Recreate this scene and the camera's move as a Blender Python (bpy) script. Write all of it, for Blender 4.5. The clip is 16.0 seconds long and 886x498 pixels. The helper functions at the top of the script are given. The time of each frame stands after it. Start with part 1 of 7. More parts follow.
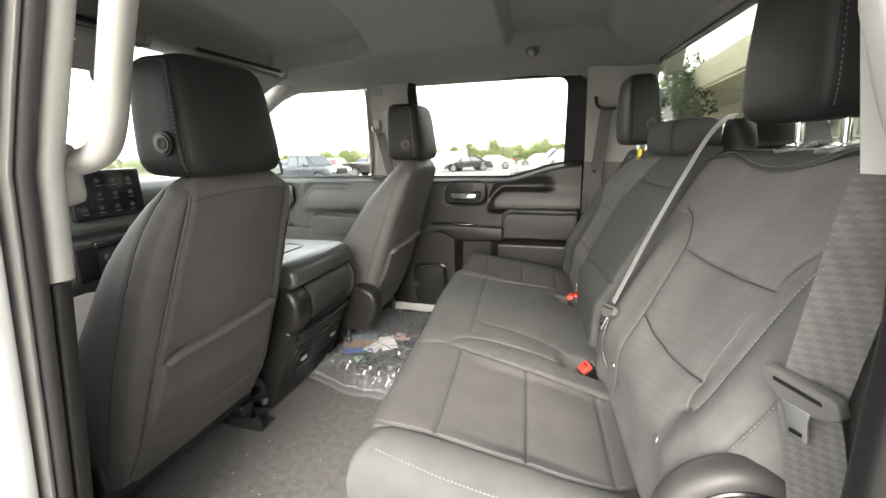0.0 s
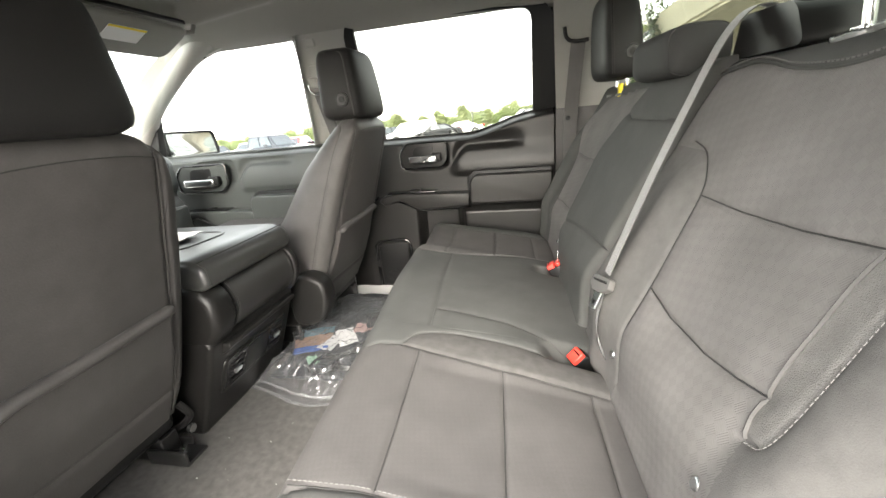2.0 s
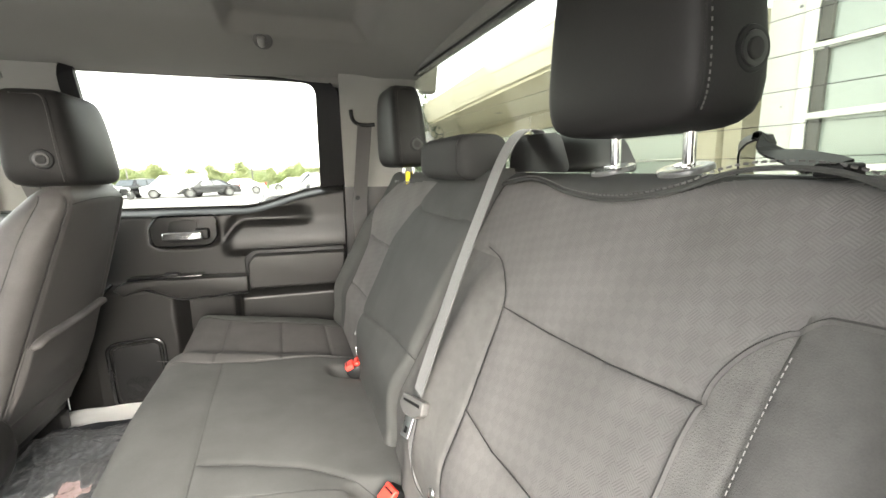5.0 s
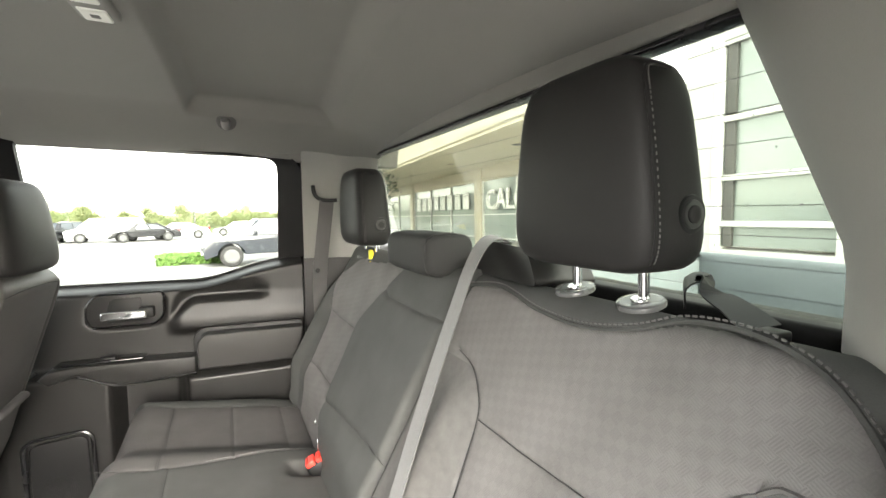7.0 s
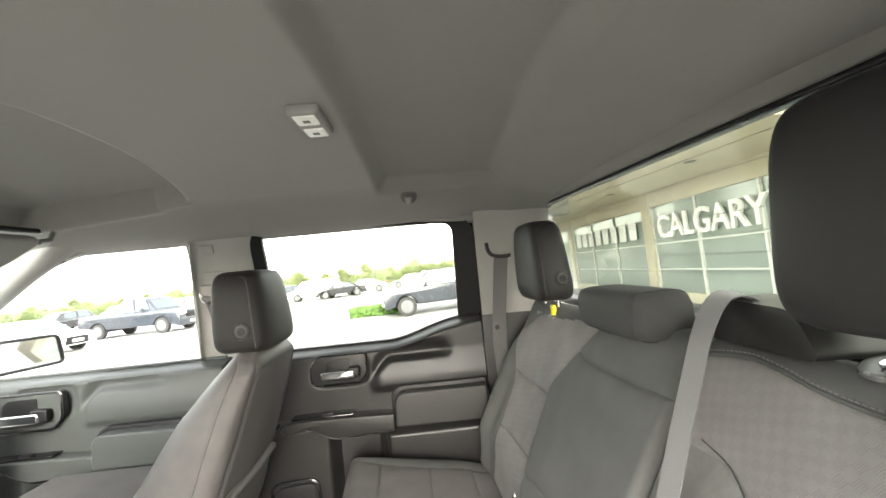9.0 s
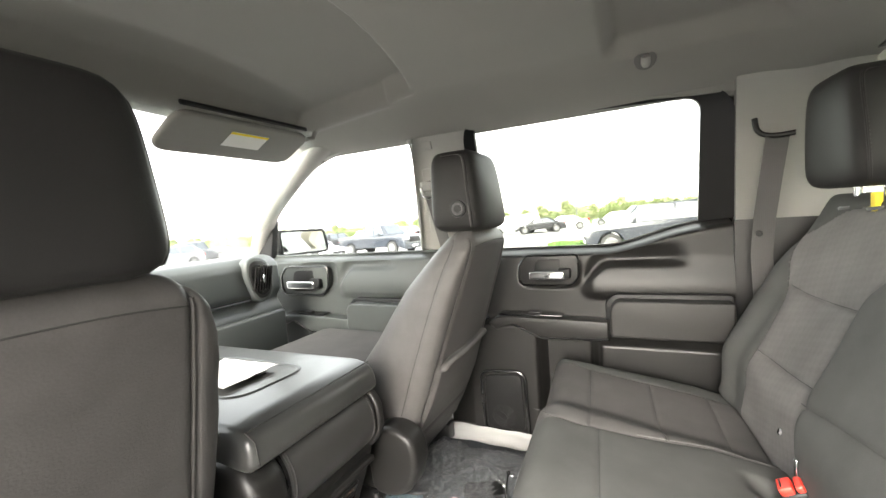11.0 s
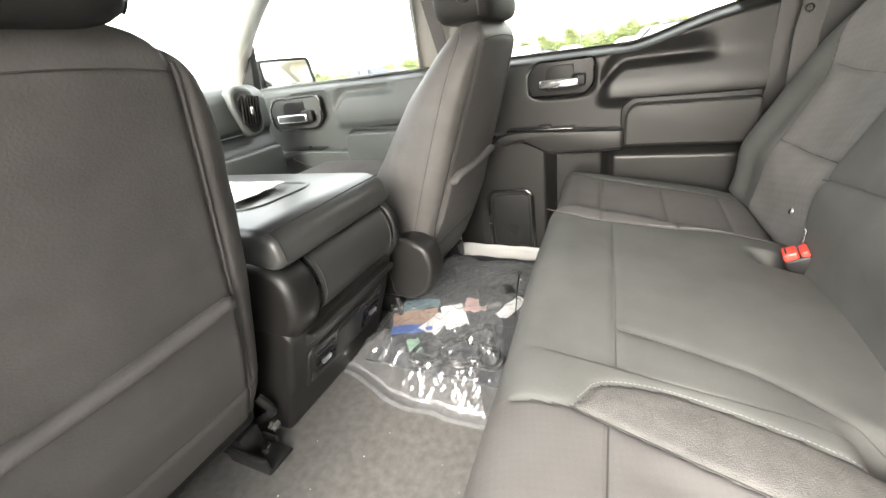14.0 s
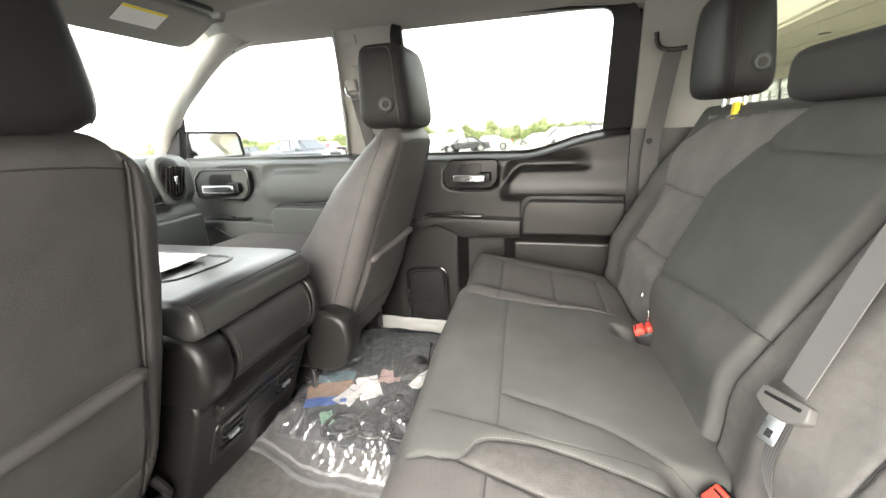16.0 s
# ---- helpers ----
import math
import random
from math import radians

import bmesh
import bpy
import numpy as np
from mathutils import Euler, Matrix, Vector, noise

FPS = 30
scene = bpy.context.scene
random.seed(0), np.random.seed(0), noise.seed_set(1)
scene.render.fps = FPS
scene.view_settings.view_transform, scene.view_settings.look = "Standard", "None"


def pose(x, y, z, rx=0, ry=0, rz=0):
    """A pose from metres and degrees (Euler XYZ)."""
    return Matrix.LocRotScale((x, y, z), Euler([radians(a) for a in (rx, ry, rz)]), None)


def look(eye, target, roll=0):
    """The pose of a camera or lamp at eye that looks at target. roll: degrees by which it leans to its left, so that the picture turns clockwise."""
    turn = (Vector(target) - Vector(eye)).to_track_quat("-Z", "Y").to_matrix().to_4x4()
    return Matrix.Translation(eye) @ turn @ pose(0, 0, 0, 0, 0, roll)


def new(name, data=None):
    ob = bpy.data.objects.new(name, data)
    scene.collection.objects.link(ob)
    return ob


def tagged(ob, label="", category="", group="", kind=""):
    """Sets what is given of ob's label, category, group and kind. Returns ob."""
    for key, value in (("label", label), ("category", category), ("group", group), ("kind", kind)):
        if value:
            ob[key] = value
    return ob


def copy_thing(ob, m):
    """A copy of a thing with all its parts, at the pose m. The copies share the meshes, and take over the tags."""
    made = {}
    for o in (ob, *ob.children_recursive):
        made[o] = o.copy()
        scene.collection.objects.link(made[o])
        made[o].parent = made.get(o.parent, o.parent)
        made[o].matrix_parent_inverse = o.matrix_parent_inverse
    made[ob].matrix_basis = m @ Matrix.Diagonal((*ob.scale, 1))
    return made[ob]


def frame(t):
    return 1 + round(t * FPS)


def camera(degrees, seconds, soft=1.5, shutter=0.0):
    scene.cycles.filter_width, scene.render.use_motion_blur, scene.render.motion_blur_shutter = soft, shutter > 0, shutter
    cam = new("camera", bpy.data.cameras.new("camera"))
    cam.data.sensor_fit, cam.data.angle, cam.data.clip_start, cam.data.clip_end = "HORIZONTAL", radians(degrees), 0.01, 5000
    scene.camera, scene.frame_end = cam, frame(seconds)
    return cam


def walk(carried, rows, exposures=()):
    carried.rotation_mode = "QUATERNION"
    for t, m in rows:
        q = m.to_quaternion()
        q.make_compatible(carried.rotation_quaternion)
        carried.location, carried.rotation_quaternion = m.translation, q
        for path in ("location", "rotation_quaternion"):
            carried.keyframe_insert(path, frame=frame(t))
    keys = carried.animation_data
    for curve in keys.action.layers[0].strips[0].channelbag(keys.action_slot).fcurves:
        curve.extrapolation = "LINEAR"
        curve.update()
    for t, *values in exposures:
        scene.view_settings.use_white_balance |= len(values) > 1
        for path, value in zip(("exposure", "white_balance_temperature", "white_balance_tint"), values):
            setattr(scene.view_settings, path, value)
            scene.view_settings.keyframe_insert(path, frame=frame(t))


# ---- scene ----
cam = camera(94.4, 16.0)
PATH = [
    (0, (0.484, -1.084, 0.729), (-0.063, 0.789, 0.29), -2.1),
    (0.5, (0.485, -1.086, 0.73), (-0.022, 0.789, 0.253), -2.6),
    (1, (0.5, -1.062, 0.72), (0.008, 0.807, 0.207), -4.1),
    (1.5, (0.502, -0.995, 0.696), (0.049, 0.878, 0.161), -5.1),
    (2, (0.486, -0.86, 0.676), (0.039, 1.0, 0.095), -6.4),
    (2.5, (0.497, -0.797, 0.667), (0.083, 1.069, 0.078), -7.1),
    (3, (0.507, -0.815, 0.704), (0.401, 1.102, 0.146), -6.5),
    (3.5, (0.474, -0.809, 0.722), (0.486, 1.069, 0.035), -5.8),
    (4, (0.49, -0.756, 0.704), (0.71, 1.169, 0.208), -4.3),
    (4.5, (0.478, -0.728, 0.707), (0.909, 1.178, 0.277), -3.1),
    (5, (0.481, -0.724, 0.726), (1.042, 1.161, 0.36), -1.6),
    (5.2, (0.491, -0.721, 0.751), (1.104, 1.164, 0.483), -1.8),
    (7.3, (0.45, -0.721, 0.828), (1.244, 1.108, 0.671), -1.0),
    (7.5, (0.45, -0.719, 0.827), (1.241, 1.112, 0.677), -0.9),
    (8, (0.447, -0.68, 0.844), (1.031, 1.232, 0.77), -3.9),
    (8.5, (0.429, -0.663, 0.877), (0.725, 1.314, 0.929), -6.7),
    (8.7, (0.421, -0.663, 0.874), (0.615, 1.326, 0.961), -6.6),
    (10.8, (0.349, -0.598, 0.81), (-0.369, 1.269, 0.799), -6.5),
    (11, (0.337, -0.569, 0.738), (-0.536, 1.227, 0.625), -4.9),
    (11.5, (0.269, -0.488, 0.569), (-0.674, 1.181, -0.002), 2.3),
    (12, (0.259, -0.498, 0.511), (-0.911, 0.962, -0.196), -2.2),
    (12.5, (0.284, -0.503, 0.521), (-0.943, 0.923, -0.158), -2.6),
    (13, (0.29, -0.524, 0.546), (-0.96, 0.882, -0.133), -2.0),
    (13.5, (0.29, -0.542, 0.577), (-0.991, 0.848, -0.075), -6.3),
    (14, (0.295, -0.569, 0.644), (-0.568, 1.045, -0.164), -8.8),
    (14.5, (0.309, -0.674, 0.677), (-0.428, 1.04, -0.044), -4.6),
    (15, (0.304, -0.715, 0.688), (-0.247, 1.056, -0.06), -3.5),
    (15.5, (0.336, -0.717, 0.701), (-0.209, 1.1, 0.067), -3.7),
    (16, (0.353, -0.644, 0.688), (-0.184, 1.211, 0.168), -3.2),
]
EXPOSURES = [(t, e, 7100, 10) for t, e in ((0.0, 3.2), (1.5, 3.3), (2.5, 3.55), (5.0, 3.75), (7.5, 3.92), (8.5, 3.9), (10.8, 3.92), (12.5, 4.04), (14.0, 3.93), (16.0, 3.72))]
walk(cam, [(t, look(eye, target, roll)) for t, eye, target, roll in PATH], EXPOSURES)

# world and sun: bright overcast sky
world = bpy.data.worlds.new("world")
scene.world = world
world.use_nodes = True
wn, wl = world.node_tree.nodes, world.node_tree.links
sky = wn.new("ShaderNodeTexSky")
sky.sky_type = "NISHITA"
sky.sun_disc = False
sky.sun_elevation, sky.sun_rotation = radians(31), radians(175)
sky.air_density, sky.dust_density, sky.ozone_density = 1.0, 1.5, 1.0
pale = wn.new("ShaderNodeHueSaturation")
pale.inputs["Saturation"].default_value = 0.25
wl.new(sky.outputs[0], pale.inputs["Color"])
wl.new(pale.outputs[0], wn["Background"].inputs["Color"])
wn["Background"].inputs["Strength"].default_value = 0.15
sun = new("sun", bpy.data.lights.new("sun", "SUN"))
sun.data.energy, sun.data.angle, sun.data.color = 0.8, radians(40), (0.97, 0.99, 1.0)
sun.matrix_world = look((1.5, -16, 10), (0, 0, 0))


# ---- geometry tools ----
BASE = {}
# the truck stands leaning a little on the lot
LEVEL = Matrix(((0.999801, -0.006921, 0.018691, -0.00596), (0.007152, 0.999898, -0.012331, 0.00256), (-0.018604, 0.012462, 0.999749, -0.00548), (0, 0, 0, 1)))
FLAT = Matrix.Identity(4)


def thing(name, at=(0, 0, 0), label="", category="", group="", kind="", stand=LEVEL):
    """An Empty at the base of a thing; its parts are given in world metres."""
    ob = new(name)
    ob.empty_display_size = 0.05
    ob.matrix_world = stand @ Matrix.Translation(at)
    BASE[ob] = Vector(at)
    return tagged(ob, label, category, group, kind)


def to_mesh(name, geo, material, smooth=40):
    me = bpy.data.meshes.new(name)
    if isinstance(geo, bmesh.types.BMesh):
        geo.to_mesh(me)
        geo.free()
    else:
        me.from_pydata([tuple(v) for v in geo[0]], [], [tuple(f) for f in geo[1]])
    me.update()
    me.materials.append(material)
    if smooth:
        me.polygons.foreach_set("use_smooth", [True] * len(me.polygons))
        me.set_sharp_from_angle(angle=radians(smooth))
    return me


def part(name, geo, material, parent=None, label="", smooth=40):
    """Links a mesh as one object under a thing or a part."""
    ob = new(name, to_mesh(name, geo, material, smooth))
    if parent is not None:
        ob.parent = parent
        if parent in BASE:
            ob.matrix_parent_inverse = Matrix.Translation(-BASE[parent])
    if label:
        ob["label"] = label
    return ob


def setting(name, geo, material, label="", category="", smooth=40, stand=LEVEL):
    ob = part(name, geo, material, None, "", smooth)
    ob.matrix_world = stand
    return tagged(ob, label, category, "", "structure")


def join(*geos):
    vs, fs = [], []
    for v, f in geos:
        o = len(vs)
        vs += list(v)
        fs += [tuple(i + o for i in q) for q in f]
    return vs, fs


def from_bm(bm):
    bm.verts.index_update()
    out = [v.co.copy() for v in bm.verts], [tuple(v.index for v in f.verts) for f in bm.faces]
    bm.free()
    return out


def moved(geo, m):
    return [m @ Vector(v) for v in geo[0]], geo[1]


def rbox(x0, x1, y0, y1, z0, z1, r=0.01, seg=3):
    """A box with rounded edges between two corners."""
    bm = bmesh.new()
    bmesh.ops.create_cube(bm, size=1)
    for v in bm.verts:
        v.co = Vector(((x0 + x1) / 2 + v.co.x * (x1 - x0), (y0 + y1) / 2 + v.co.y * (y1 - y0), (z0 + z1) / 2 + v.co.z * (z1 - z0)))
    if r > 0:
        bmesh.ops.bevel(bm, geom=bm.edges[:], offset=r, segments=seg, profile=0.5, affect="EDGES", clamp_overlap=True)
    return from_bm(bm)


def prism(pts, axis, a, b, r=0.0, seg=3):
    """A flat outline, given in the two other axes in order, drawn out along an axis from a to b, its rims rounded by r."""
    def at(p, h):
        return {"x": (h, p[0], p[1]), "y": (p[0], h, p[1]), "z": (p[0], p[1], h)}[axis]
    n = len(pts)
    bm = bmesh.new()
    lo, hi = [bm.verts.new(at(p, a)) for p in pts], [bm.verts.new(at(p, b)) for p in pts]
    f0, f1 = bm.faces.new(lo), bm.faces.new(hi)
    for i in range(n):
        bm.faces.new((lo[i], lo[(i + 1) % n], hi[(i + 1) % n], hi[i]))
    bmesh.ops.recalc_face_normals(bm, faces=bm.faces[:])
    if r > 0:
        bmesh.ops.bevel(bm, geom=list(f0.edges) + list(f1.edges), offset=r, segments=seg, profile=0.5, affect="EDGES", clamp_overlap=True)
    return from_bm(bm)


def rounded(pts, r, n=5):
    """An outline with its corners rounded; r is one radius or one per corner."""
    out, k = [], len(pts)
    for i, p in enumerate(pts):
        p, a, b = Vector(p), Vector(pts[i - 1]), Vector(pts[(i + 1) % k])
        q = r[i] if isinstance(r, (list, tuple)) else r
        u, v = a - p, b - p
        q = min(q, u.length * 0.45, v.length * 0.45)
        if q < 1e-5:
            out.append(tuple(p))
            continue
        s, e = p + u.normalized() * q, p + v.normalized() * q
        for j in range(n + 1):
            t = j / n
            out.append(tuple((1 - t) ** 2 * s + 2 * t * (1 - t) * p + t * t * e))
    return out


def spline(pts, n=6):
    """A smooth line through points."""
    ps = [Vector(p) for p in pts]
    ps = [2 * ps[0] - ps[1]] + ps + [2 * ps[-1] - ps[-2]]
    out = []
    for i in range(1, len(ps) - 2):
        a, b, c, d = ps[i - 1 : i + 3]
        for j in range(n):
            t = j / n
            out.append(0.5 * (2 * b + (c - a) * t + (2 * a - 5 * b + 4 * c - d) * t * t + (3 * b - a - 3 * c + d) * t ** 3))
    return out + [ps[-2]]


def loft(rings, caps=True, closed=True):
    k, vs, fs = len(rings[0]), [], []
    for ring in rings:
        vs += [Vector(p) for p in ring]
    for i in range(len(rings) - 1):
        for j in range(k if closed else k - 1):
            a, b = i * k + j, i * k + (j + 1) % k
            fs.append((a, b, b + k, a + k))
    if caps:
        fs += [tuple(range(k - 1, -1, -1)), tuple(range((len(rings) - 1) * k, len(rings) * k))]
    return vs, fs


def tube(pts, r, n=10, flat=1.0):
    """A round bar along a line; r is one radius or one per point."""
    ps, rings = [Vector(p) for p in pts], []
    side = None
    for i, p in enumerate(ps):
        d = (ps[min(i + 1, len(ps) - 1)] - ps[max(i - 1, 0)]).normalized()
        if side is None:
            side = d.cross(Vector((0, 0, 1)) if abs(d.z) < 0.9 else Vector((1, 0, 0))).normalized()
        side = (side - d * side.dot(d)).normalized()
        up = d.cross(side)
        q = r[i] if isinstance(r, (list, tuple)) else r
        rings.append([p + side * q * math.cos(2 * math.pi * j / n) + up * q * flat * math.sin(2 * math.pi * j / n) for j in range(n)])
    return loft(rings)


def ribbon(pts, across, width, thick=0.0015):
    """A strap along a line: across is its width's direction, one for all points or one per point."""
    ps, rings = [Vector(p) for p in pts], []
    for i, p in enumerate(ps):
        d = (ps[min(i + 1, len(ps) - 1)] - ps[max(i - 1, 0)]).normalized()
        w = Vector(across[i] if isinstance(across, list) else across)
        w = (w - d * w.dot(d)).normalized() * width / 2
        n = d.cross(w).normalized() * thick
        rings.append([p - w, p + w, p + w * 0.99 + n, p - w * 0.99 + n])
    return loft(rings)


def disc(centre, axis, r, h, rim=0.002, n=24, dish=0.0):
    """A round knob or cap that stands h proud along an axis."""
    a = Vector(axis).normalized()
    u = a.orthogonal().normalized()
    v = a.cross(u)
    c = Vector(centre)
    steps = [(r, 0.0), (r, h - rim), (r - rim * 0.3, h - rim * 0.3), (r - rim, h), (r * 0.6, h - dish * 0.6), (r * 0.25, h - dish)]
    return loft([[c + a * z + (u * math.cos(2 * math.pi * j / n) + v * math.sin(2 * math.pi * j / n)) * q for j in range(n)] for q, z in steps])


def sheet(fn, nu, nv):
    """A surface from a function of u, v in 0..1."""
    vs = [Vector(fn(i / nu, j / nv)) for i in range(nu + 1) for j in range(nv + 1)]
    k = nv + 1
    return vs, [(i * k + j, (i + 1) * k + j, (i + 1) * k + j + 1, i * k + j + 1) for i in range(nu) for j in range(nv)]


def slab(fn, nu, nv, thick):
    """A surface with thickness, a vector."""
    vs, fs = sheet(fn, nu, nv)
    t, k, n = Vector(thick), nv + 1, (nu + 1) * (nv + 1)
    back = [v + t for v in vs]
    rim = [i * k for i in range(nu + 1)] + [nu * k + j for j in range(1, k)] + [i * k + nv for i in range(nu - 1, -1, -1)] + [j for j in range(nv - 1, 0, -1)]
    fs = fs + [tuple(i + n for i in reversed(f)) for f in fs]
    fs += [(rim[i - 1], rim[i], rim[i] + n, rim[i - 1] + n) for i in range(len(rim))]
    bm = bmesh.new()
    bv = [bm.verts.new(v) for v in vs + back]
    for f in fs:
        bm.faces.new([bv[i] for i in f])
    bmesh.ops.recalc_face_normals(bm, faces=bm.faces[:])
    return from_bm(bm)


def smooth01(a, b, x):
    t = np.clip((np.asarray(x, float) - a) / (b - a), 0, 1)
    return t * t * (3 - 2 * t)


def rolled(lo, hi, r0, r1, d0, d1, step):
    """A section line from lo to hi whose ends roll away by the radii r0, r1 and run on down to the depths d0, d1: rows of place, depth."""
    out = [(lo, h) for h in np.linspace(d0, r0, 4)[:-1]] if d0 > r0 else []
    k = max(4, int(r0 * 1.57 / step))
    out += [(lo + r0 - r0 * math.cos(a), r0 - r0 * math.sin(a)) for a in np.linspace(0, math.pi / 2, k)]
    n = max(2, int((hi - lo - r0 - r1) / step))
    out += [(s, 0.0) for s in np.linspace(lo + r0, hi - r1, n)[1:-1]]
    k = max(4, int(r1 * 1.57 / step))
    out += [(hi - r1 + r1 * math.sin(a), r1 - r1 * math.cos(a)) for a in np.linspace(0, math.pi / 2, k)]
    out += [(hi, h) for h in np.linspace(r1, d1, 4)[1:]] if d1 > r1 else []
    return np.array(out)


def off_line(s, t, line):
    """The distance of points from a line in the surface's own metres."""
    best = np.full(np.shape(s), 9.0)
    for (a, b), (c, d) in zip(line[:-1], line[1:]):
        l2 = (c - a) ** 2 + (d - b) ** 2 + 1e-12
        k = np.clip(((s - a) * (c - a) + (t - b) * (d - b)) / l2, 0, 1)
        best = np.minimum(best, np.hypot(s - a - k * (c - a), t - b - k * (d - b)))
    return best


class Skin:
    """Upholstery: a padded surface with sewn seams, split into panels."""

    def __init__(self, origin, u, v, n, us, vs, seams, bulge=None, warp=None, depth=0.007, wide=0.0034, puff=0.005, soft=0.03, thin=None):
        self.o, self.u, self.v, self.n = (np.array(a, float) for a in (origin, u, v, n))
        self.us, self.vs, self.seams, self.bulge, self.warp = us, vs, seams, bulge, warp
        self.depth, self.wide, self.puff, self.soft, self.thin = depth, wide, puff, soft, thin

    def at(self, s, t, h=0.0, lift=0.0):
        s, t = np.asarray(s, float), np.asarray(t, float)
        rise = np.zeros(np.shape(s)) + lift
        if self.bulge:
            rise = rise + self.bulge(s, t)
        if self.seams:
            d = np.min([off_line(s, t, line) for line in self.seams], axis=0)
            rise = rise - self.depth * np.exp(-((d / self.wide) ** 2)) + self.puff * (1 - np.exp(-d / self.soft))
        p = self.o + s[..., None] * self.u + t[..., None] * self.v + (rise - h)[..., None] * self.n
        return self.warp(p) if self.warp else p

    def fall(self, s, t):
        """How deep the rolled edge lies at a place."""
        a, b = self.us[np.argsort(self.us[:, 0], kind="stable")], self.vs[np.argsort(self.vs[:, 0], kind="stable")]
        return (np.interp(s, a[:, 0], a[:, 1]) ** 4 + np.interp(t, b[:, 0], b[:, 1]) ** 4) ** 0.25

    def panels(self, region):
        """One geometry per region that region(s, t) tells apart."""
        S, T = np.meshgrid(self.us[:, 0], self.vs[:, 0], indexing="ij")
        H = (self.us[:, 1][:, None] ** 4 + self.vs[:, 1][None, :] ** 4) ** 0.25
        if self.thin:
            H = H * self.thin(T)
        P = self.at(S, T, H).reshape(-1, 3)
        nu, nv = S.shape
        sc = (S[:-1, :-1] + S[1:, 1:]) / 2
        tc = (T[:-1, :-1] + T[1:, 1:]) / 2
        R = np.asarray(region(sc, tc))
        flip = np.dot(np.cross(self.u, self.v), self.n) < 0
        out = {}
        for key in np.unique(R):
            ii, jj = np.nonzero(R == key)
            a = ii * nv + jj
            q = np.stack([a, a + nv, a + nv + 1, a + 1], 1)
            if flip:
                q = q[:, ::-1]
            used, inv = np.unique(q, return_inverse=True)
            out[int(key)] = (P[used].tolist(), inv.reshape(q.shape).tolist())
        return out

    def seam(self, line, r=0.0012, sink=0.0025, n=70):
        """A dark sewn line that lies in the groove of a seam."""
        ps = [np.array(p, float) for p in line]
        run = np.r_[0, np.cumsum([np.linalg.norm(b - a) for a, b in zip(ps[:-1], ps[1:])])]
        cen = np.linspace(0.002, run[-1] - 0.002, n)
        a, b = (np.interp(cen, run, [p[k] for p in ps]) for k in (0, 1))
        return tube([tuple(q) for q in self.at(a, b, 0.0, sink)], r, 5)

    def stitches(self, line, side=0.004, pitch=0.0065, long=0.0042, wide=0.0011, rolled_edge=False):
        """Small thread dashes that run beside a seam."""
        ps = [np.array(p) for p in line]
        seg = [np.linalg.norm(b - a) for a, b in zip(ps[:-1], ps[1:])]
        run = np.r_[0, np.cumsum(seg)]
        n = int(run[-1] / pitch)
        cen = np.linspace(0, run[-1], n + 1)[:-1] + pitch / 2
        pt = np.stack([np.interp(cen, run, [p[k] for p in ps]) for k in (0, 1)], 1)
        dv = np.gradient(pt, axis=0)
        dv /= np.linalg.norm(dv, axis=1)[:, None] + 1e-9
        nn = np.stack([-dv[:, 1], dv[:, 0]], 1)
        c = pt + nn * side
        vs, fs = [], []
        for k in range(len(c)):
            o = len(vs)
            for a in (-1, 1):
                for b, lift in ((-1, 0.0), (0, wide), (1, 0.0)):
                    q = c[k] + dv[k] * long / 2 * a + nn[k] * wide * b
                    vs.append(tuple(self.at(q[0], q[1], self.fall(q[0], q[1]) if rolled_edge else 0.0, lift + 0.0004)))
            fs += [(o, o + 1, o + 4, o + 3), (o + 1, o + 2, o + 5, o + 4), (o, o + 2, o + 1), (o + 3, o + 4, o + 5)]
        return vs, fs


def side_of(line, s, t, axis=0):
    """Where points lie beyond a line that is read as s of t (axis 0) or t of s (axis 1)."""
    ps = sorted(line, key=lambda p: p[1 - axis])
    if axis == 0:
        return s > np.interp(t, [p[1] for p in ps], [p[0] for p in ps])
    return t > np.interp(s, [p[0] for p in ps], [p[1] for p in ps])


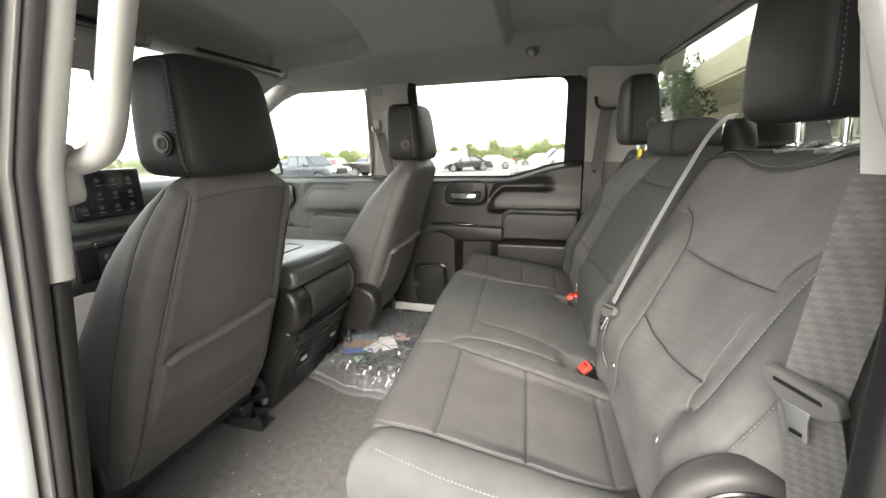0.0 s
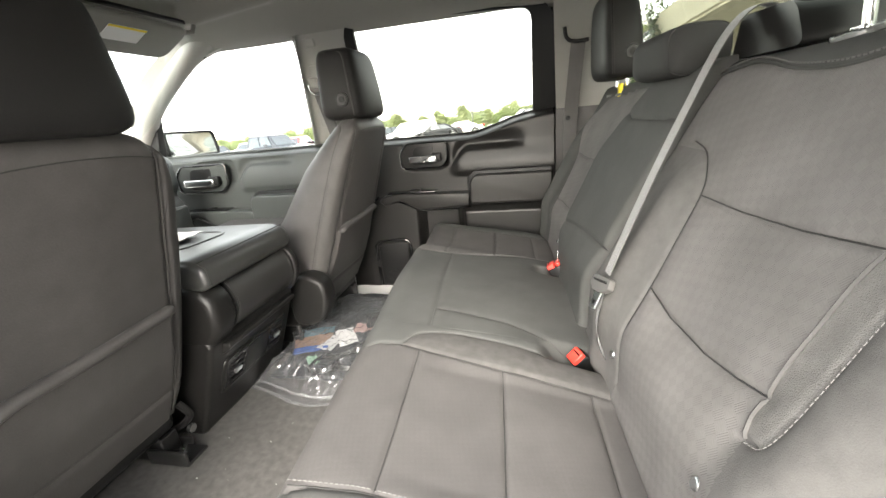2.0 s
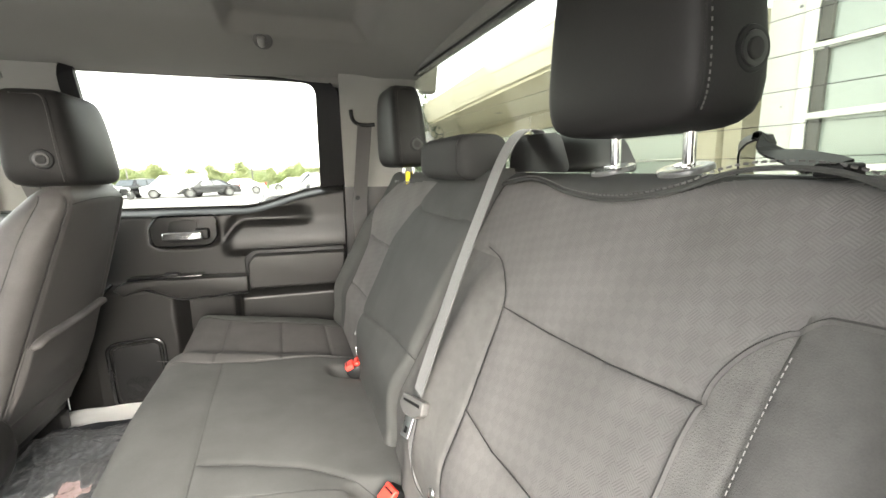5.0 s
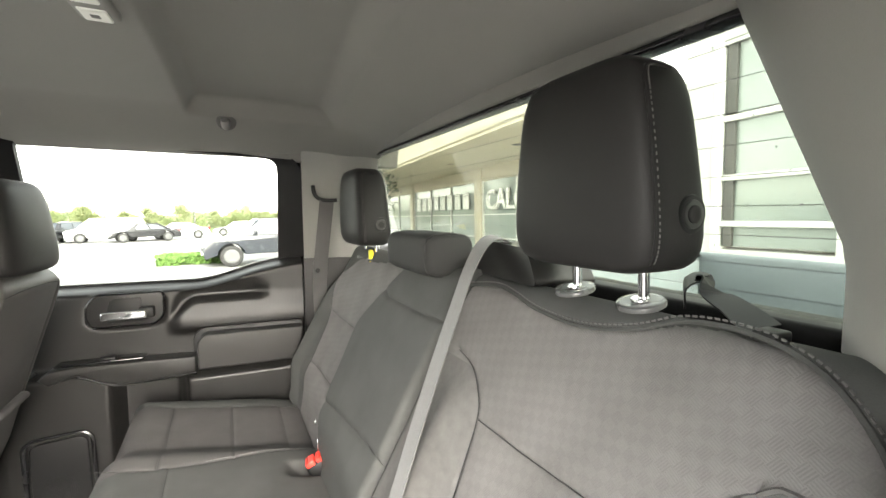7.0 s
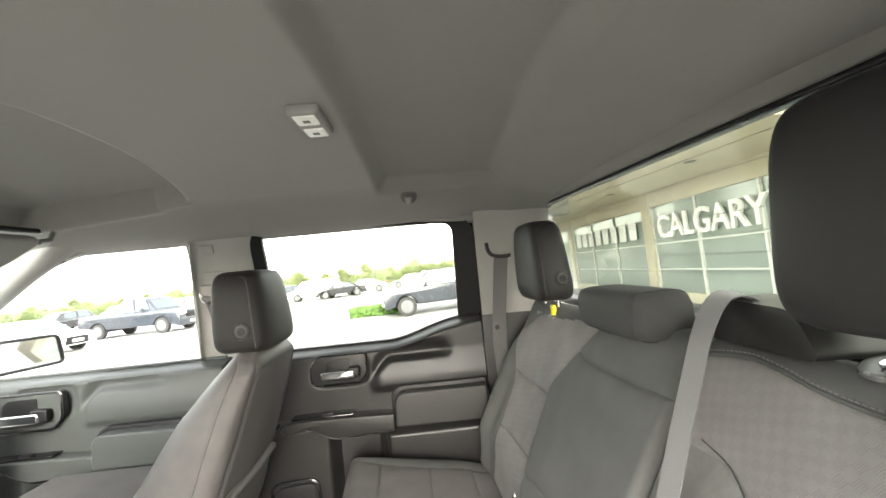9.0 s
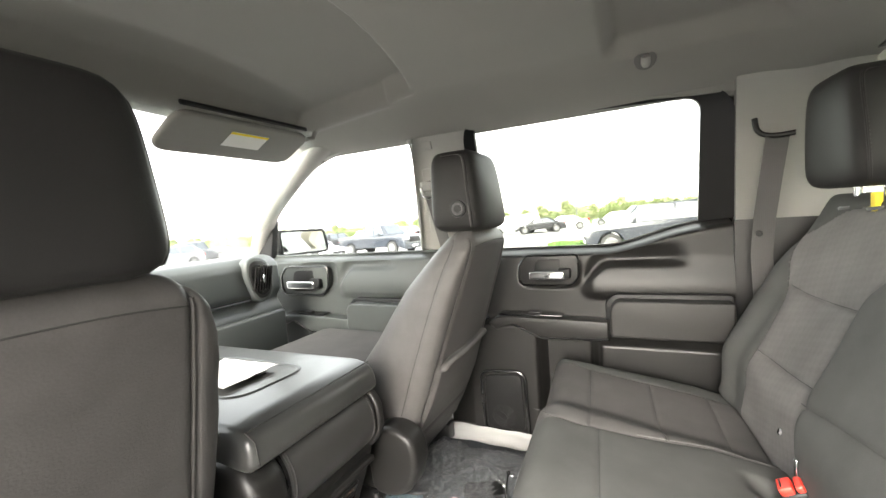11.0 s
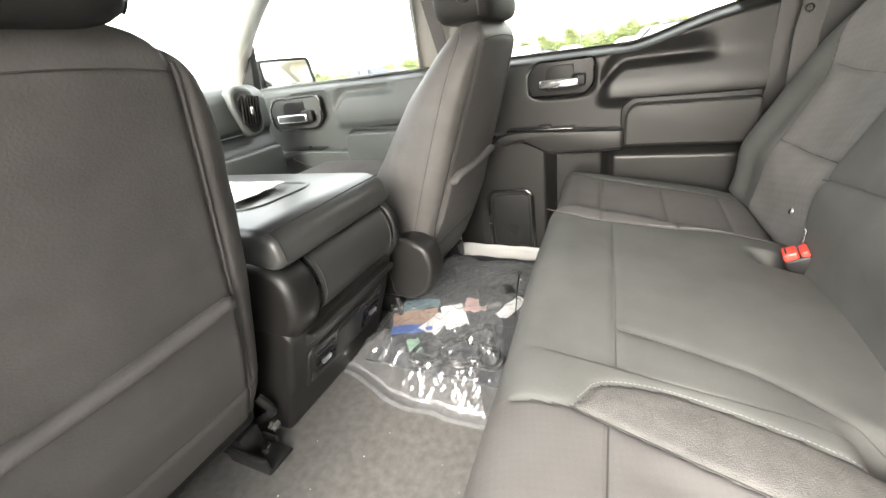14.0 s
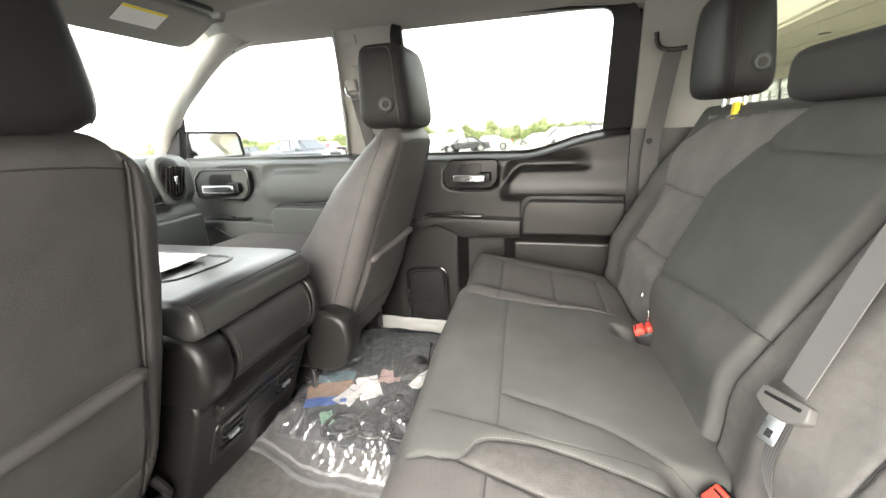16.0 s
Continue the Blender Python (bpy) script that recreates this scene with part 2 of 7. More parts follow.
# ---- materials ----
def mat(name, color, rough=0.6, metal=0.0, grain=900.0, bump=0.15, relief=0.0008, vary=0.12, patch=9.0, sheen=0.0, coat=0.0, spec=0.5):
    """A surface with fine grain, broad uneven wear and a little relief."""
    m = bpy.data.materials.new(name)
    m.use_nodes = True
    n, l = m.node_tree.nodes, m.node_tree.links
    b = n["Principled BSDF"]
    b.inputs["Metallic"].default_value = metal
    b.inputs["Sheen Weight"].default_value = sheen
    b.inputs["Coat Weight"].default_value = coat
    b.inputs["Specular IOR Level"].default_value = spec
    co = n.new("ShaderNodeTexCoord")
    fine, broad = n.new("ShaderNodeTexNoise"), n.new("ShaderNodeTexNoise")
    fine.inputs["Scale"].default_value, fine.inputs["Detail"].default_value = grain, 3
    broad.inputs["Scale"].default_value, broad.inputs["Detail"].default_value = patch, 5
    l.new(co.outputs["Object"], fine.inputs["Vector"])
    l.new(co.outputs["Object"], broad.inputs["Vector"])
    both = n.new("ShaderNodeMath")
    both.operation = "MULTIPLY_ADD"
    both.inputs[1].default_value = 0.45
    l.new(fine.outputs["Fac"], both.inputs[0])
    l.new(broad.outputs["Fac"], both.inputs[2])
    span = n.new("ShaderNodeMapRange")
    span.inputs["From Min"].default_value, span.inputs["From Max"].default_value = 0.4, 1.05
    span.inputs["To Min"].default_value, span.inputs["To Max"].default_value = 1 - vary, 1 + vary
    l.new(both.outputs[0], span.inputs["Value"])
    mul = n.new("ShaderNodeMix")
    mul.data_type, mul.blend_type = "RGBA", "MULTIPLY"
    mul.inputs["Factor"].default_value = 1
    mul.inputs["A"].default_value = (*color, 1)
    l.new(span.outputs[0], mul.inputs["B"])
    l.new(mul.outputs["Result"], b.inputs["Base Color"])
    rr = n.new("ShaderNodeMapRange")
    rr.inputs["To Min"].default_value, rr.inputs["To Max"].default_value = max(0.02, rough - 0.1), min(1.0, rough + 0.1)
    l.new(broad.outputs["Fac"], rr.inputs["Value"])
    l.new(rr.outputs[0], b.inputs["Roughness"])
    if bump > 0:
        bp = n.new("ShaderNodeBump")
        bp.inputs["Strength"].default_value, bp.inputs["Distance"].default_value = bump, relief
        l.new(fine.outputs["Fac"], bp.inputs["Height"])
        l.new(bp.outputs[0], b.inputs["Normal"])
    return m


def woven(name, color, axes, cell=0.0115, depth=0.028):
    """Basket-weave cloth: small hatched squares that alternate, laid askew."""
    m = mat(name, color, 0.85, grain=700, bump=0.25, vary=0.18, patch=14, spec=0.15)
    n, l = m.node_tree.nodes, m.node_tree.links
    b = n["Principled BSDF"]
    co, sp = n.new("ShaderNodeTexCoord"), n.new("ShaderNodeSeparateXYZ")
    l.new(co.outputs["Object"], sp.inputs[0])

    def mix(ka, kb):
        p, q = n.new("ShaderNodeMath"), n.new("ShaderNodeMath")
        p.operation, q.operation = "MULTIPLY", "MULTIPLY_ADD"
        p.inputs[1].default_value, q.inputs[1].default_value = ka, kb
        l.new(sp.outputs[axes[0]], p.inputs[0])
        l.new(sp.outputs[axes[1]], q.inputs[0])
        l.new(p.outputs[0], q.inputs[2])
        return q.outputs[0]

    a, c = mix(0.88 / cell, 0.55 / cell), mix(-0.47 / cell, 0.98 / cell)
    xyz = n.new("ShaderNodeCombineXYZ")
    l.new(a, xyz.inputs[0])
    l.new(c, xyz.inputs[1])
    xyz.inputs[2].default_value = 0.5
    check = n.new("ShaderNodeTexChecker")
    check.inputs["Scale"].default_value = 1.0
    l.new(xyz.outputs[0], check.inputs["Vector"])
    waves = []
    for source in (a, c):
        w, k = n.new("ShaderNodeMath"), n.new("ShaderNodeMath")
        k.operation, w.operation = "MULTIPLY", "SINE"
        k.inputs[1].default_value = 6.2832 * 5
        l.new(source, k.inputs[0])
        l.new(k.outputs[0], w.inputs[0])
        waves.append(w.outputs[0])
    pick = n.new("ShaderNodeMix")
    l.new(check.outputs["Fac"], pick.inputs["Factor"])
    l.new(waves[0], pick.inputs["A"])
    l.new(waves[1], pick.inputs["B"])
    high = n.new("ShaderNodeMath")
    high.operation = "MULTIPLY_ADD"
    high.inputs[1].default_value = 1.2
    l.new(check.outputs["Fac"], high.inputs[0])
    l.new(pick.outputs["Result"], high.inputs[2])
    bp = n.new("ShaderNodeBump")
    bp.inputs["Strength"].default_value, bp.inputs["Distance"].default_value = 10 * depth, 0.0004
    l.new(high.outputs[0], bp.inputs["Height"])
    l.new(bp.outputs[0], b.inputs["Normal"])
    old = b.inputs["Base Color"].links[0].from_socket
    tint = n.new("ShaderNodeMix")
    tint.data_type, tint.blend_type = "RGBA", "MULTIPLY"
    tint.inputs["Factor"].default_value = 1
    span = n.new("ShaderNodeMapRange")
    span.inputs["To Min"].default_value, span.inputs["To Max"].default_value = 1 - depth, 1 + depth
    l.new(check.outputs["Fac"], span.inputs["Value"])
    l.new(old, tint.inputs["A"])
    l.new(span.outputs[0], tint.inputs["B"])
    l.new(tint.outputs["Result"], b.inputs["Base Color"])
    return m


def ribbed(name, color, axis, pitch, rough=0.7, amount=0.3, relief=0.0006):
    """Cloth or rubber with fine parallel ribs along an axis."""
    m = mat(name, color, rough, bump=0.0, sheen=0.3)
    n, l = m.node_tree.nodes, m.node_tree.links
    b = n["Principled BSDF"]
    co, sp = n.new("ShaderNodeTexCoord"), n.new("ShaderNodeSeparateXYZ")
    l.new(co.outputs["Object"], sp.inputs[0])
    k, w = n.new("ShaderNodeMath"), n.new("ShaderNodeMath")
    k.operation, w.operation = "MULTIPLY", "SINE"
    k.inputs[1].default_value = 6.2832 / pitch
    l.new(sp.outputs[axis], k.inputs[0])
    l.new(k.outputs[0], w.inputs[0])
    bp = n.new("ShaderNodeBump")
    bp.inputs["Strength"].default_value, bp.inputs["Distance"].default_value = amount, relief
    l.new(w.outputs[0], bp.inputs["Height"])
    l.new(bp.outputs[0], b.inputs["Normal"])
    return m


def clear(name, tint=(0.9, 0.95, 0.92), gloss=0.06, rough=0.02, wrinkle=0.0, milk=0.0):
    """A thin clear sheet: mostly lets light through, with a gloss that grows towards grazing."""
    m = bpy.data.materials.new(name)
    m.use_nodes = True
    n, l = m.node_tree.nodes, m.node_tree.links
    n.remove(n["Principled BSDF"])
    tr, gl, mx, fr = n.new("ShaderNodeBsdfTransparent"), n.new("ShaderNodeBsdfGlossy"), n.new("ShaderNodeMixShader"), n.new("ShaderNodeLayerWeight")
    tr.inputs["Color"].default_value = (*tint, 1)
    gl.inputs["Roughness"].default_value = rough
    fr.inputs["Blend"].default_value = 0.5
    pw, ad = n.new("ShaderNodeMath"), n.new("ShaderNodeMath")
    pw.operation, ad.operation = "POWER", "MULTIPLY_ADD"
    pw.inputs[1].default_value, ad.inputs[1].default_value, ad.inputs[2].default_value = 4.0, 0.7, gloss
    l.new(fr.outputs["Facing"], pw.inputs[0])
    l.new(pw.outputs[0], ad.inputs[0])
    l.new(ad.outputs[0], mx.inputs[0])
    l.new(tr.outputs[0], mx.inputs[1])
    l.new(gl.outputs[0], mx.inputs[2])
    if wrinkle:
        co, ns, bp = n.new("ShaderNodeTexCoord"), n.new("ShaderNodeTexNoise"), n.new("ShaderNodeBump")
        ns.inputs["Scale"].default_value, ns.inputs["Detail"].default_value, ns.inputs["Distortion"].default_value = 13, 2.5, 2.5
        bp.inputs["Strength"].default_value, bp.inputs["Distance"].default_value = wrinkle, 0.02
        l.new(co.outputs["Object"], ns.inputs["Vector"])
        l.new(ns.outputs["Fac"], bp.inputs["Height"])
        l.new(bp.outputs[0], gl.inputs["Normal"])
        l.new(bp.outputs[0], fr.inputs["Normal"])
    out = mx.outputs[0]
    if milk:
        # thin plastic is a little cloudy
        df, tl, half, mk = n.new("ShaderNodeBsdfDiffuse"), n.new("ShaderNodeBsdfTranslucent"), n.new("ShaderNodeMixShader"), n.new("ShaderNodeMixShader")
        df.inputs["Color"].default_value = tl.inputs["Color"].default_value = (0.85, 0.86, 0.88, 1)
        l.new(df.outputs[0], half.inputs[1])
        l.new(tl.outputs[0], half.inputs[2])
        half.inputs[0].default_value, mk.inputs[0].default_value = 0.4, milk
        l.new(out, mk.inputs[1])
        l.new(half.outputs[0], mk.inputs[2])
        out = mk.outputs[0]
    l.new(out, n["Material Output"].inputs["Surface"])
    return m


# one cloth: light put into the backs' tone, shade into the cushions'
CLOTH_BACK_LIT = woven("woven_cloth_back_lit", (0.150, 0.143, 0.138), (1, 2))
CLOTH_SEAT_DIM = woven("woven_cloth_seat_dim", (0.084, 0.080, 0.078), (1, 0), 0.0055, 0.014)
VINYL = mat("charcoal_knit", (0.068, 0.0690, 0.066), 0.8, grain=800, bump=0.35, relief=0.0008, vary=0.22, patch=14, spec=0.15)
LIDVINYL = mat("smooth_lid_vinyl", (0.046, 0.0465, 0.045), 0.32, grain=500, bump=0.12, relief=0.0005, vary=0.06)
ROLL = mat("console_roll_vinyl", (0.034, 0.033, 0.032), 0.42, grain=500, bump=0.15, relief=0.0005, vary=0.08, spec=0.35)
# one suede, light put into its tone: paler on bolsters, dimmer on cushion edge
SUEDE = mat("grey_suede_lit", (0.120, 0.116, 0.112), 0.9, grain=800, bump=0.4, relief=0.0009, vary=0.16, patch=60, spec=0.1)
EDGE = mat("edge_suede_dim", (0.084, 0.081, 0.078), 0.92, grain=650, bump=0.6, relief=0.0013, vary=0.22, patch=60, spec=0.1)
STRIP = mat("brushed_strip_cloth", (0.145, 0.140, 0.134), 0.92, grain=700, bump=0.6, relief=0.0014, vary=0.2, patch=60, spec=0.1)
SEATBACK = mat("seatback_vinyl", (0.076, 0.072, 0.070), 0.52, grain=380, bump=0.4, relief=0.0009, vary=0.16, patch=22, spec=0.22)
HEADREST = mat("headrest_vinyl", (0.019, 0.0184, 0.0182), 0.52, grain=500, bump=0.25, relief=0.0006, vary=0.12, spec=0.17)
COVER = mat("grey_hinge_plastic", (0.045, 0.043, 0.041), 0.45, grain=650, bump=0.2, relief=0.0005, vary=0.1, spec=0.35)
MIDREST = mat("middle_rest_cloth", (0.040, 0.040, 0.039), 0.75, grain=600, bump=0.4, relief=0.0008, vary=0.15, spec=0.15)
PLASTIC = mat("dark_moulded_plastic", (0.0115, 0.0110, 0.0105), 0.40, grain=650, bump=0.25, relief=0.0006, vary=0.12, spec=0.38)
PAD = mat("soft_armrest_vinyl", (0.030, 0.029, 0.028), 0.42, grain=450, bump=0.2, vary=0.08, spec=0.25)
SATINGREY = mat("satin_dark_button", (0.022, 0.022, 0.022), 0.36, bump=0.05, spec=0.4)
BLACK = mat("black_plastic", (0.008, 0.008, 0.0082), 0.45, grain=500, bump=0.1, spec=0.25)
SATIN = mat("satin_black_trim", (0.008, 0.008, 0.0085), 0.25, bump=0.03)
TRIM = mat("light_grey_trim", (0.25, 0.243, 0.228), 0.6, grain=700, bump=0.2, vary=0.05)
LINER = mat("headliner_cloth", (0.195, 0.188, 0.172), 0.95, grain=1300, bump=0.35, vary=0.05, sheen=0.2)
CARPET = mat("charcoal_carpet", (0.092, 0.088, 0.084), 0.95, grain=750, bump=0.8, relief=0.0011, vary=0.34, patch=60)
SEAM = mat("dark_seam", (0.03, 0.029, 0.028), 0.8, bump=0.0)
CHROME = mat("chrome", (0.86, 0.86, 0.87), 0.14, 1.0, bump=0.0, vary=0.02)
STEEL = mat("black_painted_steel", (0.02, 0.02, 0.02), 0.35, 0.3, bump=0.1)
TONGUE = mat("bright_steel", (0.62, 0.64, 0.64), 0.28, 1.0, bump=0.02)
RED = mat("red_plastic", (0.75, 0.045, 0.03), 0.4, bump=0.05, vary=0.05)
GREYPL = mat("grey_plastic", (0.10, 0.097, 0.093), 0.5, bump=0.1)
WEB = ribbed("grey_webbing", (0.105, 0.102, 0.099), 1, 0.0032, amount=0.13)
WEAVE = woven("belt_weave", (0.15, 0.145, 0.14), (1, 2), 0.006, 0.09)
WEBX = ribbed("grey_webbing_side", (0.075, 0.072, 0.070), 0, 0.004, amount=0.3)
WEBDARK = ribbed("black_webbing", (0.014, 0.014, 0.014), 1, 0.005)
THREAD = mat("light_thread", (0.110, 0.107, 0.104), 0.8, bump=0.1)
THREADL = mat("pale_thread", (0.33, 0.32, 0.305), 0.8, bump=0.1)
RUBBER = mat("black_rubber", (0.03, 0.028, 0.028), 0.6, grain=300, bump=0.15)
WHITE = mat("white_car_paint", (0.80, 0.81, 0.80), 0.25, bump=0.0, vary=0.02, coat=0.5)
PAPER = mat("white_paper", (0.75, 0.74, 0.72), 0.8, bump=0.05, vary=0.06)
BLUE = mat("blue_card", (0.05, 0.13, 0.42), 0.5, bump=0.05)
BROWN = mat("brown_card", (0.35, 0.22, 0.15), 0.7, bump=0.1)
MATRUB = mat("floor_mat_rubber", (0.022, 0.025, 0.030), 0.45, grain=120, bump=0.3, relief=0.002)
YELLOW = mat("yellow_tag", (0.8, 0.62, 0.02), 0.5, bump=0.0)
# front door plastic paler than the rear: windscreen light is put into its colour
DOORF_LIT = mat("front_door_plastic_lit", (0.052, 0.057, 0.0545), 0.42, grain=600, bump=0.2, vary=0.1, spec=0.3)
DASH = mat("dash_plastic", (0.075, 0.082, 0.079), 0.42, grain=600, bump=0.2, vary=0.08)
SCREEN = mat("dark_screen", (0.01, 0.011, 0.013), 0.12, bump=0.0)
LENS = mat("lamp_lens", (0.85, 0.85, 0.8), 0.3, bump=0.0)
GLASS = clear("window_glass", (0.95, 0.97, 0.96), 0.03)
PRIVACY = clear("privacy_glass", (0.64, 0.67, 0.62), 0.03)
LIGHTTINT = clear("tinted_side_glass", (0.80, 0.82, 0.79), 0.03)
GUIDE = mat("satin_guide_plastic", (0.10, 0.10, 0.098), 0.28, bump=0.03, coat=0.3)
FILM = clear("plastic_film", (0.94, 0.95, 0.96), 0.20, 0.15, 0.0, 0.09)
FILMW = clear("milky_film", (0.88, 0.89, 0.91), 0.16, 0.22, 0.0, 0.16)
MIRROR = mat("mirror_glass", (0.8, 0.82, 0.82), 0.02, 1.0, bump=0.0, vary=0.0)


# ---- the cab: floor, headliner, pillars, glass ----
MID = 0.03


def roof_z(x, y):
    a = abs(y - MID)
    back = x + 0.072 * (y + 0.4)
    flat = smooth01(0.60, 0.88, back)
    z = 1.18 - (0.19 - 0.11 * flat) * a * a - 0.04 * (1 - 0.6 * flat) * smooth01(0.5, 0.72, a)
    rear = smooth01(0.258, 0.298, x) * (1 - smooth01(0.600, 0.655, x)) * smooth01(-0.58, -0.55, y) * (1 - smooth01(0.555, 0.590, y))
    edge = -0.185 - 0.30 * (y - MID) ** 2
    wide = 0.500 + 0.13 * max(0.0, -0.30 - x) - 0.07 * max(0.0, x + 0.36) ** 0.5
    front = smooth01(-0.80, -0.74, x) * (1 - smooth01(edge - 0.016, edge, x)) * (1 - smooth01(wide - 0.004, wide + 0.012, a))
    lip = math.exp(-((a - wide - 0.022) / 0.014) ** 2) * smooth01(-0.80, -0.70, x) * (1 - smooth01(edge - 0.02, edge + 0.02, x))
    z = z + 0.038 * rear + 0.052 * front - 0.008 * lip
    z = z - 0.095 * smooth01(0.62, 0.90, back) - 0.08 * smooth01(0.66, 0.86, -x) * (1 - smooth01(0.40, 0.60, a))
    return float(z)


def ceiling_at(u, v):
    y = -0.74 + 1.52 * v
    x = -0.86 + (1.75 - 0.072 * (y + 0.4)) * u
    return (x, y, roof_z(x, y))


setting("floor", slab(lambda u, v: (-1.35 + 2.33 * u, -0.80 + 1.62 * v, 0.004 * noise.noise((u * 9, v * 7, 0)) - 0.02 * float(smooth01(0.62, 0.8, v))), 40, 30, (0, 0, -0.05)), CARPET, "dark charcoal carpet covering the flat cab floor", "floor")
setting("ceiling", slab(ceiling_at, 290, 240, (0, 0, 0.03)), LINER, "grey cloth headliner with moulded recessed panels", "headliner", smooth=70)
setting("roof_shell", rbox(-0.9, 0.95, -0.86, 0.92, 1.285, 1.31, 0.01), WHITE, "white painted steel roof of the pickup", "roof")


def lean(z):
    """The inner face of the far side at a height: it leans in towards the roof."""
    return 0.74 + 0.33 * (1.05 - max(z, 0.60))


def side_wall(name, outline, material, label, y_add=0.0, thick=0.03, mirror=False, category="pillar", n=10):
    """A leaning panel of the cab's side with an outline in x, z."""
    geo = prism(outline, "y", 0.0, thick, 0.004, 2)
    vs = []
    for v in geo[0]:
        y = lean(v.z) + y_add + v.y
        vs.append(Vector((v.x, 2 * MID - y if mirror else y, v.z)))
    fs = [tuple(reversed(f)) for f in geo[1]] if mirror else geo[1]
    return setting(name, (vs, fs), material, label, category)


# far side pillars
side_wall("b_pillar_far", rounded([(-0.462, 0.60), (-0.436, 0.80), (-0.402, 0.99), (-0.380, 1.09), (-0.185, 1.09), (-0.197, 0.60)], 0.012), TRIM, "light grey moulded trim of the middle roof pillar", 0.0, 0.05)
side_wall("b_pillar_lower", [(-0.34, -0.06), (-0.34, 0.60), (-0.225, 0.60), (-0.225, -0.06)], PLASTIC, "dark lower trim of the middle pillar", -0.08, 0.1)
side_wall("roof_rail_far", [(-0.75, 1.075), (-0.55, 1.075), (-0.33, 1.068), (-0.15, 1.06), (0.30, 1.047), (0.52, 1.03), (0.62, 1.02), (0.90, 1.02), (0.90, 1.10), (-0.75, 1.13)], LINER, "grey headliner edge above the side windows", -0.004, 0.06, category="trim")


def c_pillar(u, v, side=1):
    z = 0.69 + 0.385 * v
    x = 0.577 - 0.014 * v + 0.245 * u
    y = lean(z) - 0.02 - 0.045 * float(smooth01(0.45, 1.0, u))
    return (x, y if side > 0 else 2 * MID - y, z)


setting("c_pillar_far", slab(lambda u, v: c_pillar(u, v), 16, 12, (0, 0.03, 0)), TRIM, "light grey trim of the rear roof pillar", "pillar")
setting("c_pillar_far_lower", slab(lambda u, v: (0.575 + 0.4 * u, 0.845 - 0.05 * u, -0.05 + 0.74 * v), 4, 4, (0, 0.03, 0)), PLASTIC, "dark lower trim behind the rear door", "trim")
side_wall("door_jamb_far", [(0.50, -0.1), (0.50, 0.60), (0.50, 1.09), (0.75, 1.09), (0.75, 0.60), (0.75, -0.1)], BLACK, "dark door jamb behind the rear door's edge", 0.055, 0.02, category="door jamb")
side_wall("door_jamb_middle", [(-0.42, -0.1), (-0.40, 0.60), (-0.36, 1.10), (-0.235, 1.10), (-0.24, 0.60), (-0.25, -0.1)], BLACK, "dark door jamb between the far doors", 0.106, 0.02, category="door jamb")
setting("body_side_far", rbox(-1.6, 1.05, 0.955, 1.0, -0.5, 0.56, 0.02), WHITE, "white painted far side of the pickup", "body")
# rear wall, parcel ledge and window header stand askew like the bench
ASKEW = Matrix(((1, -0.072, 0, -0.0288), (0, 1, 0, 0), (0, 0, 1, 0), (0, 0, 0, 1)))
setting("wall_rear", moved(rbox(0.985, 1.02, -0.80, 0.86, -0.05, 0.73, 0.01), ASKEW), PLASTIC, "dark carpeted rear wall of the cab", "wall")
setting("rear_header_trim", moved(rbox(0.870, 0.902, -0.70, 0.78, 1.057, 1.11, 0.004), ASKEW), LINER, "grey headliner edge above the rear window", "trim")
setting("rear_window_header", moved(rbox(0.872, 0.90, -0.70, 0.78, 1.047, 1.0565, 0.003), ASKEW), SATIN, "black edge band along the top of the rear window", "trim")
setting("rear_window_sill", moved(rbox(0.93, 1.0, -0.72, 0.80, 0.715, 0.742, 0.008), ASKEW), BLACK, "black sill under the rear window", "trim")
rear_window = thing("rear_window", (0.95, MID, 0.74), "clear rear window with thin dark heating lines", "window", "", "structure")
pane = part("pane", moved(slab(lambda u, v: (0.965 - 0.075 * v, -0.72 + 1.48 * u, 0.735 + 0.32 * v), 2, 2, (0.004, 0, 0)), ASKEW), PRIVACY, rear_window)
pane.visible_shadow = False
for k in range(9):
    v = 0.08 + k * 0.105
    part("heating_line", moved(tube([(0.962 - 0.075 * v, -0.70, 0.735 + 0.32 * v), (0.962 - 0.075 * v, 0.75, 0.735 + 0.32 * v)], 0.0004, 4), ASKEW), BLACK, rear_window)

rng = random.Random(8)
drops = []
for k in range(70):
    v, y = rng.uniform(0.12, 0.97) ** 0.8, rng.uniform(-0.66, -0.22)
    drops.append(disc((0.971 - 0.075 * v, y, 0.735 + 0.32 * v), (1, 0, 0.2), rng.uniform(0.0006, 0.0021), 0.0012, 0.0004, 8))
tagged(part("raindrops", join(*drops), FILMW, rear_window, "raindrops on the outside of the glass"), kind="stuff")

# near side: the open door's frame, the middle pillar with its handle, the rear pillar


def c_near(u, v):
    """The near rear pillar: from the door opening round to the sloping edge of the rear glass."""
    z = 0.735 + 0.37 * v
    edge = -0.536 + 0.41 * max(0.0, z - 0.818)
    k = float(smooth01(0.15, 1.0, u)) ** 0.8
    return (0.665 + 0.245 * u - 0.01 * v, (-0.735 + 0.10 * v) * (1 - k) + edge * k, z)


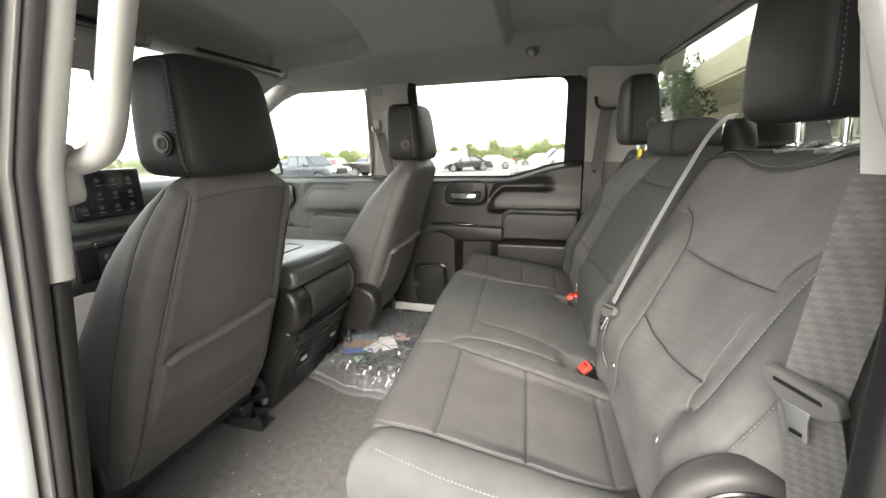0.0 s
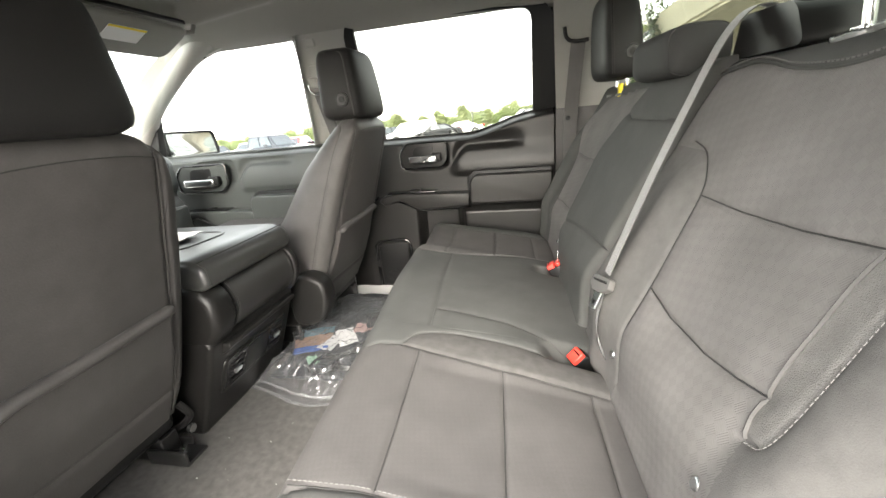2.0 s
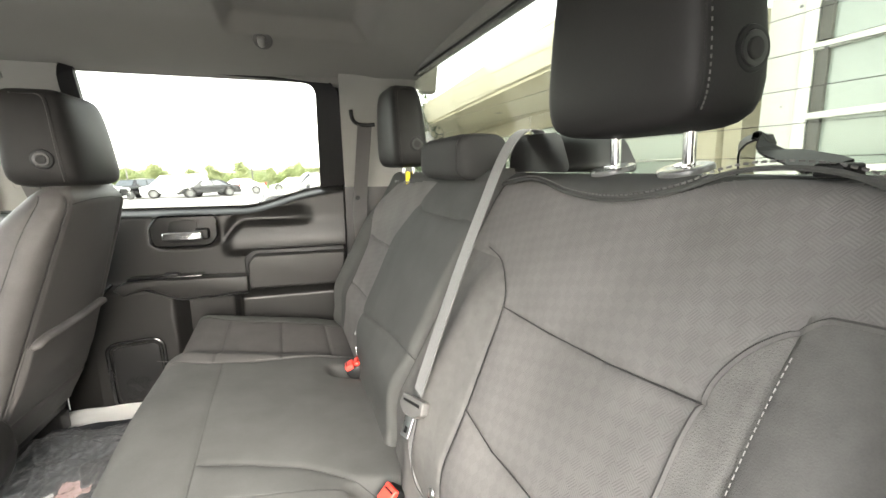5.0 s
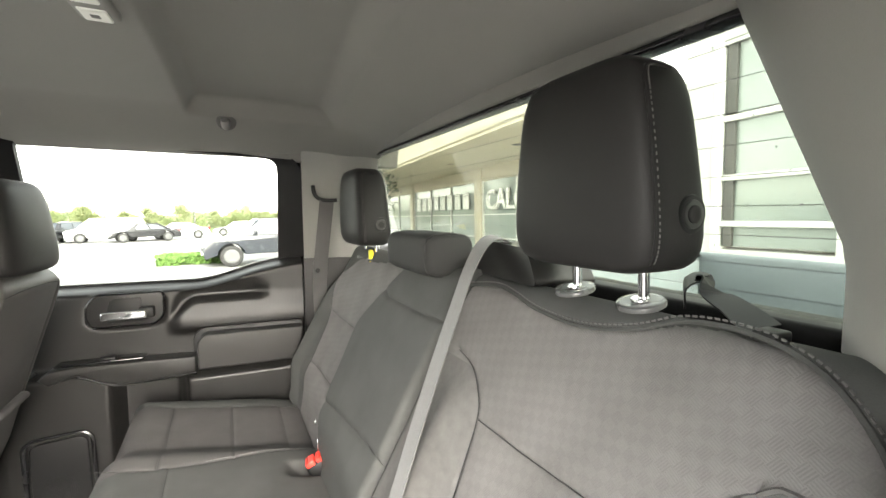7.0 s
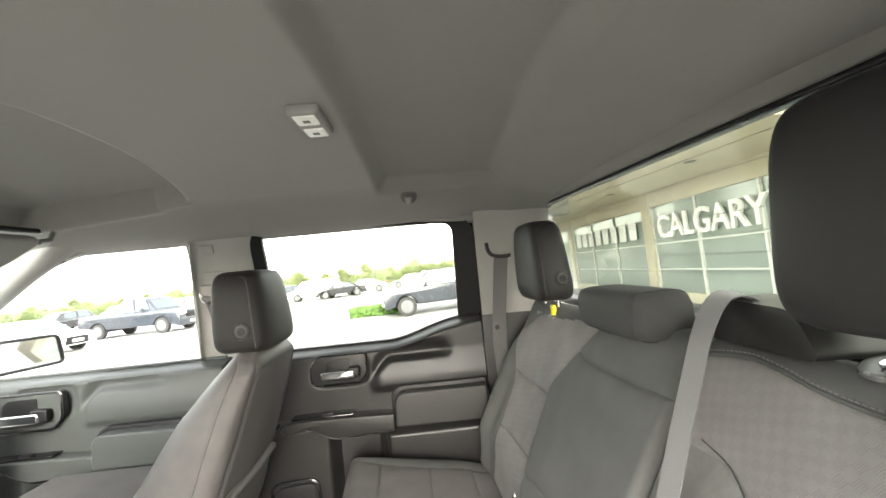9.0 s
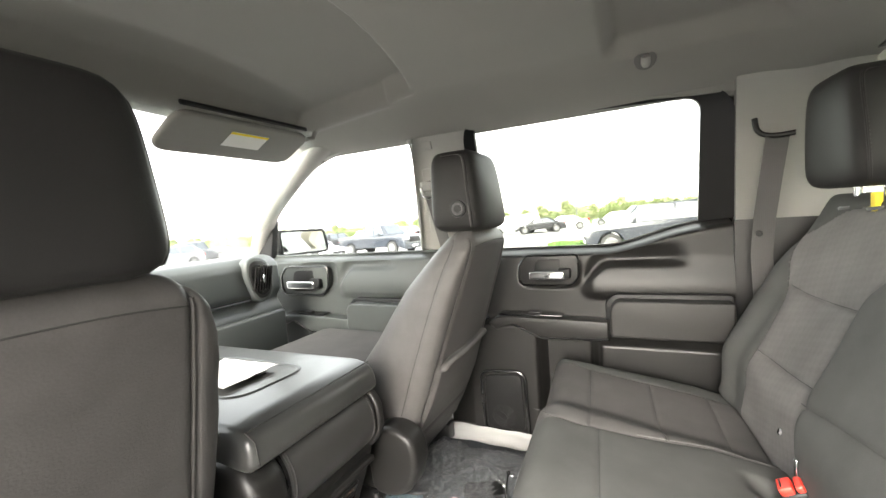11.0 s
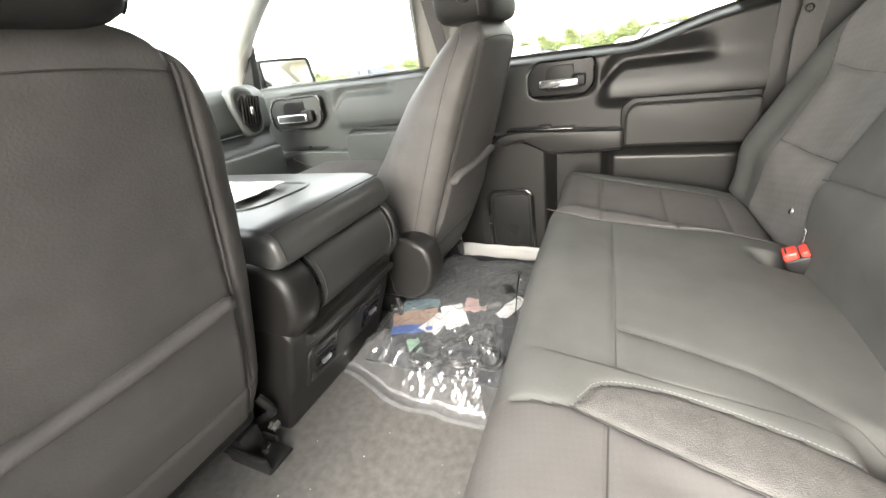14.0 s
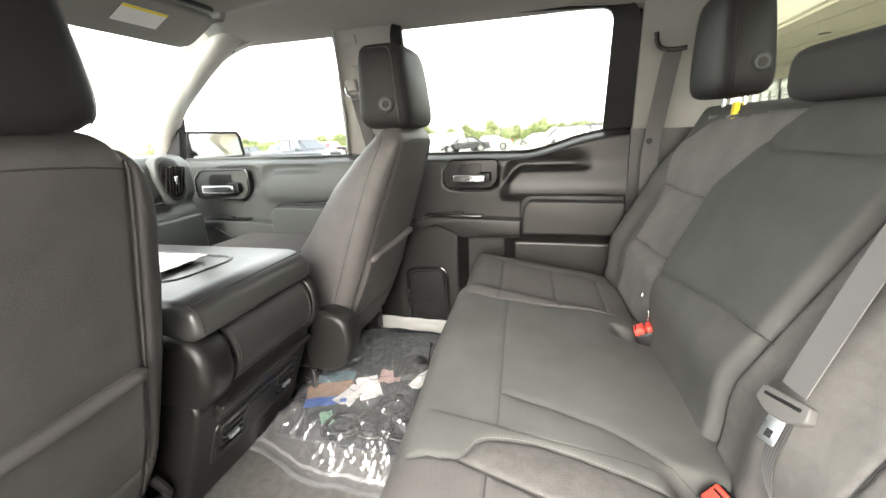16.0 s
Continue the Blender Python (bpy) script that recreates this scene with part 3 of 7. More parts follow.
setting("c_pillar_near", slab(c_near, 24, 16, (0.012, -0.03, 0)), TRIM, "light grey trim of the rear roof pillar by the open door", "pillar")
setting("c_pillar_near_lower", slab(lambda u, v: (0.692 + 0.30 * u + 0.022 * (1 - v), -0.745 + 0.05 * float(smooth01(0.2, 1, u)), -0.05 + 0.785 * v), 8, 6, (0, -0.05, 0)), PLASTIC, "dark lower trim beside the rear seat", "trim")
setting("door_frame_rear", loft([[(p[0] + 0.012 * (1 - z) - 0.036 * float(smooth01(0.68, 0.85, z)), p[1] + (0.10 * (z - 0.75) if z > 0.75 else 0), z) for p in rounded([(0.664, -0.80), (0.80, -0.80), (0.80, -0.772), (0.664, -0.772)], 0.008, 3)] for z in np.linspace(-0.05, 0.735, 10)]), BLACK, "dark trim at the rear edge of the door opening", "seal")
setting("c_pillar_near_edge", loft([[(p[0] + 0.05 * (1 - z) - 0.036 * float(smooth01(0.68, 0.85, z)), p[1] + (0.10 * (z - 0.75) if z > 0.75 else 0), z) for p in rounded([(0.654, -0.80), (0.80, -0.80), (0.80, -0.772), (0.654, -0.772)], 0.008, 3)] for z in np.linspace(0.7365, 1.06, 8)]), TRIM, "light grey trim at the rear edge of the door opening", "trim")
setting("door_seal_rear", tube(spline([(0.705, -0.80, 0.74), (0.715, -0.806, 0.5), (0.735, -0.806, 0.1)], 6), 0.009, 8), RUBBER, "black rubber seal round the door opening", "seal")
setting("roof_rail_near", rbox(-0.75, 0.90, -0.80, -0.68, 1.045, 1.10, 0.02), LINER, "grey headliner edge above the open door", "trim")
setting("body_side_rear", rbox(0.78, 1.05, -0.92, -0.805, -0.5, 1.2, 0.03), WHITE, "white painted body side behind the door opening", "body")


def b_near(z):
    """The near pillar's rear edge leans with the door opening."""
    return -0.075 - 0.10 * (z - 0.75) * (1 if z > 0.75 else 0.55)


def pillar_strip(x0, x1, y0, y1, z0, z1, n=14, r=0.012):
    rings = []
    for k in range(n + 1):
        z = z0 + (z1 - z0) * k / n
        o = 0.19 * (z - 0.75)
        rings.append([(p[0] + o, p[1] + (0.16 * (z - 0.75) if z > 0.75 else 0), z) for p in rounded([(x0, y0), (x1, y0), (x1, y1), (x0, y1)], r, 4)])
    return loft(rings)


setting("b_pillar_near", pillar_strip(-0.26, -0.062, -0.766, -0.738, 0.615, 1.06), TRIM, "light grey moulded trim of the middle pillar by the open door", "pillar")
setting("b_pillar_near_lower", pillar_strip(-0.26, -0.064, -0.766, -0.742, -0.05, 0.612), PLASTIC, "dark lower trim of the middle pillar", "trim")
setting("door_seal", pillar_strip(-0.115, -0.060, -0.789, -0.768, -0.05, 1.06, r=0.010), RUBBER, "dark rubber seal round the door opening", "seal")
setting("door_seal_edge", pillar_strip(-0.112, -0.061, -0.7955, -0.790, -0.05, 1.06, r=0.002), GREYPL, "grey lip of the door seal", "seal")
setting("body_pillar", pillar_strip(-0.40, -0.068, -0.93, -0.797, -0.05, 1.06, r=0.02), WHITE, "white painted body pillar at the open door", "body")
setting("body_side_front", rbox(-1.6, -0.42, -0.94, -0.86, -0.5, 0.58, 0.03), WHITE, "white painted front door", "body")
setting("door_panel_near", rbox(-1.5, -0.30, -0.80, -0.765, -0.05, 0.60, 0.015), PLASTIC, "dark inner panel of the closed front door", "door")
setting("sill_plate", rbox(-0.10, 0.70, -0.90, -0.70, -0.09, -0.015, 0.01), BLACK, "black plastic door sill plate", "sill")
handle = thing("grab_handle", (-0.03, -0.69, 0.76), "light grey moulded grab handle on the middle pillar", "handle")
part("grip", tube(spline([(-0.125, -0.735, 0.752), (-0.095, -0.712, 0.750), (-0.062, -0.70, 0.764), (-0.040, -0.698, 0.80), (-0.024, -0.698, 0.845), (0.008, -0.698, 0.925), (0.034, -0.695, 0.99), (0.036, -0.70, 1.03), (0.015, -0.715, 1.065)], 6), 0.0195, 12, 0.8), TRIM, handle, smooth=60)
part("mount", rbox(-0.135, -0.085, -0.745, -0.705, 0.700, 0.775, 0.014), TRIM, handle)

# windscreen, its pillars and the dash
windscreen = thing("windscreen", (-1.2, MID, 0.66), "clear sloping windscreen", "window", "", "structure")
p = part("pane", slab(lambda u, v: (-1.52 + 0.72 * v + 0.10 * (2 * u - 1) ** 2, -0.74 + 1.54 * u, 0.64 + 0.46 * v), 12, 4, (-0.004, 0, 0.004)), GLASS, windscreen)
p.visible_shadow = False


def a_pillar(side):
    pts = spline([(-1.40, lean(0.62) + 0.01, 0.60), (-1.24, lean(0.80) + 0.005, 0.80), (-1.02, lean(0.95), 0.945), (-0.83, lean(1.03) - 0.01, 1.045), (-0.66, lean(1.07), 1.128), (-0.48, lean(1.10), 1.20)], 6)
    if side < 0:
        pts = [Vector((p.x, 2 * MID - p.y, p.z)) for p in pts]
    return tube(pts, 0.044, 16, 0.8)


setting("a_pillar_far", a_pillar(1), TRIM, "light grey trim of the sloping windscreen pillar", "pillar")
setting("a_pillar_near", a_pillar(-1), TRIM, "light grey trim of the sloping windscreen pillar", "pillar")
FW_IN = [(p.x, p.z) for p in spline([(-1.285, 0, 0.60), (-1.262, 0, 0.70), (-1.20, 0, 0.815), (-1.06, 0, 0.918), (-0.86, 0, 1.006), (-0.72, 0, 1.040), (-0.59, 0, 1.055), (-0.475, 0, 1.058), (-0.428, 0, 1.046), (-0.408, 0, 1.005), (-0.436, 0, 0.80), (-0.466, 0, 0.60)], 6)]
FW_OUT = [(p.x, p.z) for p in spline([(-1.37, 0, 0.60), (-1.35, 0, 0.72), (-1.27, 0, 0.86), (-1.11, 0, 0.985), (-0.90, 0, 1.075), (-0.74, 0, 1.10), (-0.59, 0, 1.105), (-0.46, 0, 1.105), (-0.40, 0, 1.10), (-0.385, 0, 1.06), (-0.415, 0, 0.80), (-0.45, 0, 0.60)], 6)]
rings = [[(p[0], lean(p[1]) + h, p[1]) for p in FW_IN] for h in (0.034, 0.006)] + [[(p[0] * (1 - f) + q[0] * f, lean(p[1] * (1 - f) + q[1] * f) + 0.006 - 0.022 * f * f, p[1] * (1 - f) + q[1] * f) for p, q in zip(FW_IN, FW_OUT)] for f in (0.15, 0.5, 1.0)]
setting("front_window_surround", loft(rings, caps=False, closed=False), TRIM, "light grey moulded surround of the front window", "trim", smooth=60)
setting("front_window_seal", tube([(p[0], lean(p[1]) + 0.008, p[1]) for p in FW_IN[:27]], 0.0055, 8), BLACK, "black seal round the front window", "seal")
setting("mirror_sail", prism([(-1.40, 0.60), (-1.258, 0.60), (-1.222, 0.80), (-1.30, 0.74)], "y", 0.845, 0.885, 0.006), BLACK, "black corner trim at the front window", "trim")
for name, y0, y1 in (("side_window_front", -1.30, -0.38), ("side_window_rear", -0.20, 0.58)):
    w = thing(name, (y0, 0.86, 0.62), "clear side window glass", "window", "", "structure")
    g = part("pane", slab(lambda u, v, a=y0, b=y1: (a + (b - a) * u, lean(0.56 + 0.52 * v) + 0.035, 0.56 + 0.52 * v), 2, 2, (0, 0.004, 0)), GLASS if y0 < -1 else LIGHTTINT, w)
    g.visible_shadow = False


# ---- far doors: moulded panel, handle, pull, armrest, pocket, speaker ----
def sill_z(x):
    return 0.628 + 0.06 * float(smooth01(0.22, 0.50, x)) + 0.012 * float(smooth01(0.45, 0.58, x))


def door_face(x, z, top):
    """The inner face of a door panel: how far it lies from the cab's middle."""
    y = 0.80
    y += 0.075 * float(smooth01(0.026, 0.0, top - z)) ** 1.5
    # the scooped band that runs from the handle to the rear
    low = 0.49 + 0.085 * float(smooth01(0.13, 0.24, x))
    band = float(smooth01(low - 0.012, low + 0.012, z)) * float(smooth01(0.155, 0.19, x)) * (1 - float(smooth01(0.40, 0.47, x)))
    y += 0.018 * band * (1 - 0.9 * float(smooth01(low + 0.01, low + 0.07, z)))
    y -= 0.016 * float(smooth01(0.60, 0.50, z)) * float(smooth01(0.15, 0.20, x)) * float(smooth01(0.46, 0.49, z))
    # round the handle
    y += 0.016 * float(smooth01(0.55, 0.0, ((x - 0.055) / 0.125) ** 4 + ((z - 0.553) / 0.068) ** 4))
    # below the pull: the speaker pod stands out, the pocket lies back
    pod = float(smooth01(0.026, 0.006, x)) * float(smooth01(0.40, 0.37, z))
    y -= 0.040 * pod
    y += 0.030 * float(smooth01(0.026, 0.032, x)) * float(smooth01(0.36, 0.345, z)) * (1 - float(smooth01(0.17, 0.20, x)))
    y -= 0.035 * float(smooth01(0.195, 0.215, x)) * float(smooth01(0.346, 0.322, z))
    return y


def door_panel(x0, x1, sill=sill_z):
    def f(u, v):
        x = x0 + (x1 - x0) * u
        z = -0.06 + (sill(x) + 0.06) * v
        return (x, door_face(x, z, sill(x)), z)
    return slab(f, int((x1 - x0) / 0.006), 118, (0, 0.05, 0))


rear_door = thing("rear_door", (0.17, 0.80, -0.06), "closed rear door with dark grey moulded plastic panel", "door", "", "structure")
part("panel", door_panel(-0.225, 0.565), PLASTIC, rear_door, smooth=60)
# black frame round the glass
fr_in = rounded([(-0.166, 0.632), (-0.160, 1.053), (0.491, 1.030), (0.490, 0.69)], [0, 0.03, 0.04, 0], 6)
fr_out = rounded([(-0.197, 0.632), (-0.197, 1.074), (0.566, 1.048), (0.586, 0.698)], [0, 0.085, 0.09, 0], 6)
fr_in, fr_out = ([(a[0] + (b[0] - a[0]) * f / 8, a[1] + (b[1] - a[1]) * f / 8) for a, b in zip(q[:-1], q[1:]) for f in range(8)] + [q[-1]] for q in (fr_in, fr_out))
vs = []
for p in fr_in:
    vs.append((p[0], lean(p[1]) + 0.012, p[1]))
for p in fr_out:
    vs.append((p[0], lean(p[1]) - 0.004, p[1]))
k = len(fr_in)
fs = [(i, i + 1, k + i + 1, k + i) for i in range(k - 1)]
part("window_frame", join((vs, fs), ([(v[0], v[1] + 0.018, v[2]) for v in vs], [tuple(reversed(f)) for f in fs]), ([vs[i] for i in range(k)] + [(vs[i][0], vs[i][1] + 0.018, vs[i][2]) for i in range(k)], [(i + 1, i, k + i, k + i + 1) for i in range(k - 1)])), BLACK, rear_door, "matt black frame round the window", smooth=50)
part("weather_strip", tube([(x, 0.874, sill_z(x) + 0.000) for x in np.linspace(-0.2, 0.57, 30)], 0.004, 8), PAD, rear_door)


def door_fittings(door, dx, rear=True, skin=PLASTIC):
    o = Matrix.Translation((dx, 0, 0 if rear else -0.03))
    hm_ = o if rear else Matrix(((1.37, 0, 0, -1.075), (0, 1, 0, -0.014), (0, 0, 1.24, -0.164), (0, 0, 0, 1)))
    bezel = part("handle_bezel", moved(prism(rounded([(-0.045, 0.52), (-0.045, 0.575), (-0.018, 0.607), (0.15, 0.607), (0.15, 0.535), (0.125, 0.508), (-0.03, 0.508)], 0.014), "y", 0.800, 0.825, 0.003), hm_), skin, door, "moulded surround of the door handle")
    part("bezel_line", moved(tube([(p[0], 0.7995, p[1]) for p in rounded([(-0.045, 0.52), (-0.045, 0.575), (-0.018, 0.607), (0.15, 0.607), (0.15, 0.535), (0.125, 0.508), (-0.03, 0.508)], 0.014)] + [(-0.045, 0.7995, 0.535)], 0.0036, 6), hm_), SATIN, bezel)
    part("handle_cup", moved(prism(rounded([(0.0, 0.53), (0.012, 0.585), (0.025, 0.594), (0.092, 0.594), (0.092, 0.566), (0.12, 0.562), (0.12, 0.53), (0.10, 0.519), (0.01, 0.519)], 0.007), "y", 0.7970, 0.8015, 0.0015), hm_), BLACK, bezel, "black recess behind the lever")
    part("lever", moved(rbox(-0.006, 0.110, 0.770, 0.786, 0.531, 0.5575, 0.007, 4), hm_), CHROME, door, "chrome pull lever")
    part("lever_pivot", moved(rbox(0.088, 0.128, 0.775, 0.80, 0.532, 0.566, 0.006, 3), hm_), BLACK, door)
    # pull bar that sweeps up from the pod
    top = [(-0.145, 0.385), (-0.12, 0.405), (-0.05, 0.413), (0.05, 0.411), (0.16, 0.408), (0.236, 0.405)]
    low = [(0.236, 0.352), (0.06, 0.345), (0.02, 0.350), (-0.02, 0.368), (-0.06, 0.385), (-0.12, 0.365)]
    part("pull_bar", moved(prism([tuple(p) for p in spline([(a, b, 0) for a, b in top], 4) and [(q.x, q.y) for q in spline([(a, b, 0) for a, b in top], 4)]] + [(q.x, q.y) for q in spline([(a, b, 0) for a, b in low], 4)], "y", 0.742, 0.80, 0.010, 4), o), skin, door, smooth=60)
    # black line drawn under the bar as its shade
    part("pull_shadow", moved(tube([(q.x, 0.7535, q.y - 0.004) for q in spline([(a, b, 0) for a, b in low[:-1]], 4)], 0.0042, 6), o), SATIN, door)
    part("switch_plate", moved(rbox(-0.11, 0.10, 0.752, 0.80, 0.412, 0.419, 0.003, 2), o), SATIN, door, "glossy black window switch plate")
    part("switch", moved(rbox(-0.01, 0.03, 0.758, 0.78, 0.417, 0.427, 0.003, 2), o), BLACK, door)
    armrest = part("armrest", moved(prism(rounded([(0.243, 0.362), (0.243, 0.45), (0.262, 0.474), (0.556, 0.472), (0.556, 0.362)], [0.012, 0.012, 0.02, 0.01, 0.01]), "y", 0.728, 0.81, 0.020, 6), o), PAD if rear else DOORF_LIT, door, "padded dark grey vinyl armrest", smooth=60)
    part("armrest_gap", moved(prism(rounded([(0.228, 0.348), (0.228, 0.462), (0.255, 0.487), (0.560, 0.487), (0.560, 0.348)], 0.014), "y", 0.772, 0.802, 0.004), o), BLACK, armrest)
    if rear:
        SPK = rounded([(-0.186, 0.0), (-0.190, 0.196), (-0.168, 0.212), (-0.052, 0.219), (-0.034, 0.200), (-0.029, 0.0)], 0.022)
        speaker = part("speaker_grille", prism(rounded([(-0.176, 0.012), (-0.178, 0.188), (-0.160, 0.199), (-0.062, 0.207), (-0.046, 0.194), (-0.040, 0.012)], 0.02), "y", 0.752, 0.765, 0.004), BLACK, door, "black speaker grille panel")
        part("speaker_rim", tube([(p[0], 0.753, p[1]) for p in SPK + SPK[:1]], 0.0062, 8), SATIN, speaker)
        dots = []
        for i in range(24):
            for j in range(20):
                q = Vector((-0.115 + 0.0042 * (i - 12), 0.7515, 0.055 + 0.0042 * (j - 10)))
                if (q.x + 0.115) ** 2 + (q.z - 0.055) ** 2 < 0.0018:
                    dots.append(([q + Vector((0.0013 * math.cos(a), 0, 0.0013 * math.sin(a))) for a in np.linspace(0, 6.283, 6)[:-1]], [(0, 1, 2, 3, 4)]))
        tagged(part("speaker_holes", join(*dots), SATIN, speaker), kind="stuff")


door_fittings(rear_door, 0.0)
part("edge_gap", tube(spline([(-0.150, 0.757, 0.405), (-0.190, 0.770, 0.36), (-0.204, 0.775, 0.25), (-0.214, 0.775, 0.10), (-0.220, 0.775, -0.03)], 6), 0.0045, 6), SATIN, rear_door)
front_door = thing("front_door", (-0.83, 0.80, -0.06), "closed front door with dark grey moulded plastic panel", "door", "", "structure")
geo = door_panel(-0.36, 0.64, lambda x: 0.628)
part("panel", ([Vector((v[0] - 0.985, v[1], v[2] - 0.03 * float(smooth01(0.6, 0.3, v[2])))) for v in geo[0]], geo[1]), DOORF_LIT, front_door, smooth=60)
part("weather_strip", tube([(x, 0.874, 0.63) for x in np.linspace(-1.34, -0.36, 20)], 0.005, 8), DOORF_LIT, front_door)
door_fittings(front_door, -0.985, False, DOORF_LIT)


# ---- rear bench, split into two seats ----
def skew(p):
    """The bench stands slightly askew in the cab, and its far end sits lower."""
    p = np.array(p, float)
    p[..., 0] -= 0.072 * (p[..., 1] + 0.4)
    return p


def cushion_warp(p):
    p = skew(p)
    x, y = p[..., 0].copy(), p[..., 1]
    p[..., 2] += -0.15 * (x - 0.3) - 0.10 * np.maximum(0, x - 0.44) - 0.035 * smooth01(0.30, 0.42, y) + 0.004 * np.sin(9 * y) * np.cos(8 * x)
    # the cushion is cut away round the buckles
    for bx, by in ((0.555, -0.178), (0.545, 0.225)):
        p[..., 2] -= 0.050 * np.exp(-(((x - bx) / 0.055) ** 4) - ((y - by) / 0.026) ** 4)
    return p


SLOPE = 0.53
BV = Vector((SLOPE, 0, 1)).normalized()
BN = Vector((-1, 0, SLOPE)).normalized()


def headrest(seat, x0, x1, y0, y1, z0, z1, taper=0.78, drop=0.04, button=True, posts=True, tag=False):
    """A padded head restraint with a sewn edge, a release button on its side, and two chrome posts."""
    k = 6.0 if button != "front" else 6.5
    front = button == "front"

    def form(p):
        """A place on a cube of half-width 1, carried to the padded shape."""
        m = max(abs(p[0]), abs(p[1]), abs(p[2]))
        q = Vector(p) * (m / (abs(p[0]) ** k + abs(p[1]) ** k + abs(p[2]) ** k) ** (1 / k) if m else 1)
        up = (q.z + 1) / 2
        wy = 1 - (1 - taper) * up ** 1.6
        bul = 1 + 0.10 * (1 - q.z * q.z) * (1 - q.y * q.y)
        w = Vector(((x0 + x1) / 2 + q.x * (x1 - x0) / 2 * (bul - 0.18 * up) - 0.012 * up, (y0 + y1) / 2 + q.y * (y1 - y0) / 2 * wy, (z0 + z1) / 2 + q.z * (z1 - z0) / 2))
        return w if front else Vector(skew(w))

    bm = bmesh.new()
    bmesh.ops.create_cube(bm, size=1)
    bmesh.ops.subdivide_edges(bm, edges=bm.edges[:], cuts=11, use_grid_fill=True)
    for v in bm.verts:
        v.co = form(v.co * 2)
    rest = part("headrest", bm, HEADREST, seat, "padded charcoal vinyl head restraint", smooth=80)

    def at(x, y, z):
        return Vector(skew((x, y, z))) if button != "front" else Vector((x, y, z))

    if button:
        by, bx, bz = y0, (x0 + x1) / 2 + 0.012, z0 + (z1 - z0) * 0.28
        c = at(bx, by + (0.009 if button != "front" else 0.004), bz)
        b = part("release_button", disc(c, (0, -1, 0), 0.0205, 0.007, 0.002, 24, 0.0015), BLACK, rest, "round release button")
        part("button_face", disc(c + Vector((0, -0.006, 0)), (0, -1, 0), 0.0150, 0.0025, 0.001, 24, 0.0012), SATINGREY, b)
        part("button_dimple", disc(c + Vector((0, -0.0075, 0)), (0, -1, 0), 0.0095, 0.0018, 0.0006, 20, 0.0008), HEADREST, b)
    # sewn borders of the two side panels
    xe = 0.70 if front else -0.70
    for sy in (-1, 1):
        way = spline([(xe, sy, -0.99), (xe, sy, -0.5), (xe, sy, 0.1), (xe, sy, 0.62), (xe * 0.86, sy, 0.86), (xe * 0.4, sy, 0.93), (-xe * 0.5, sy, 0.93)], 9)
        line = [form(p) + Vector((0, sy * 0.0006, 0)) for p in way]
        part("sewn_edge", tube(line, 0.0019, 6), HEADREST, rest)
        st = []
        for a, b in zip(line[:-1], line[1:]):
            for f in (0.5,):
                m = a.lerp(b, f) + Vector((0.0045 if not front else -0.0045, sy * 0.0006, 0))
                d = (b - a).normalized() * 0.0016
                st.append(tube([m - d, m + d], 0.0008, 5))
        tagged(part("stitching", join(*st), THREAD if y1 < 0 else SEAM, rest, "pale thread stitching"), kind="stuff")
    if posts:
        ym, px = (y0 + y1) / 2, (x0 + x1) / 2 + 0.012
        for dy in (-0.051, 0.051):
            a = at(px + 0.004, ym + dy, z0 + 0.03)
            b = at(px + 0.010, ym + dy, z0 - 0.065)
            post = part("post", tube([a, b], 0.0065, 12), CHROME, rest, "chrome post")
            if button != "front":
                g = at(px + 0.004, ym + dy, z0 - 0.040)
                part("post_guide", disc(g, (-0.25, 0, 1), 0.0275, 0.006, 0.003, 28, 0.002), GUIDE, rest, "dark plastic post guide")
                part("guide_ring", disc(g + Vector((-0.0015, 0, 0.006)), (-0.25, 0, 1), 0.0105, 0.003, 0.001, 20, 0.001), CHROME, rest)
        if tag:
            part("tag", moved(rbox(px - 0.014, px - 0.002, ym - 0.065, ym - 0.045, z0 - 0.05, z0 - 0.012, 0.003), Matrix.Translation(Vector(skew((0, ym, 0))) - Vector((0, ym, 0)))), YELLOW, rest, "small yellow tag round the post")
    return rest


near_seat = thing("bench_seat", (0.45, -0.40, 0.0), "charcoal cloth and vinyl rear seat, the section beside the open door", "car seat", "rear bench sections")
far_seat = thing("bench_seat", (0.42, 0.25, 0.0), "charcoal cloth and vinyl rear seat, wide section with folding middle back", "car seat", "rear bench sections")

# near cushion: s is y, t is x
ARC = [(p.x, p.y) for p in spline([(-0.250, 0.190, 0), (-0.241, 0.246, 0), (-0.222, 0.262, 0), (-0.198, 0.280, 0), (-0.185, 0.335, 0), (-0.188, 0.40, 0), (-0.196, 0.46, 0), (-0.208, 0.60, 0)], 5)]
N_IN = [(-0.241, 0.246), (-0.250, 0.290), (-0.262, 0.36), (-0.271, 0.43), (-0.276, 0.60)]
N_OUT = [(p.x, p.y) for p in spline([(-0.548, 0.185, 0), (-0.540, 0.235, 0), (-0.535, 0.285, 0), (-0.537, 0.43, 0), (-0.533, 0.50, 0), (-0.518, 0.56, 0), (-0.490, 0.60, 0)], 4)]
X1 = [(-0.249, 0.286), (-0.533, 0.283)]
X2 = [(-0.271, 0.430), (-0.536, 0.430)]
X3 = [(-0.275, 0.570), (-0.515, 0.566)]
us = rolled(-0.612, -0.1702, 0.07, 0.002, 0.16, 0.14, 0.0036)
vs_ = rolled(0.158, 0.66, 0.065, 0.03, 0.17, 0.06, 0.0036)


def n_bulge(s, t):
    return -0.010 * smooth01(-0.54, -0.50, s) * smooth01(-0.26, -0.30, s) * smooth01(0.25, 0.4, t)


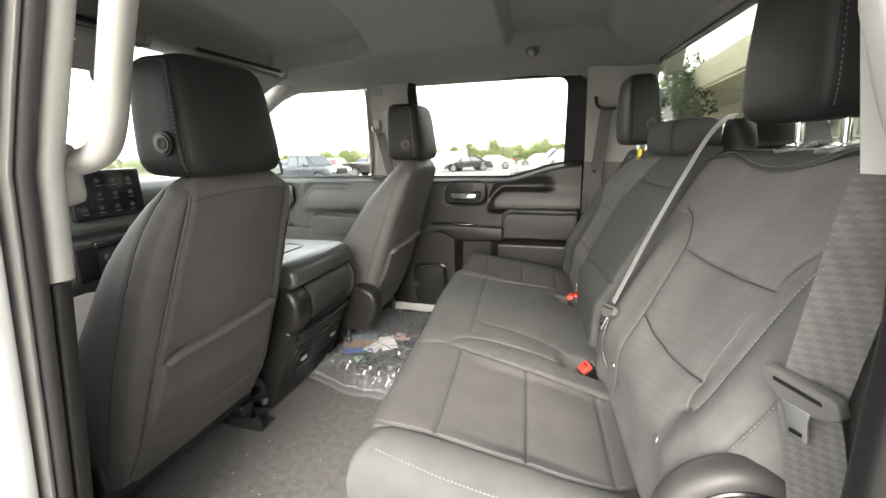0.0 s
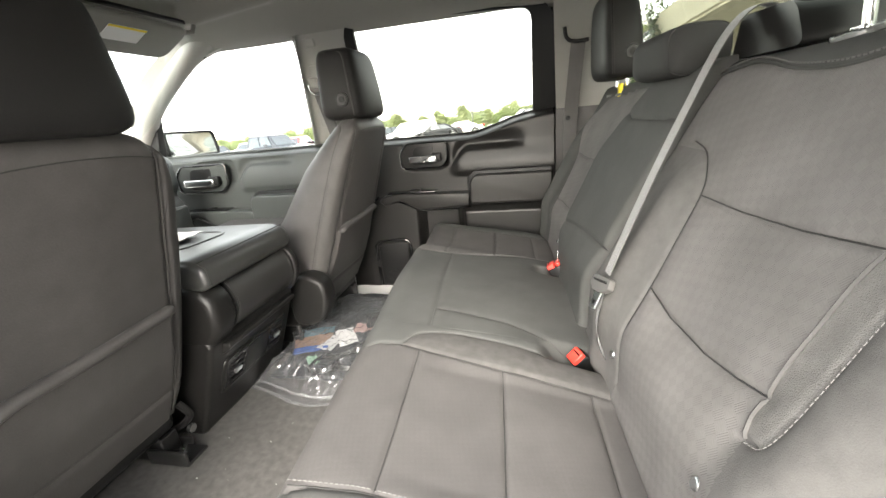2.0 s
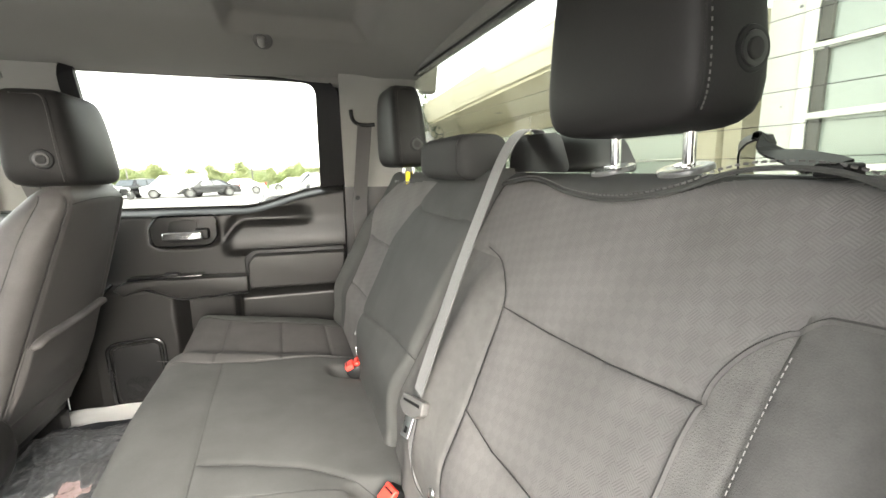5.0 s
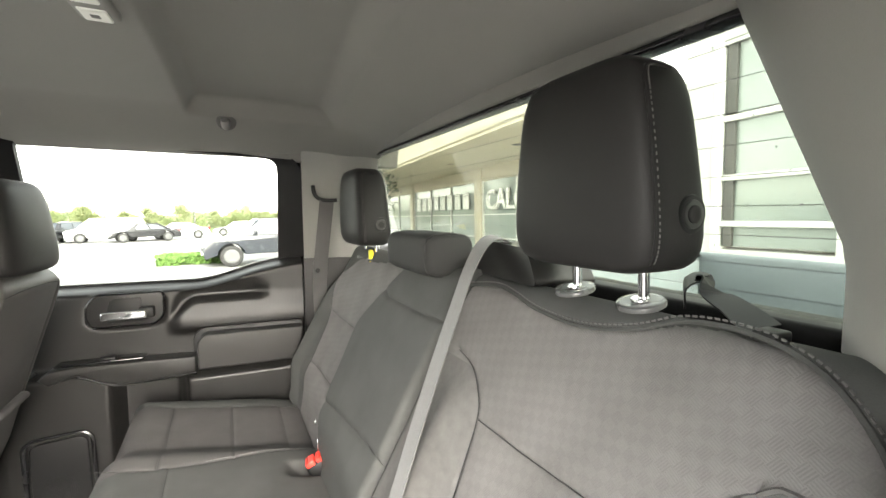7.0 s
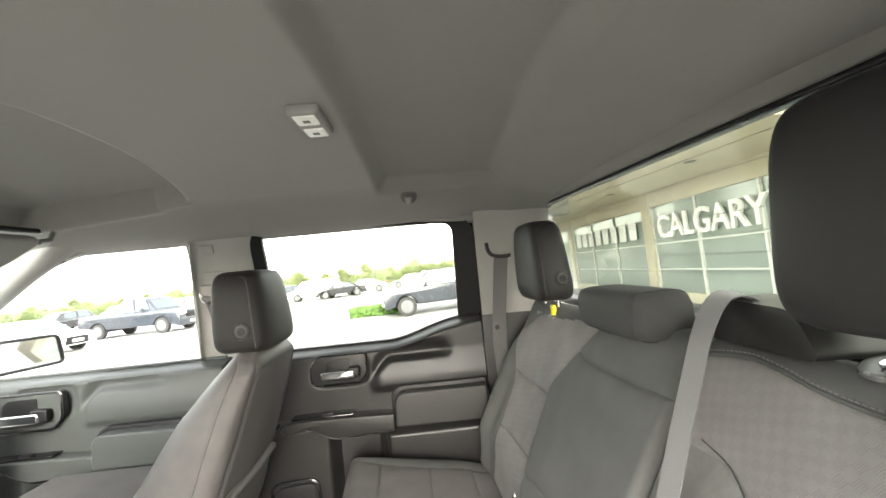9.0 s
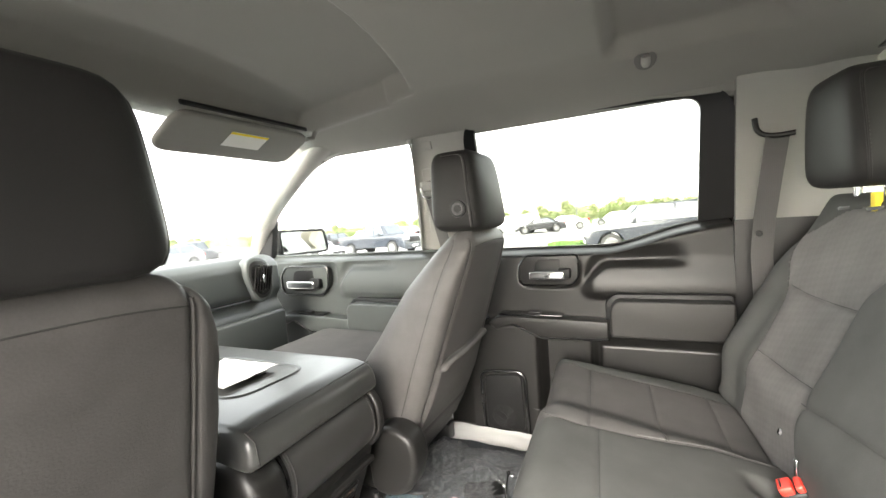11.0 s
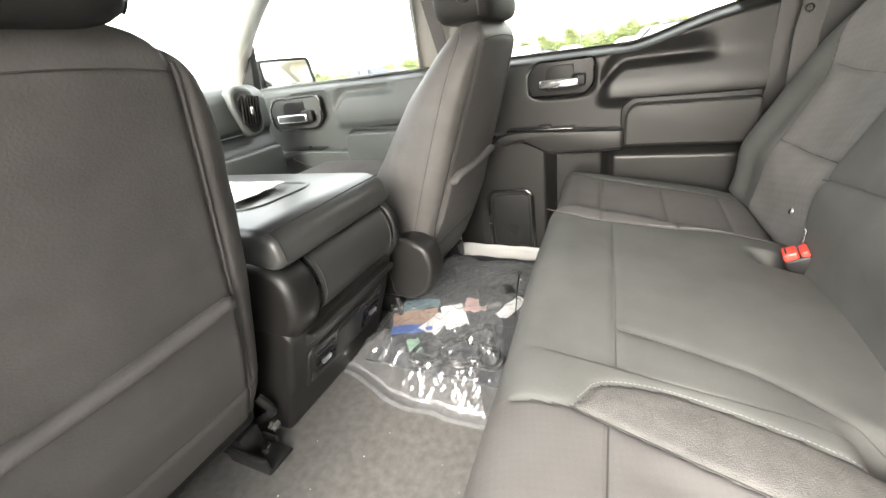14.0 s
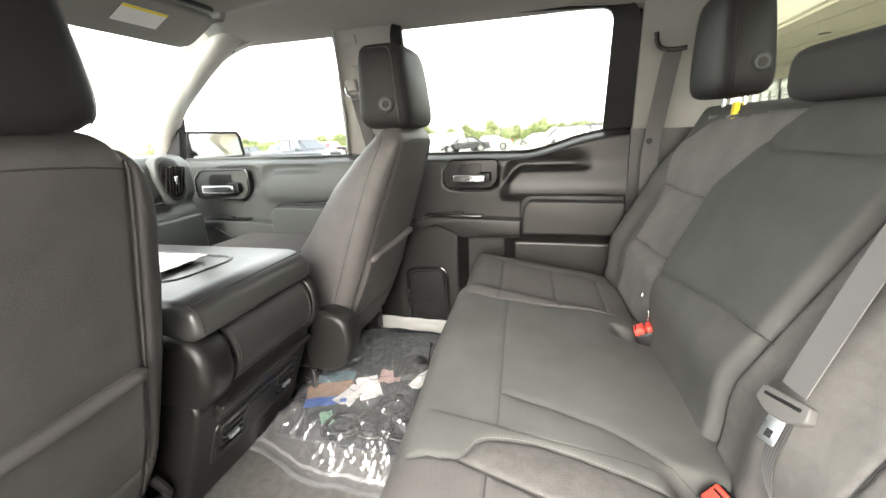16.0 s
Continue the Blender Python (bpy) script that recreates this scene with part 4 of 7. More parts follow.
sk = Skin((0, 0, 0.311), (0, 1, 0), (1, 0, 0), (0, 0, 1), us, vs_, [N_IN, N_OUT, X1, X2, X3, ARC], n_bulge, cushion_warp, depth=0.0032, wide=0.0030, puff=0.004, soft=0.022)


def n_region(s, t):
    mid = side_of(N_OUT, s, t) & ~side_of([(-0.250, 0.19)] + N_IN, s, t)
    r = np.where(mid, np.where(t < 0.2825, 1, np.where(t < 0.43, 2, np.where(t < 0.569, 3, 4))), 0)
    return np.where(~mid & side_of([(-0.250, 0.19)] + N_IN, s, t), np.where(side_of(ARC, s, t), 6, 5), r)


names = {0: ("cushion_bolster", VINYL), 1: ("cushion_front_panel", CLOTH_SEAT_DIM), 2: ("cushion_panel", CLOTH_SEAT_DIM), 3: ("cushion_panel", CLOTH_SEAT_DIM), 4: ("cushion_rear_panel", CLOTH_SEAT_DIM), 5: ("cushion_edge_panel", EDGE), 6: ("cushion_side", VINYL)}
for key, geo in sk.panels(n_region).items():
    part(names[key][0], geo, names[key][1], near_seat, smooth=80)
tagged(part("stitching", join(sk.stitches(N_OUT, -0.005, 0.006, 0.0036, 0.0006), sk.stitches([(-0.588, 0.20), (-0.594, 0.30), (-0.596, 0.45), (-0.596, 0.58)], 0.0, 0.006, 0.0036, 0.0007, True), sk.stitches(ARC[8:], -0.003, 0.0048, 0.0030, 0.0004)), THREAD, near_seat, "pale thread stitching along the seams"), kind="stuff")

for line in (N_IN, N_OUT, X1, X2, X3):
    part("seam", sk.seam(line, 0.0008, 0.0016), SEAM, near_seat)
# middle and far cushion
M_FR = [(-0.165, 0.294), (-0.02, 0.294), (0.10, 0.293), (0.262, 0.290)]
M_NEAR = [(-0.095, 0.296), (-0.104, 0.37), (-0.118, 0.44), (-0.150, 0.53), (-0.165, 0.60)]
M_FAR = [(0.268, 0.16), (0.258, 0.25), (0.275, 0.36), (0.305, 0.48), (0.33, 0.62)]
F_OUT = [(0.665, 0.20), (0.64, 0.26), (0.63, 0.40), (0.625, 0.62)]
F_X1 = [(0.262, 0.272), (0.64, 0.266)]
F_X2 = [(0.29, 0.415), (0.63, 0.415)]
F_X3 = [(0.32, 0.545), (0.627, 0.545)]
us = rolled(-0.1698, 0.735, 0.002, 0.07, 0.14, 0.16, 0.0048)
vs2 = rolled(0.158, 0.66, 0.065, 0.03, 0.17, 0.06, 0.0048)
sk2 = Skin((0, 0, 0.311), (0, 1, 0), (1, 0, 0), (0, 0, 1), us, vs2, [M_FR, M_NEAR, M_FAR, F_OUT, F_X1, F_X2, F_X3],
           lambda s, t: -0.0018 * np.exp(-(((s + 0.17) / 0.03) ** 2)) + 0.010 * np.exp(-(((s - 0.05) / 0.13) ** 2)) - 0.010 * np.exp(-(((s - 0.45) / 0.12) ** 2)) * smooth01(0.25, 0.4, t), cushion_warp, depth=0.0022, wide=0.0032, puff=0.003, soft=0.022)


def f_region(s, t):
    far = side_of(M_FAR, s, t)
    out = side_of(F_OUT, s, t)
    r = np.where(far & ~out, np.where(t < 0.269, 1, np.where(t < 0.415, 2, np.where(t < 0.545, 3, 4))), np.where(out, 5, 0))
    return np.where(~far & (t < 0.293), 6, r)


names = {0: ("middle_cushion", VINYL), 1: ("cushion_front_panel", CLOTH_SEAT_DIM), 2: ("cushion_panel", CLOTH_SEAT_DIM), 3: ("cushion_panel", CLOTH_SEAT_DIM), 4: ("cushion_rear_panel", CLOTH_SEAT_DIM), 5: ("cushion_bolster", VINYL), 6: ("cushion_nose", VINYL)}
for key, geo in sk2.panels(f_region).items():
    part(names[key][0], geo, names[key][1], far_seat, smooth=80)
tagged(part("stitching", sk2.stitches(M_FAR[2:], -0.005), THREAD, far_seat, "pale thread stitching along the seams"), kind="stuff")

for line in (M_FR, M_NEAR, M_FAR, F_OUT, F_X1, F_X2, F_X3):
    part("seam", sk2.seam(line, 0.0008, 0.0012), SEAM, far_seat)
# backs: s is y, t is the rise along the slope
def back_warp(p):
    return skew(p)


OB = (0.600 - 0.024, 0, 0.30)
U_IN = [(p.x, p.y) for p in spline([(-0.120, 0.372, 0), (-0.170, 0.360, 0), (-0.208, 0.332, 0), (-0.228, 0.300, 0), (-0.240, 0.23, 0), (-0.254, 0.155, 0), (-0.268, 0.06, 0), (-0.275, 0.0, 0)], 4)]
U_EDGE = [(-0.125, 0.36), (-0.135, 0.30), (-0.155, 0.20), (-0.175, 0.10), (-0.19, 0.0)]
B1 = [(-0.228, 0.300), (-0.32, 0.300), (-0.42, 0.305), (-0.513, 0.315)]
B2 = [(-0.254, 0.155), (-0.33, 0.146), (-0.42, 0.150), (-0.480, 0.160), (-0.521, 0.170)]
OUT_A = [(p.x, p.y) for p in spline([(-0.560, 0.400, 0), (-0.539, 0.380, 0), (-0.523, 0.356, 0), (-0.513, 0.316, 0), (-0.516, 0.24, 0), (-0.522, 0.168, 0), (-0.533, 0.13, 0)], 4)]
STI = [(p.x, p.y) for p in spline([(-0.551, 0.40, 0), (-0.551, 0.36, 0), (-0.553, 0.31, 0), (-0.556, 0.26, 0), (-0.560, 0.21, 0), (-0.562, 0.165, 0), (-0.556, 0.140, 0), (-0.533, 0.128, 0)], 4)]
PIPE = [(p.x, p.y) for p in spline([(-0.055, 0.478, 0), (-0.14, 0.492, 0), (-0.19, 0.487, 0), (-0.25, 0.474, 0), (-0.33, 0.470, 0), (-0.40, 0.484, 0), (-0.45, 0.506, 0), (-0.51, 0.508, 0), (-0.56, 0.490, 0), (-0.60, 0.45, 0), (-0.625, 0.40, 0)], 4)]
us = rolled(-0.668, -0.0725, 0.085, 0.012, 0.20, 0.16, 0.0036)
vb = rolled(-0.05, 0.518, 0.03, 0.045, 0.08, 0.15, 0.0036)


def nb_bulge(s, t):
    out = 0.010 * smooth01(-0.52, -0.58, s) * smooth01(0.45, 0.30, t) * smooth01(-0.02, 0.08, t)
    inn = 0.012 * np.exp(-(((s + 0.17) / 0.035) ** 2)) * smooth01(0.36, 0.28, t)
    dip = -0.010 * np.exp(-(((s + 0.36) / 0.12) ** 2)) * np.exp(-(((t - 0.22) / 0.16) ** 2))
    return out + inn + dip - 0.045 * smooth01(0.09, -0.04, t)


SIDE = [(-0.622, 0.30), (-0.624, 0.20), (-0.622, 0.12), (-0.612, 0.05)]
skb = Skin(OB, (0, 1, 0), BV, BN, us, vb, [U_IN, B1, B2, PIPE, SIDE, [(a + 0.004, b) for a, b in STI]], nb_bulge, back_warp, depth=0.0034, wide=0.0030, puff=0.005, soft=0.025)


def nb_region(s, t):
    top = side_of(PIPE, s, t, 1)
    edge = side_of(U_EDGE, s, t) & (t < 0.36)
    inn = side_of(U_IN, s, t) & (t < 0.36) & ~edge
    o = ~side_of(OUT_A + [(-0.560, 0.06), (-0.585, 0.0)], s, t, 0) & (t < 0.40) & (s < -0.40)
    sti = ~side_of(STI[:-4], s, t, 0) | (t < 0.137)
    r = np.where(t > np.interp(s, [p[0] for p in B1][::-1], [p[1] for p in B1][::-1]), 1, np.where(t > np.interp(s, [p[0] for p in B2][::-1], [p[1] for p in B2][::-1]), 2, 3))
    r = np.where(inn | edge, 4, r)
    r = np.where(o, np.where(sti, 6, 5), r)
    return np.where(top, 0, r)


# near outer bolster takes pale suede: the open door's light put into its colour
names = {0: ("back_top", VINYL), 1: ("back_upper_panel", CLOTH_BACK_LIT), 2: ("back_middle_panel", CLOTH_BACK_LIT), 3: ("back_lower_panel", CLOTH_BACK_LIT), 4: ("back_inner_bolster", SUEDE), 5: ("back_bolster_strip", STRIP), 6: ("back_outer_bolster", SUEDE)}
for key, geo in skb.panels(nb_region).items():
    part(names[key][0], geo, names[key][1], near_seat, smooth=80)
tagged(part("stitching", skb.stitches(PIPE, -0.005), THREAD, near_seat, "pale thread stitching along the seams"), kind="stuff")
tagged(part("stitching", join(skb.stitches(STI[3:], 0.0, 0.0055, 0.0036, 0.0008)), THREADL, near_seat, "pale thread stitching along the seams"), kind="stuff")
tagged(part("stitching", skb.stitches(SIDE, -0.005, 0.0055, 0.0036, 0.0010, True), THREAD, near_seat, "pale thread stitching along the side seam"), kind="stuff")
part("back_piping", tube([tuple(skb.at(a, b, 0.0, 0.002)) for a, b in PIPE], 0.0026, 6), VINYL, near_seat)
for line in (U_IN, B1, B2):
    part("seam", skb.seam(line, 0.0009, 0.0018), SEAM, near_seat)
part("welt", skb.seam([(-0.612, 0.403)] + OUT_A, 0.0024, 0.0004), SUEDE, near_seat, "sewn edge of the bolster strip")
for s, t in ((-0.252, 0.030), (-0.530, 0.066)):
    part("snap_fastener", disc(skb.at(s, t, 0.0, -0.001), BN, 0.0065, 0.004, 0.002, 16), TONGUE, near_seat, "small round metal fastener")
headrest(near_seat, 0.772, 0.880, -0.438, -0.216, 0.786, 1.020)
# side shield and lower hinge cover by the door
arch = [(0.675 + 0.090 * math.cos(q), 0.335 + 0.098 * math.sin(q)) for q in np.linspace(2.9, 0.1, 20)]
part("hinge_cover", prism([(0.58, 0.10)] + arch + [(0.81, 0.30), (0.81, 0.10)], "y", -0.668, -0.625, 0.016, 5), COVER, near_seat, "dark rounded hinge cover at the foot of the back", smooth=60)
part("cover_groove", tube([(0.675 + 0.070 * math.cos(q), -0.6685, 0.335 + 0.077 * math.sin(q)) for q in np.linspace(2.9, 0.2, 20)], 0.0028, 6), SATIN, near_seat)
part("seat_base", rbox(0.235, 0.93, -0.60, -0.16, 0.0, 0.21, 0.02), PLASTIC, near_seat, "dark plastic seat base")
part("back_shell", prism(rounded([(0.70, 0.25), (0.86, 0.72), (0.93, 0.72), (0.93, 0.25)], 0.02), "y", -0.61, -0.12, 0.01), CARPET, near_seat, "carpeted rear of the seat back")

# middle and far back
MF = [(p.x, p.y) for p in spline([(0.19, 0.53, 0), (0.215, 0.47, 0), (0.252, 0.425, 0), (0.292, 0.37, 0), (0.328, 0.315, 0), (0.328, 0.275, 0), (0.312, 0.20, 0), (0.302, 0.13, 0), (0.285, 0.07, 0), (0.26, -0.02, 0)], 4)]
F1 = [(0.329, 0.283), (0.43, 0.278), (0.53, 0.276), (0.60, 0.280)]
F2 = [(0.302, 0.134), (0.42, 0.124), (0.57, 0.118)]
FO = [(0.68, 0.40), (0.64, 0.33), (0.590, 0.24), (0.572, 0.15), (0.56, 0.03)]
MX = [(-0.08, 0.402), (0.05, 0.397), (0.20, 0.395), (0.24, 0.41)]
MD = [(-0.10, 0.148), (0.04, 0.138), (0.19, 0.120), (0.32, 0.10)]
FP = [(p.x, p.y) for p in spline([(0.20, 0.475, 0), (0.30, 0.480, 0), (0.42, 0.470, 0), (0.54, 0.470, 0), (0.60, 0.45, 0), (0.665, 0.40, 0)], 4)]
us = rolled(-0.0705, 0.735, 0.012, 0.085, 0.15, 0.20, 0.0045)
vb = rolled(-0.05, 0.518, 0.03, 0.045, 0.08, 0.15, 0.005)


def fb_bulge(s, t):
    out = 0.020 * smooth01(0.60, 0.66, s) * smooth01(0.45, 0.30, t)
    midd = 0.016 * smooth01(0.0, 0.03, np.interp(t, [p[1] for p in MF][::-1], [p[0] for p in MF][::-1]) - s)
    dip = -0.012 * np.exp(-(((s - 0.47) / 0.09) ** 2)) * np.exp(-(((t - 0.22) / 0.16) ** 2))
    return out + midd + dip - 0.045 * smooth01(0.09, -0.04, t)


skf = Skin(OB, (0, 1, 0), BV, BN, us, vb, [MF, F1, F2, FO, MX, MD, FP], fb_bulge, back_warp, depth=0.0030, wide=0.0034, puff=0.005, soft=0.025)


def fb_region(s, t):
    far = side_of(MF, s, t)
    out = side_of(FO, s, t)
    top = side_of(FP, s, t, 1) & far
    r = np.where(t > np.interp(s, [p[0] for p in F1], [p[1] for p in F1]), 1, np.where(t > np.interp(s, [p[0] for p in F2], [p[1] for p in F2]), 2, 3))
    r = np.where(out, 6, r)
    m = np.where(t > np.interp(s, [p[0] for p in MX], [p[1] for p in MX]), 7, np.where(t > np.interp(s, [p[0] for p in MD], [p[1] for p in MD]), 8, 9))
    return np.where(far, np.where(top, 0, r), m)


names = {0: ("back_top", VINYL), 1: ("back_upper_panel", CLOTH_BACK_LIT), 2: ("back_middle_panel", CLOTH_BACK_LIT), 3: ("back_lower_panel", CLOTH_BACK_LIT), 6: ("back_outer_bolster", VINYL), 7: ("middle_back_top", VINYL), 8: ("middle_back_panel", VINYL), 9: ("middle_back_foot", VINYL)}
for key, geo in skf.panels(fb_region).items():
    part(names[key][0], geo, names[key][1], far_seat, smooth=80)
for line in (MF, F1, F2, FO, MX, MD):
    part("seam", skf.seam(line, 0.0008, 0.0012), SEAM, far_seat)
part("snap_fastener", disc(skf.at(0.345, 0.03, 0.0, -0.001), BN, 0.0065, 0.004, 0.002, 16), TONGUE, far_seat, "small round metal fastener")
headrest(far_seat, 0.745, 0.852, 0.425, 0.659, 0.757, 0.985, tag=True)
# low middle head restraint
roll = []
for k, y in enumerate(np.linspace(-0.022, 0.213, 14)):
    f = abs(2 * k / 13 - 1)
    sc = 1 - 0.22 * f ** 8
    roll.append([Vector(skew((0.793 + 0.052 * sc * math.copysign(abs(math.cos(a)) ** 0.52, math.cos(a)), y, 0.772 + 0.043 * sc * math.copysign(abs(math.sin(a)) ** 0.52, math.sin(a))))) for a in np.linspace(0, 6.2832, 25)[:-1]])
mh = part("middle_headrest", loft(roll), MIDREST, far_seat, "low padded middle head restraint", smooth=80)
part("sewn_edge", tube([r + (r - Vector(skew((0.793, -0.0, 0.772)))).normalized() * 0.0008 for r in [roll[1][j] for j in range(24)] + [roll[1][0]]], 0.0012, 6), MIDREST, mh)
part("seat_base", rbox(0.20, 0.93, -0.155, 0.72, 0.0, 0.20, 0.02), PLASTIC, far_seat, "dark plastic seat base")
part("back_shell", prism(rounded([(0.66, 0.25), (0.82, 0.70), (0.885, 0.70), (0.885, 0.25)], 0.02), "y", -0.04, 0.66, 0.01), CARPET, far_seat, "carpeted rear of the seat back")

# seat belts
middle_belt = thing("seat_belt", (0.80, -0.11, 0.78), "grey middle seat belt drawn over the back to its latch", "seat belt")
line = [(0.835, -0.118, 0.795), (0.812, -0.112, 0.812), (0.786, -0.108, 0.806)] + [Vector((0.786, -0.108, 0.806)).lerp(Vector((0.604, -0.182, 0.420)), f) + Vector((-0.012 - 0.006 * math.sin(f * 3.1), 0, 0)) for f in (0.1, 0.3, 0.5, 0.7, 0.9, 0.98)]
part("webbing", ribbon(spline(line, 4), (0.15, 1, 0.1), 0.047), WEB, middle_belt, "grey woven webbing")
lt = Vector((0.587, -0.188, 0.412))
lm = pose(*lt, -12, 28, 11) @ Matrix.Scale(0.98, 4)
part("latch_body", moved(prism(rounded([(-0.033, -0.006), (-0.030, 0.012), (0.030, 0.012), (0.033, -0.006), (0.012, -0.016), (-0.012, -0.016)], 0.005), "x", -0.006, 0.006, 0.002), lm), GREYPL, middle_belt, "grey plastic belt latch")
part("tongue", moved(prism(rounded([(-0.011, -0.012), (-0.011, -0.045), (0.011, -0.045), (0.011, -0.012)], 0.003), "x", -0.0012, 0.0012, 0.0004), lm), TONGUE, middle_belt, "bright steel tongue")
part("tongue_hole", moved(rbox(-0.0017, 0.0017, -0.0045, 0.0045, -0.039, -0.030, 0.0005, 1), lm), SATIN, middle_belt)
part("web_slot", moved(rbox(-0.0066, 0.0066, -0.024, 0.024, 0.001, 0.006, 0.001, 1), lm), BLACK, middle_belt)
part("lower_webbing", ribbon(spline([(0.588, -0.186, 0.402), (0.578, -0.190, 0.345), (0.585, -0.20, 0.30), (0.62, -0.205, 0.25)], 5), (0.1, 1, 0), 0.045), WEBDARK, middle_belt, "black lower webbing")
part("belt_guide", loft([[(0.80 + 0.10 * 0, y0, z) for y0, z in rounded([(-0.235, 0.745), (-0.205, 0.800), (-0.065, 0.806), (-0.045, 0.745)], 0.018)], [(0.90, y0, z) for y0, z in rounded([(-0.25, 0.745), (-0.215, 0.795), (-0.06, 0.80), (-0.03, 0.745)], 0.018)]]), PLASTIC, middle_belt, "dark plastic belt outlet on the seat top", smooth=50)

near_belt = thing("seat_belt", (0.72, -0.66, 0.3), "grey outboard seat belt hanging beside the seat with its steel tongue", "seat belt")
line = spline([(0.80, -0.662, 0.965), (0.762, -0.660, 0.86), (0.730, -0.662, 0.735), (0.712, -0.668, 0.62), (0.702, -0.670, 0.535)], 6)
turns = [math.radians(a) for a in np.linspace(10, -46, len(line))]
part("webbing", ribbon(line, [(math.cos(a), math.sin(a), 0.1) for a in turns], 0.048), WEAVE, near_belt, "grey woven webbing")
part("lower_webbing", ribbon(spline([(0.702, -0.658, 0.53), (0.710, -0.676, 0.47), (0.716, -0.694, 0.40), (0.722, -0.704, 0.30), (0.722, -0.706, 0.08)], 6), (0.62, -0.78, 0.05), 0.050), WEAVE, near_belt, "grey woven webbing")
hm = pose(0.694, -0.670, 0.530, 0, -12, 28) @ Matrix.Scale(0.80, 4)
part("latch_body", moved(prism(rounded([(-0.046, -0.004), (-0.040, 0.018), (0.040, 0.022), (0.047, 0.004), (0.020, -0.016), (-0.018, -0.018)], 0.008), "x", -0.008, 0.008, 0.003), hm), GREYPL, near_belt, "grey plastic belt latch")
part("slot", moved(prism(rounded([(-0.027, 0.004), (-0.027, 0.010), (0.027, 0.013), (0.027, 0.007)], 0.002), "x", -0.0088, 0.0088, 0.0005), hm), BLACK, near_belt)
tg = part("tongue", moved(prism(rounded([(-0.016, -0.014), (-0.013, -0.028), (-0.014, -0.058), (0.012, -0.060), (0.013, -0.028), (0.018, -0.012)], 0.004), "x", -0.009, -0.0065, 0.0008), hm), TONGUE, near_belt, "bright steel tongue")
part("tongue_slot", moved(prism(rounded([(-0.008, -0.046), (-0.008, -0.052), (0.007, -0.053), (0.007, -0.047)], 0.002), "x", -0.0098, -0.0091, 0.0002), hm), BLACK, tg)
far_belt = thing("seat_belt", (0.63, 0.74, 0.6), "dark outboard seat belt by the far rear pillar", "seat belt")
part("upper_ring", join(tube(spline([(0.598, 0.716, 0.945), (0.602, 0.714, 0.918), (0.615, 0.708, 0.902), (0.64, 0.700, 0.896), (0.672, 0.690, 0.897)], 5), 0.0065, 8)), BLACK, far_belt, "black belt guide loop")
part("webbing", ribbon([(0.640, 0.701, 0.896), (0.633, 0.730, 0.80), (0.625, 0.755, 0.70), (0.618, 0.758, 0.60), (0.622, 0.748, 0.45)], (1, -0.1, 0.1), 0.047), WEBX, far_belt, "dark grey webbing")
part("stop_button", disc((0.612, 0.752, 0.655), (-0.3, -1, 0), 0.008, 0.005, 0.002, 12), BLACK, far_belt)


def buckle(name, at, m, double, label):
    b = thing(name, at, label, "belt buckle", "belt buckles")
    p = pose(*at) @ m
    part("body", moved(rbox(-0.017, 0.022, -0.017, 0.017, -0.075, -0.004, 0.006, 3), p), BLACK, b, "black buckle housing")
    part("release", moved(rbox(-0.014, 0.006 if double else 0.019, -0.015, 0.015, -0.012, 0.006, 0.003, 3), p), RED, b, "red press button")
    part("insert_slot", moved(rbox(-0.010 if double else 0.008, -0.007 if double else 0.012, -0.011, 0.011, 0.003, 0.0064, 0.0005, 1), p), SATIN, b)
    if double:
        part("red_cap", moved(rbox(0.009, 0.020, -0.015, 0.015, -0.012, 0.004, 0.003, 3), p), RED, b)
    part("strap", moved(ribbon(spline([(0.003, 0, -0.06), (0.02, 0.0, -0.085), (0.05, 0, -0.10)], 4), (0, 1, 0), 0.03, 0.003), p), WEBDARK, b)
    return b


buckle("belt_buckle", (0.545, -0.176, 0.262), Euler((radians(14), radians(-42), radians(18))).to_matrix().to_4x4() @ Matrix.Scale(0.80, 4), False, "black belt buckle with a red button between the seat sections")
bk = buckle("belt_buckle", (0.526, 0.212, 0.296), Euler((0, radians(-28), radians(-6))).to_matrix().to_4x4(), True, "black double belt buckle with red buttons in the seat crease")
part("steel_edge", rbox(0.540, 0.5435, 0.228, 0.238, 0.28, 0.33, 0.001), TONGUE, bk, "bright steel edge")
strap = thing("tether_strap", (0.90, -0.44, 0.76), "dark folded webbing strap behind the headrest", "strap")
part("webbing", ribbon(spline([(0.900, -0.390, 0.750), (0.888, -0.400, 0.772), (0.897, -0.412, 0.779), (0.887, -0.430, 0.766), (0.868, -0.468, 0.757), (0.842, -0.505, 0.749)], 5), (0.75, 0.6, 0.25), 0.030, 0.002), BLACK, strap)
part("clip", rbox(0.822, 0.848, -0.525, -0.505, 0.742, 0.753, 0.003), BLACK, strap)


# ---- front seats ----
SEAT_C = -0.406


def seat_rear(z):
    """How far back the seat's rear face lies at a height."""
    return -0.360 + 0.35 * z - 0.012 * float(smooth01(0.20, 0.10, z)) - 0.030 * float(smooth01(0.665, 0.728, z)) ** 2


def seat_front(z):
    return float(np.interp(z, (0.10, 0.25, 0.354, 0.437, 0.50, 0.573, 0.614, 0.668, 0.70, 0.728), (-0.49, -0.505, -0.490, -0.422, -0.378, -0.326, -0.287, -0.238, -0.208, -0.178)))


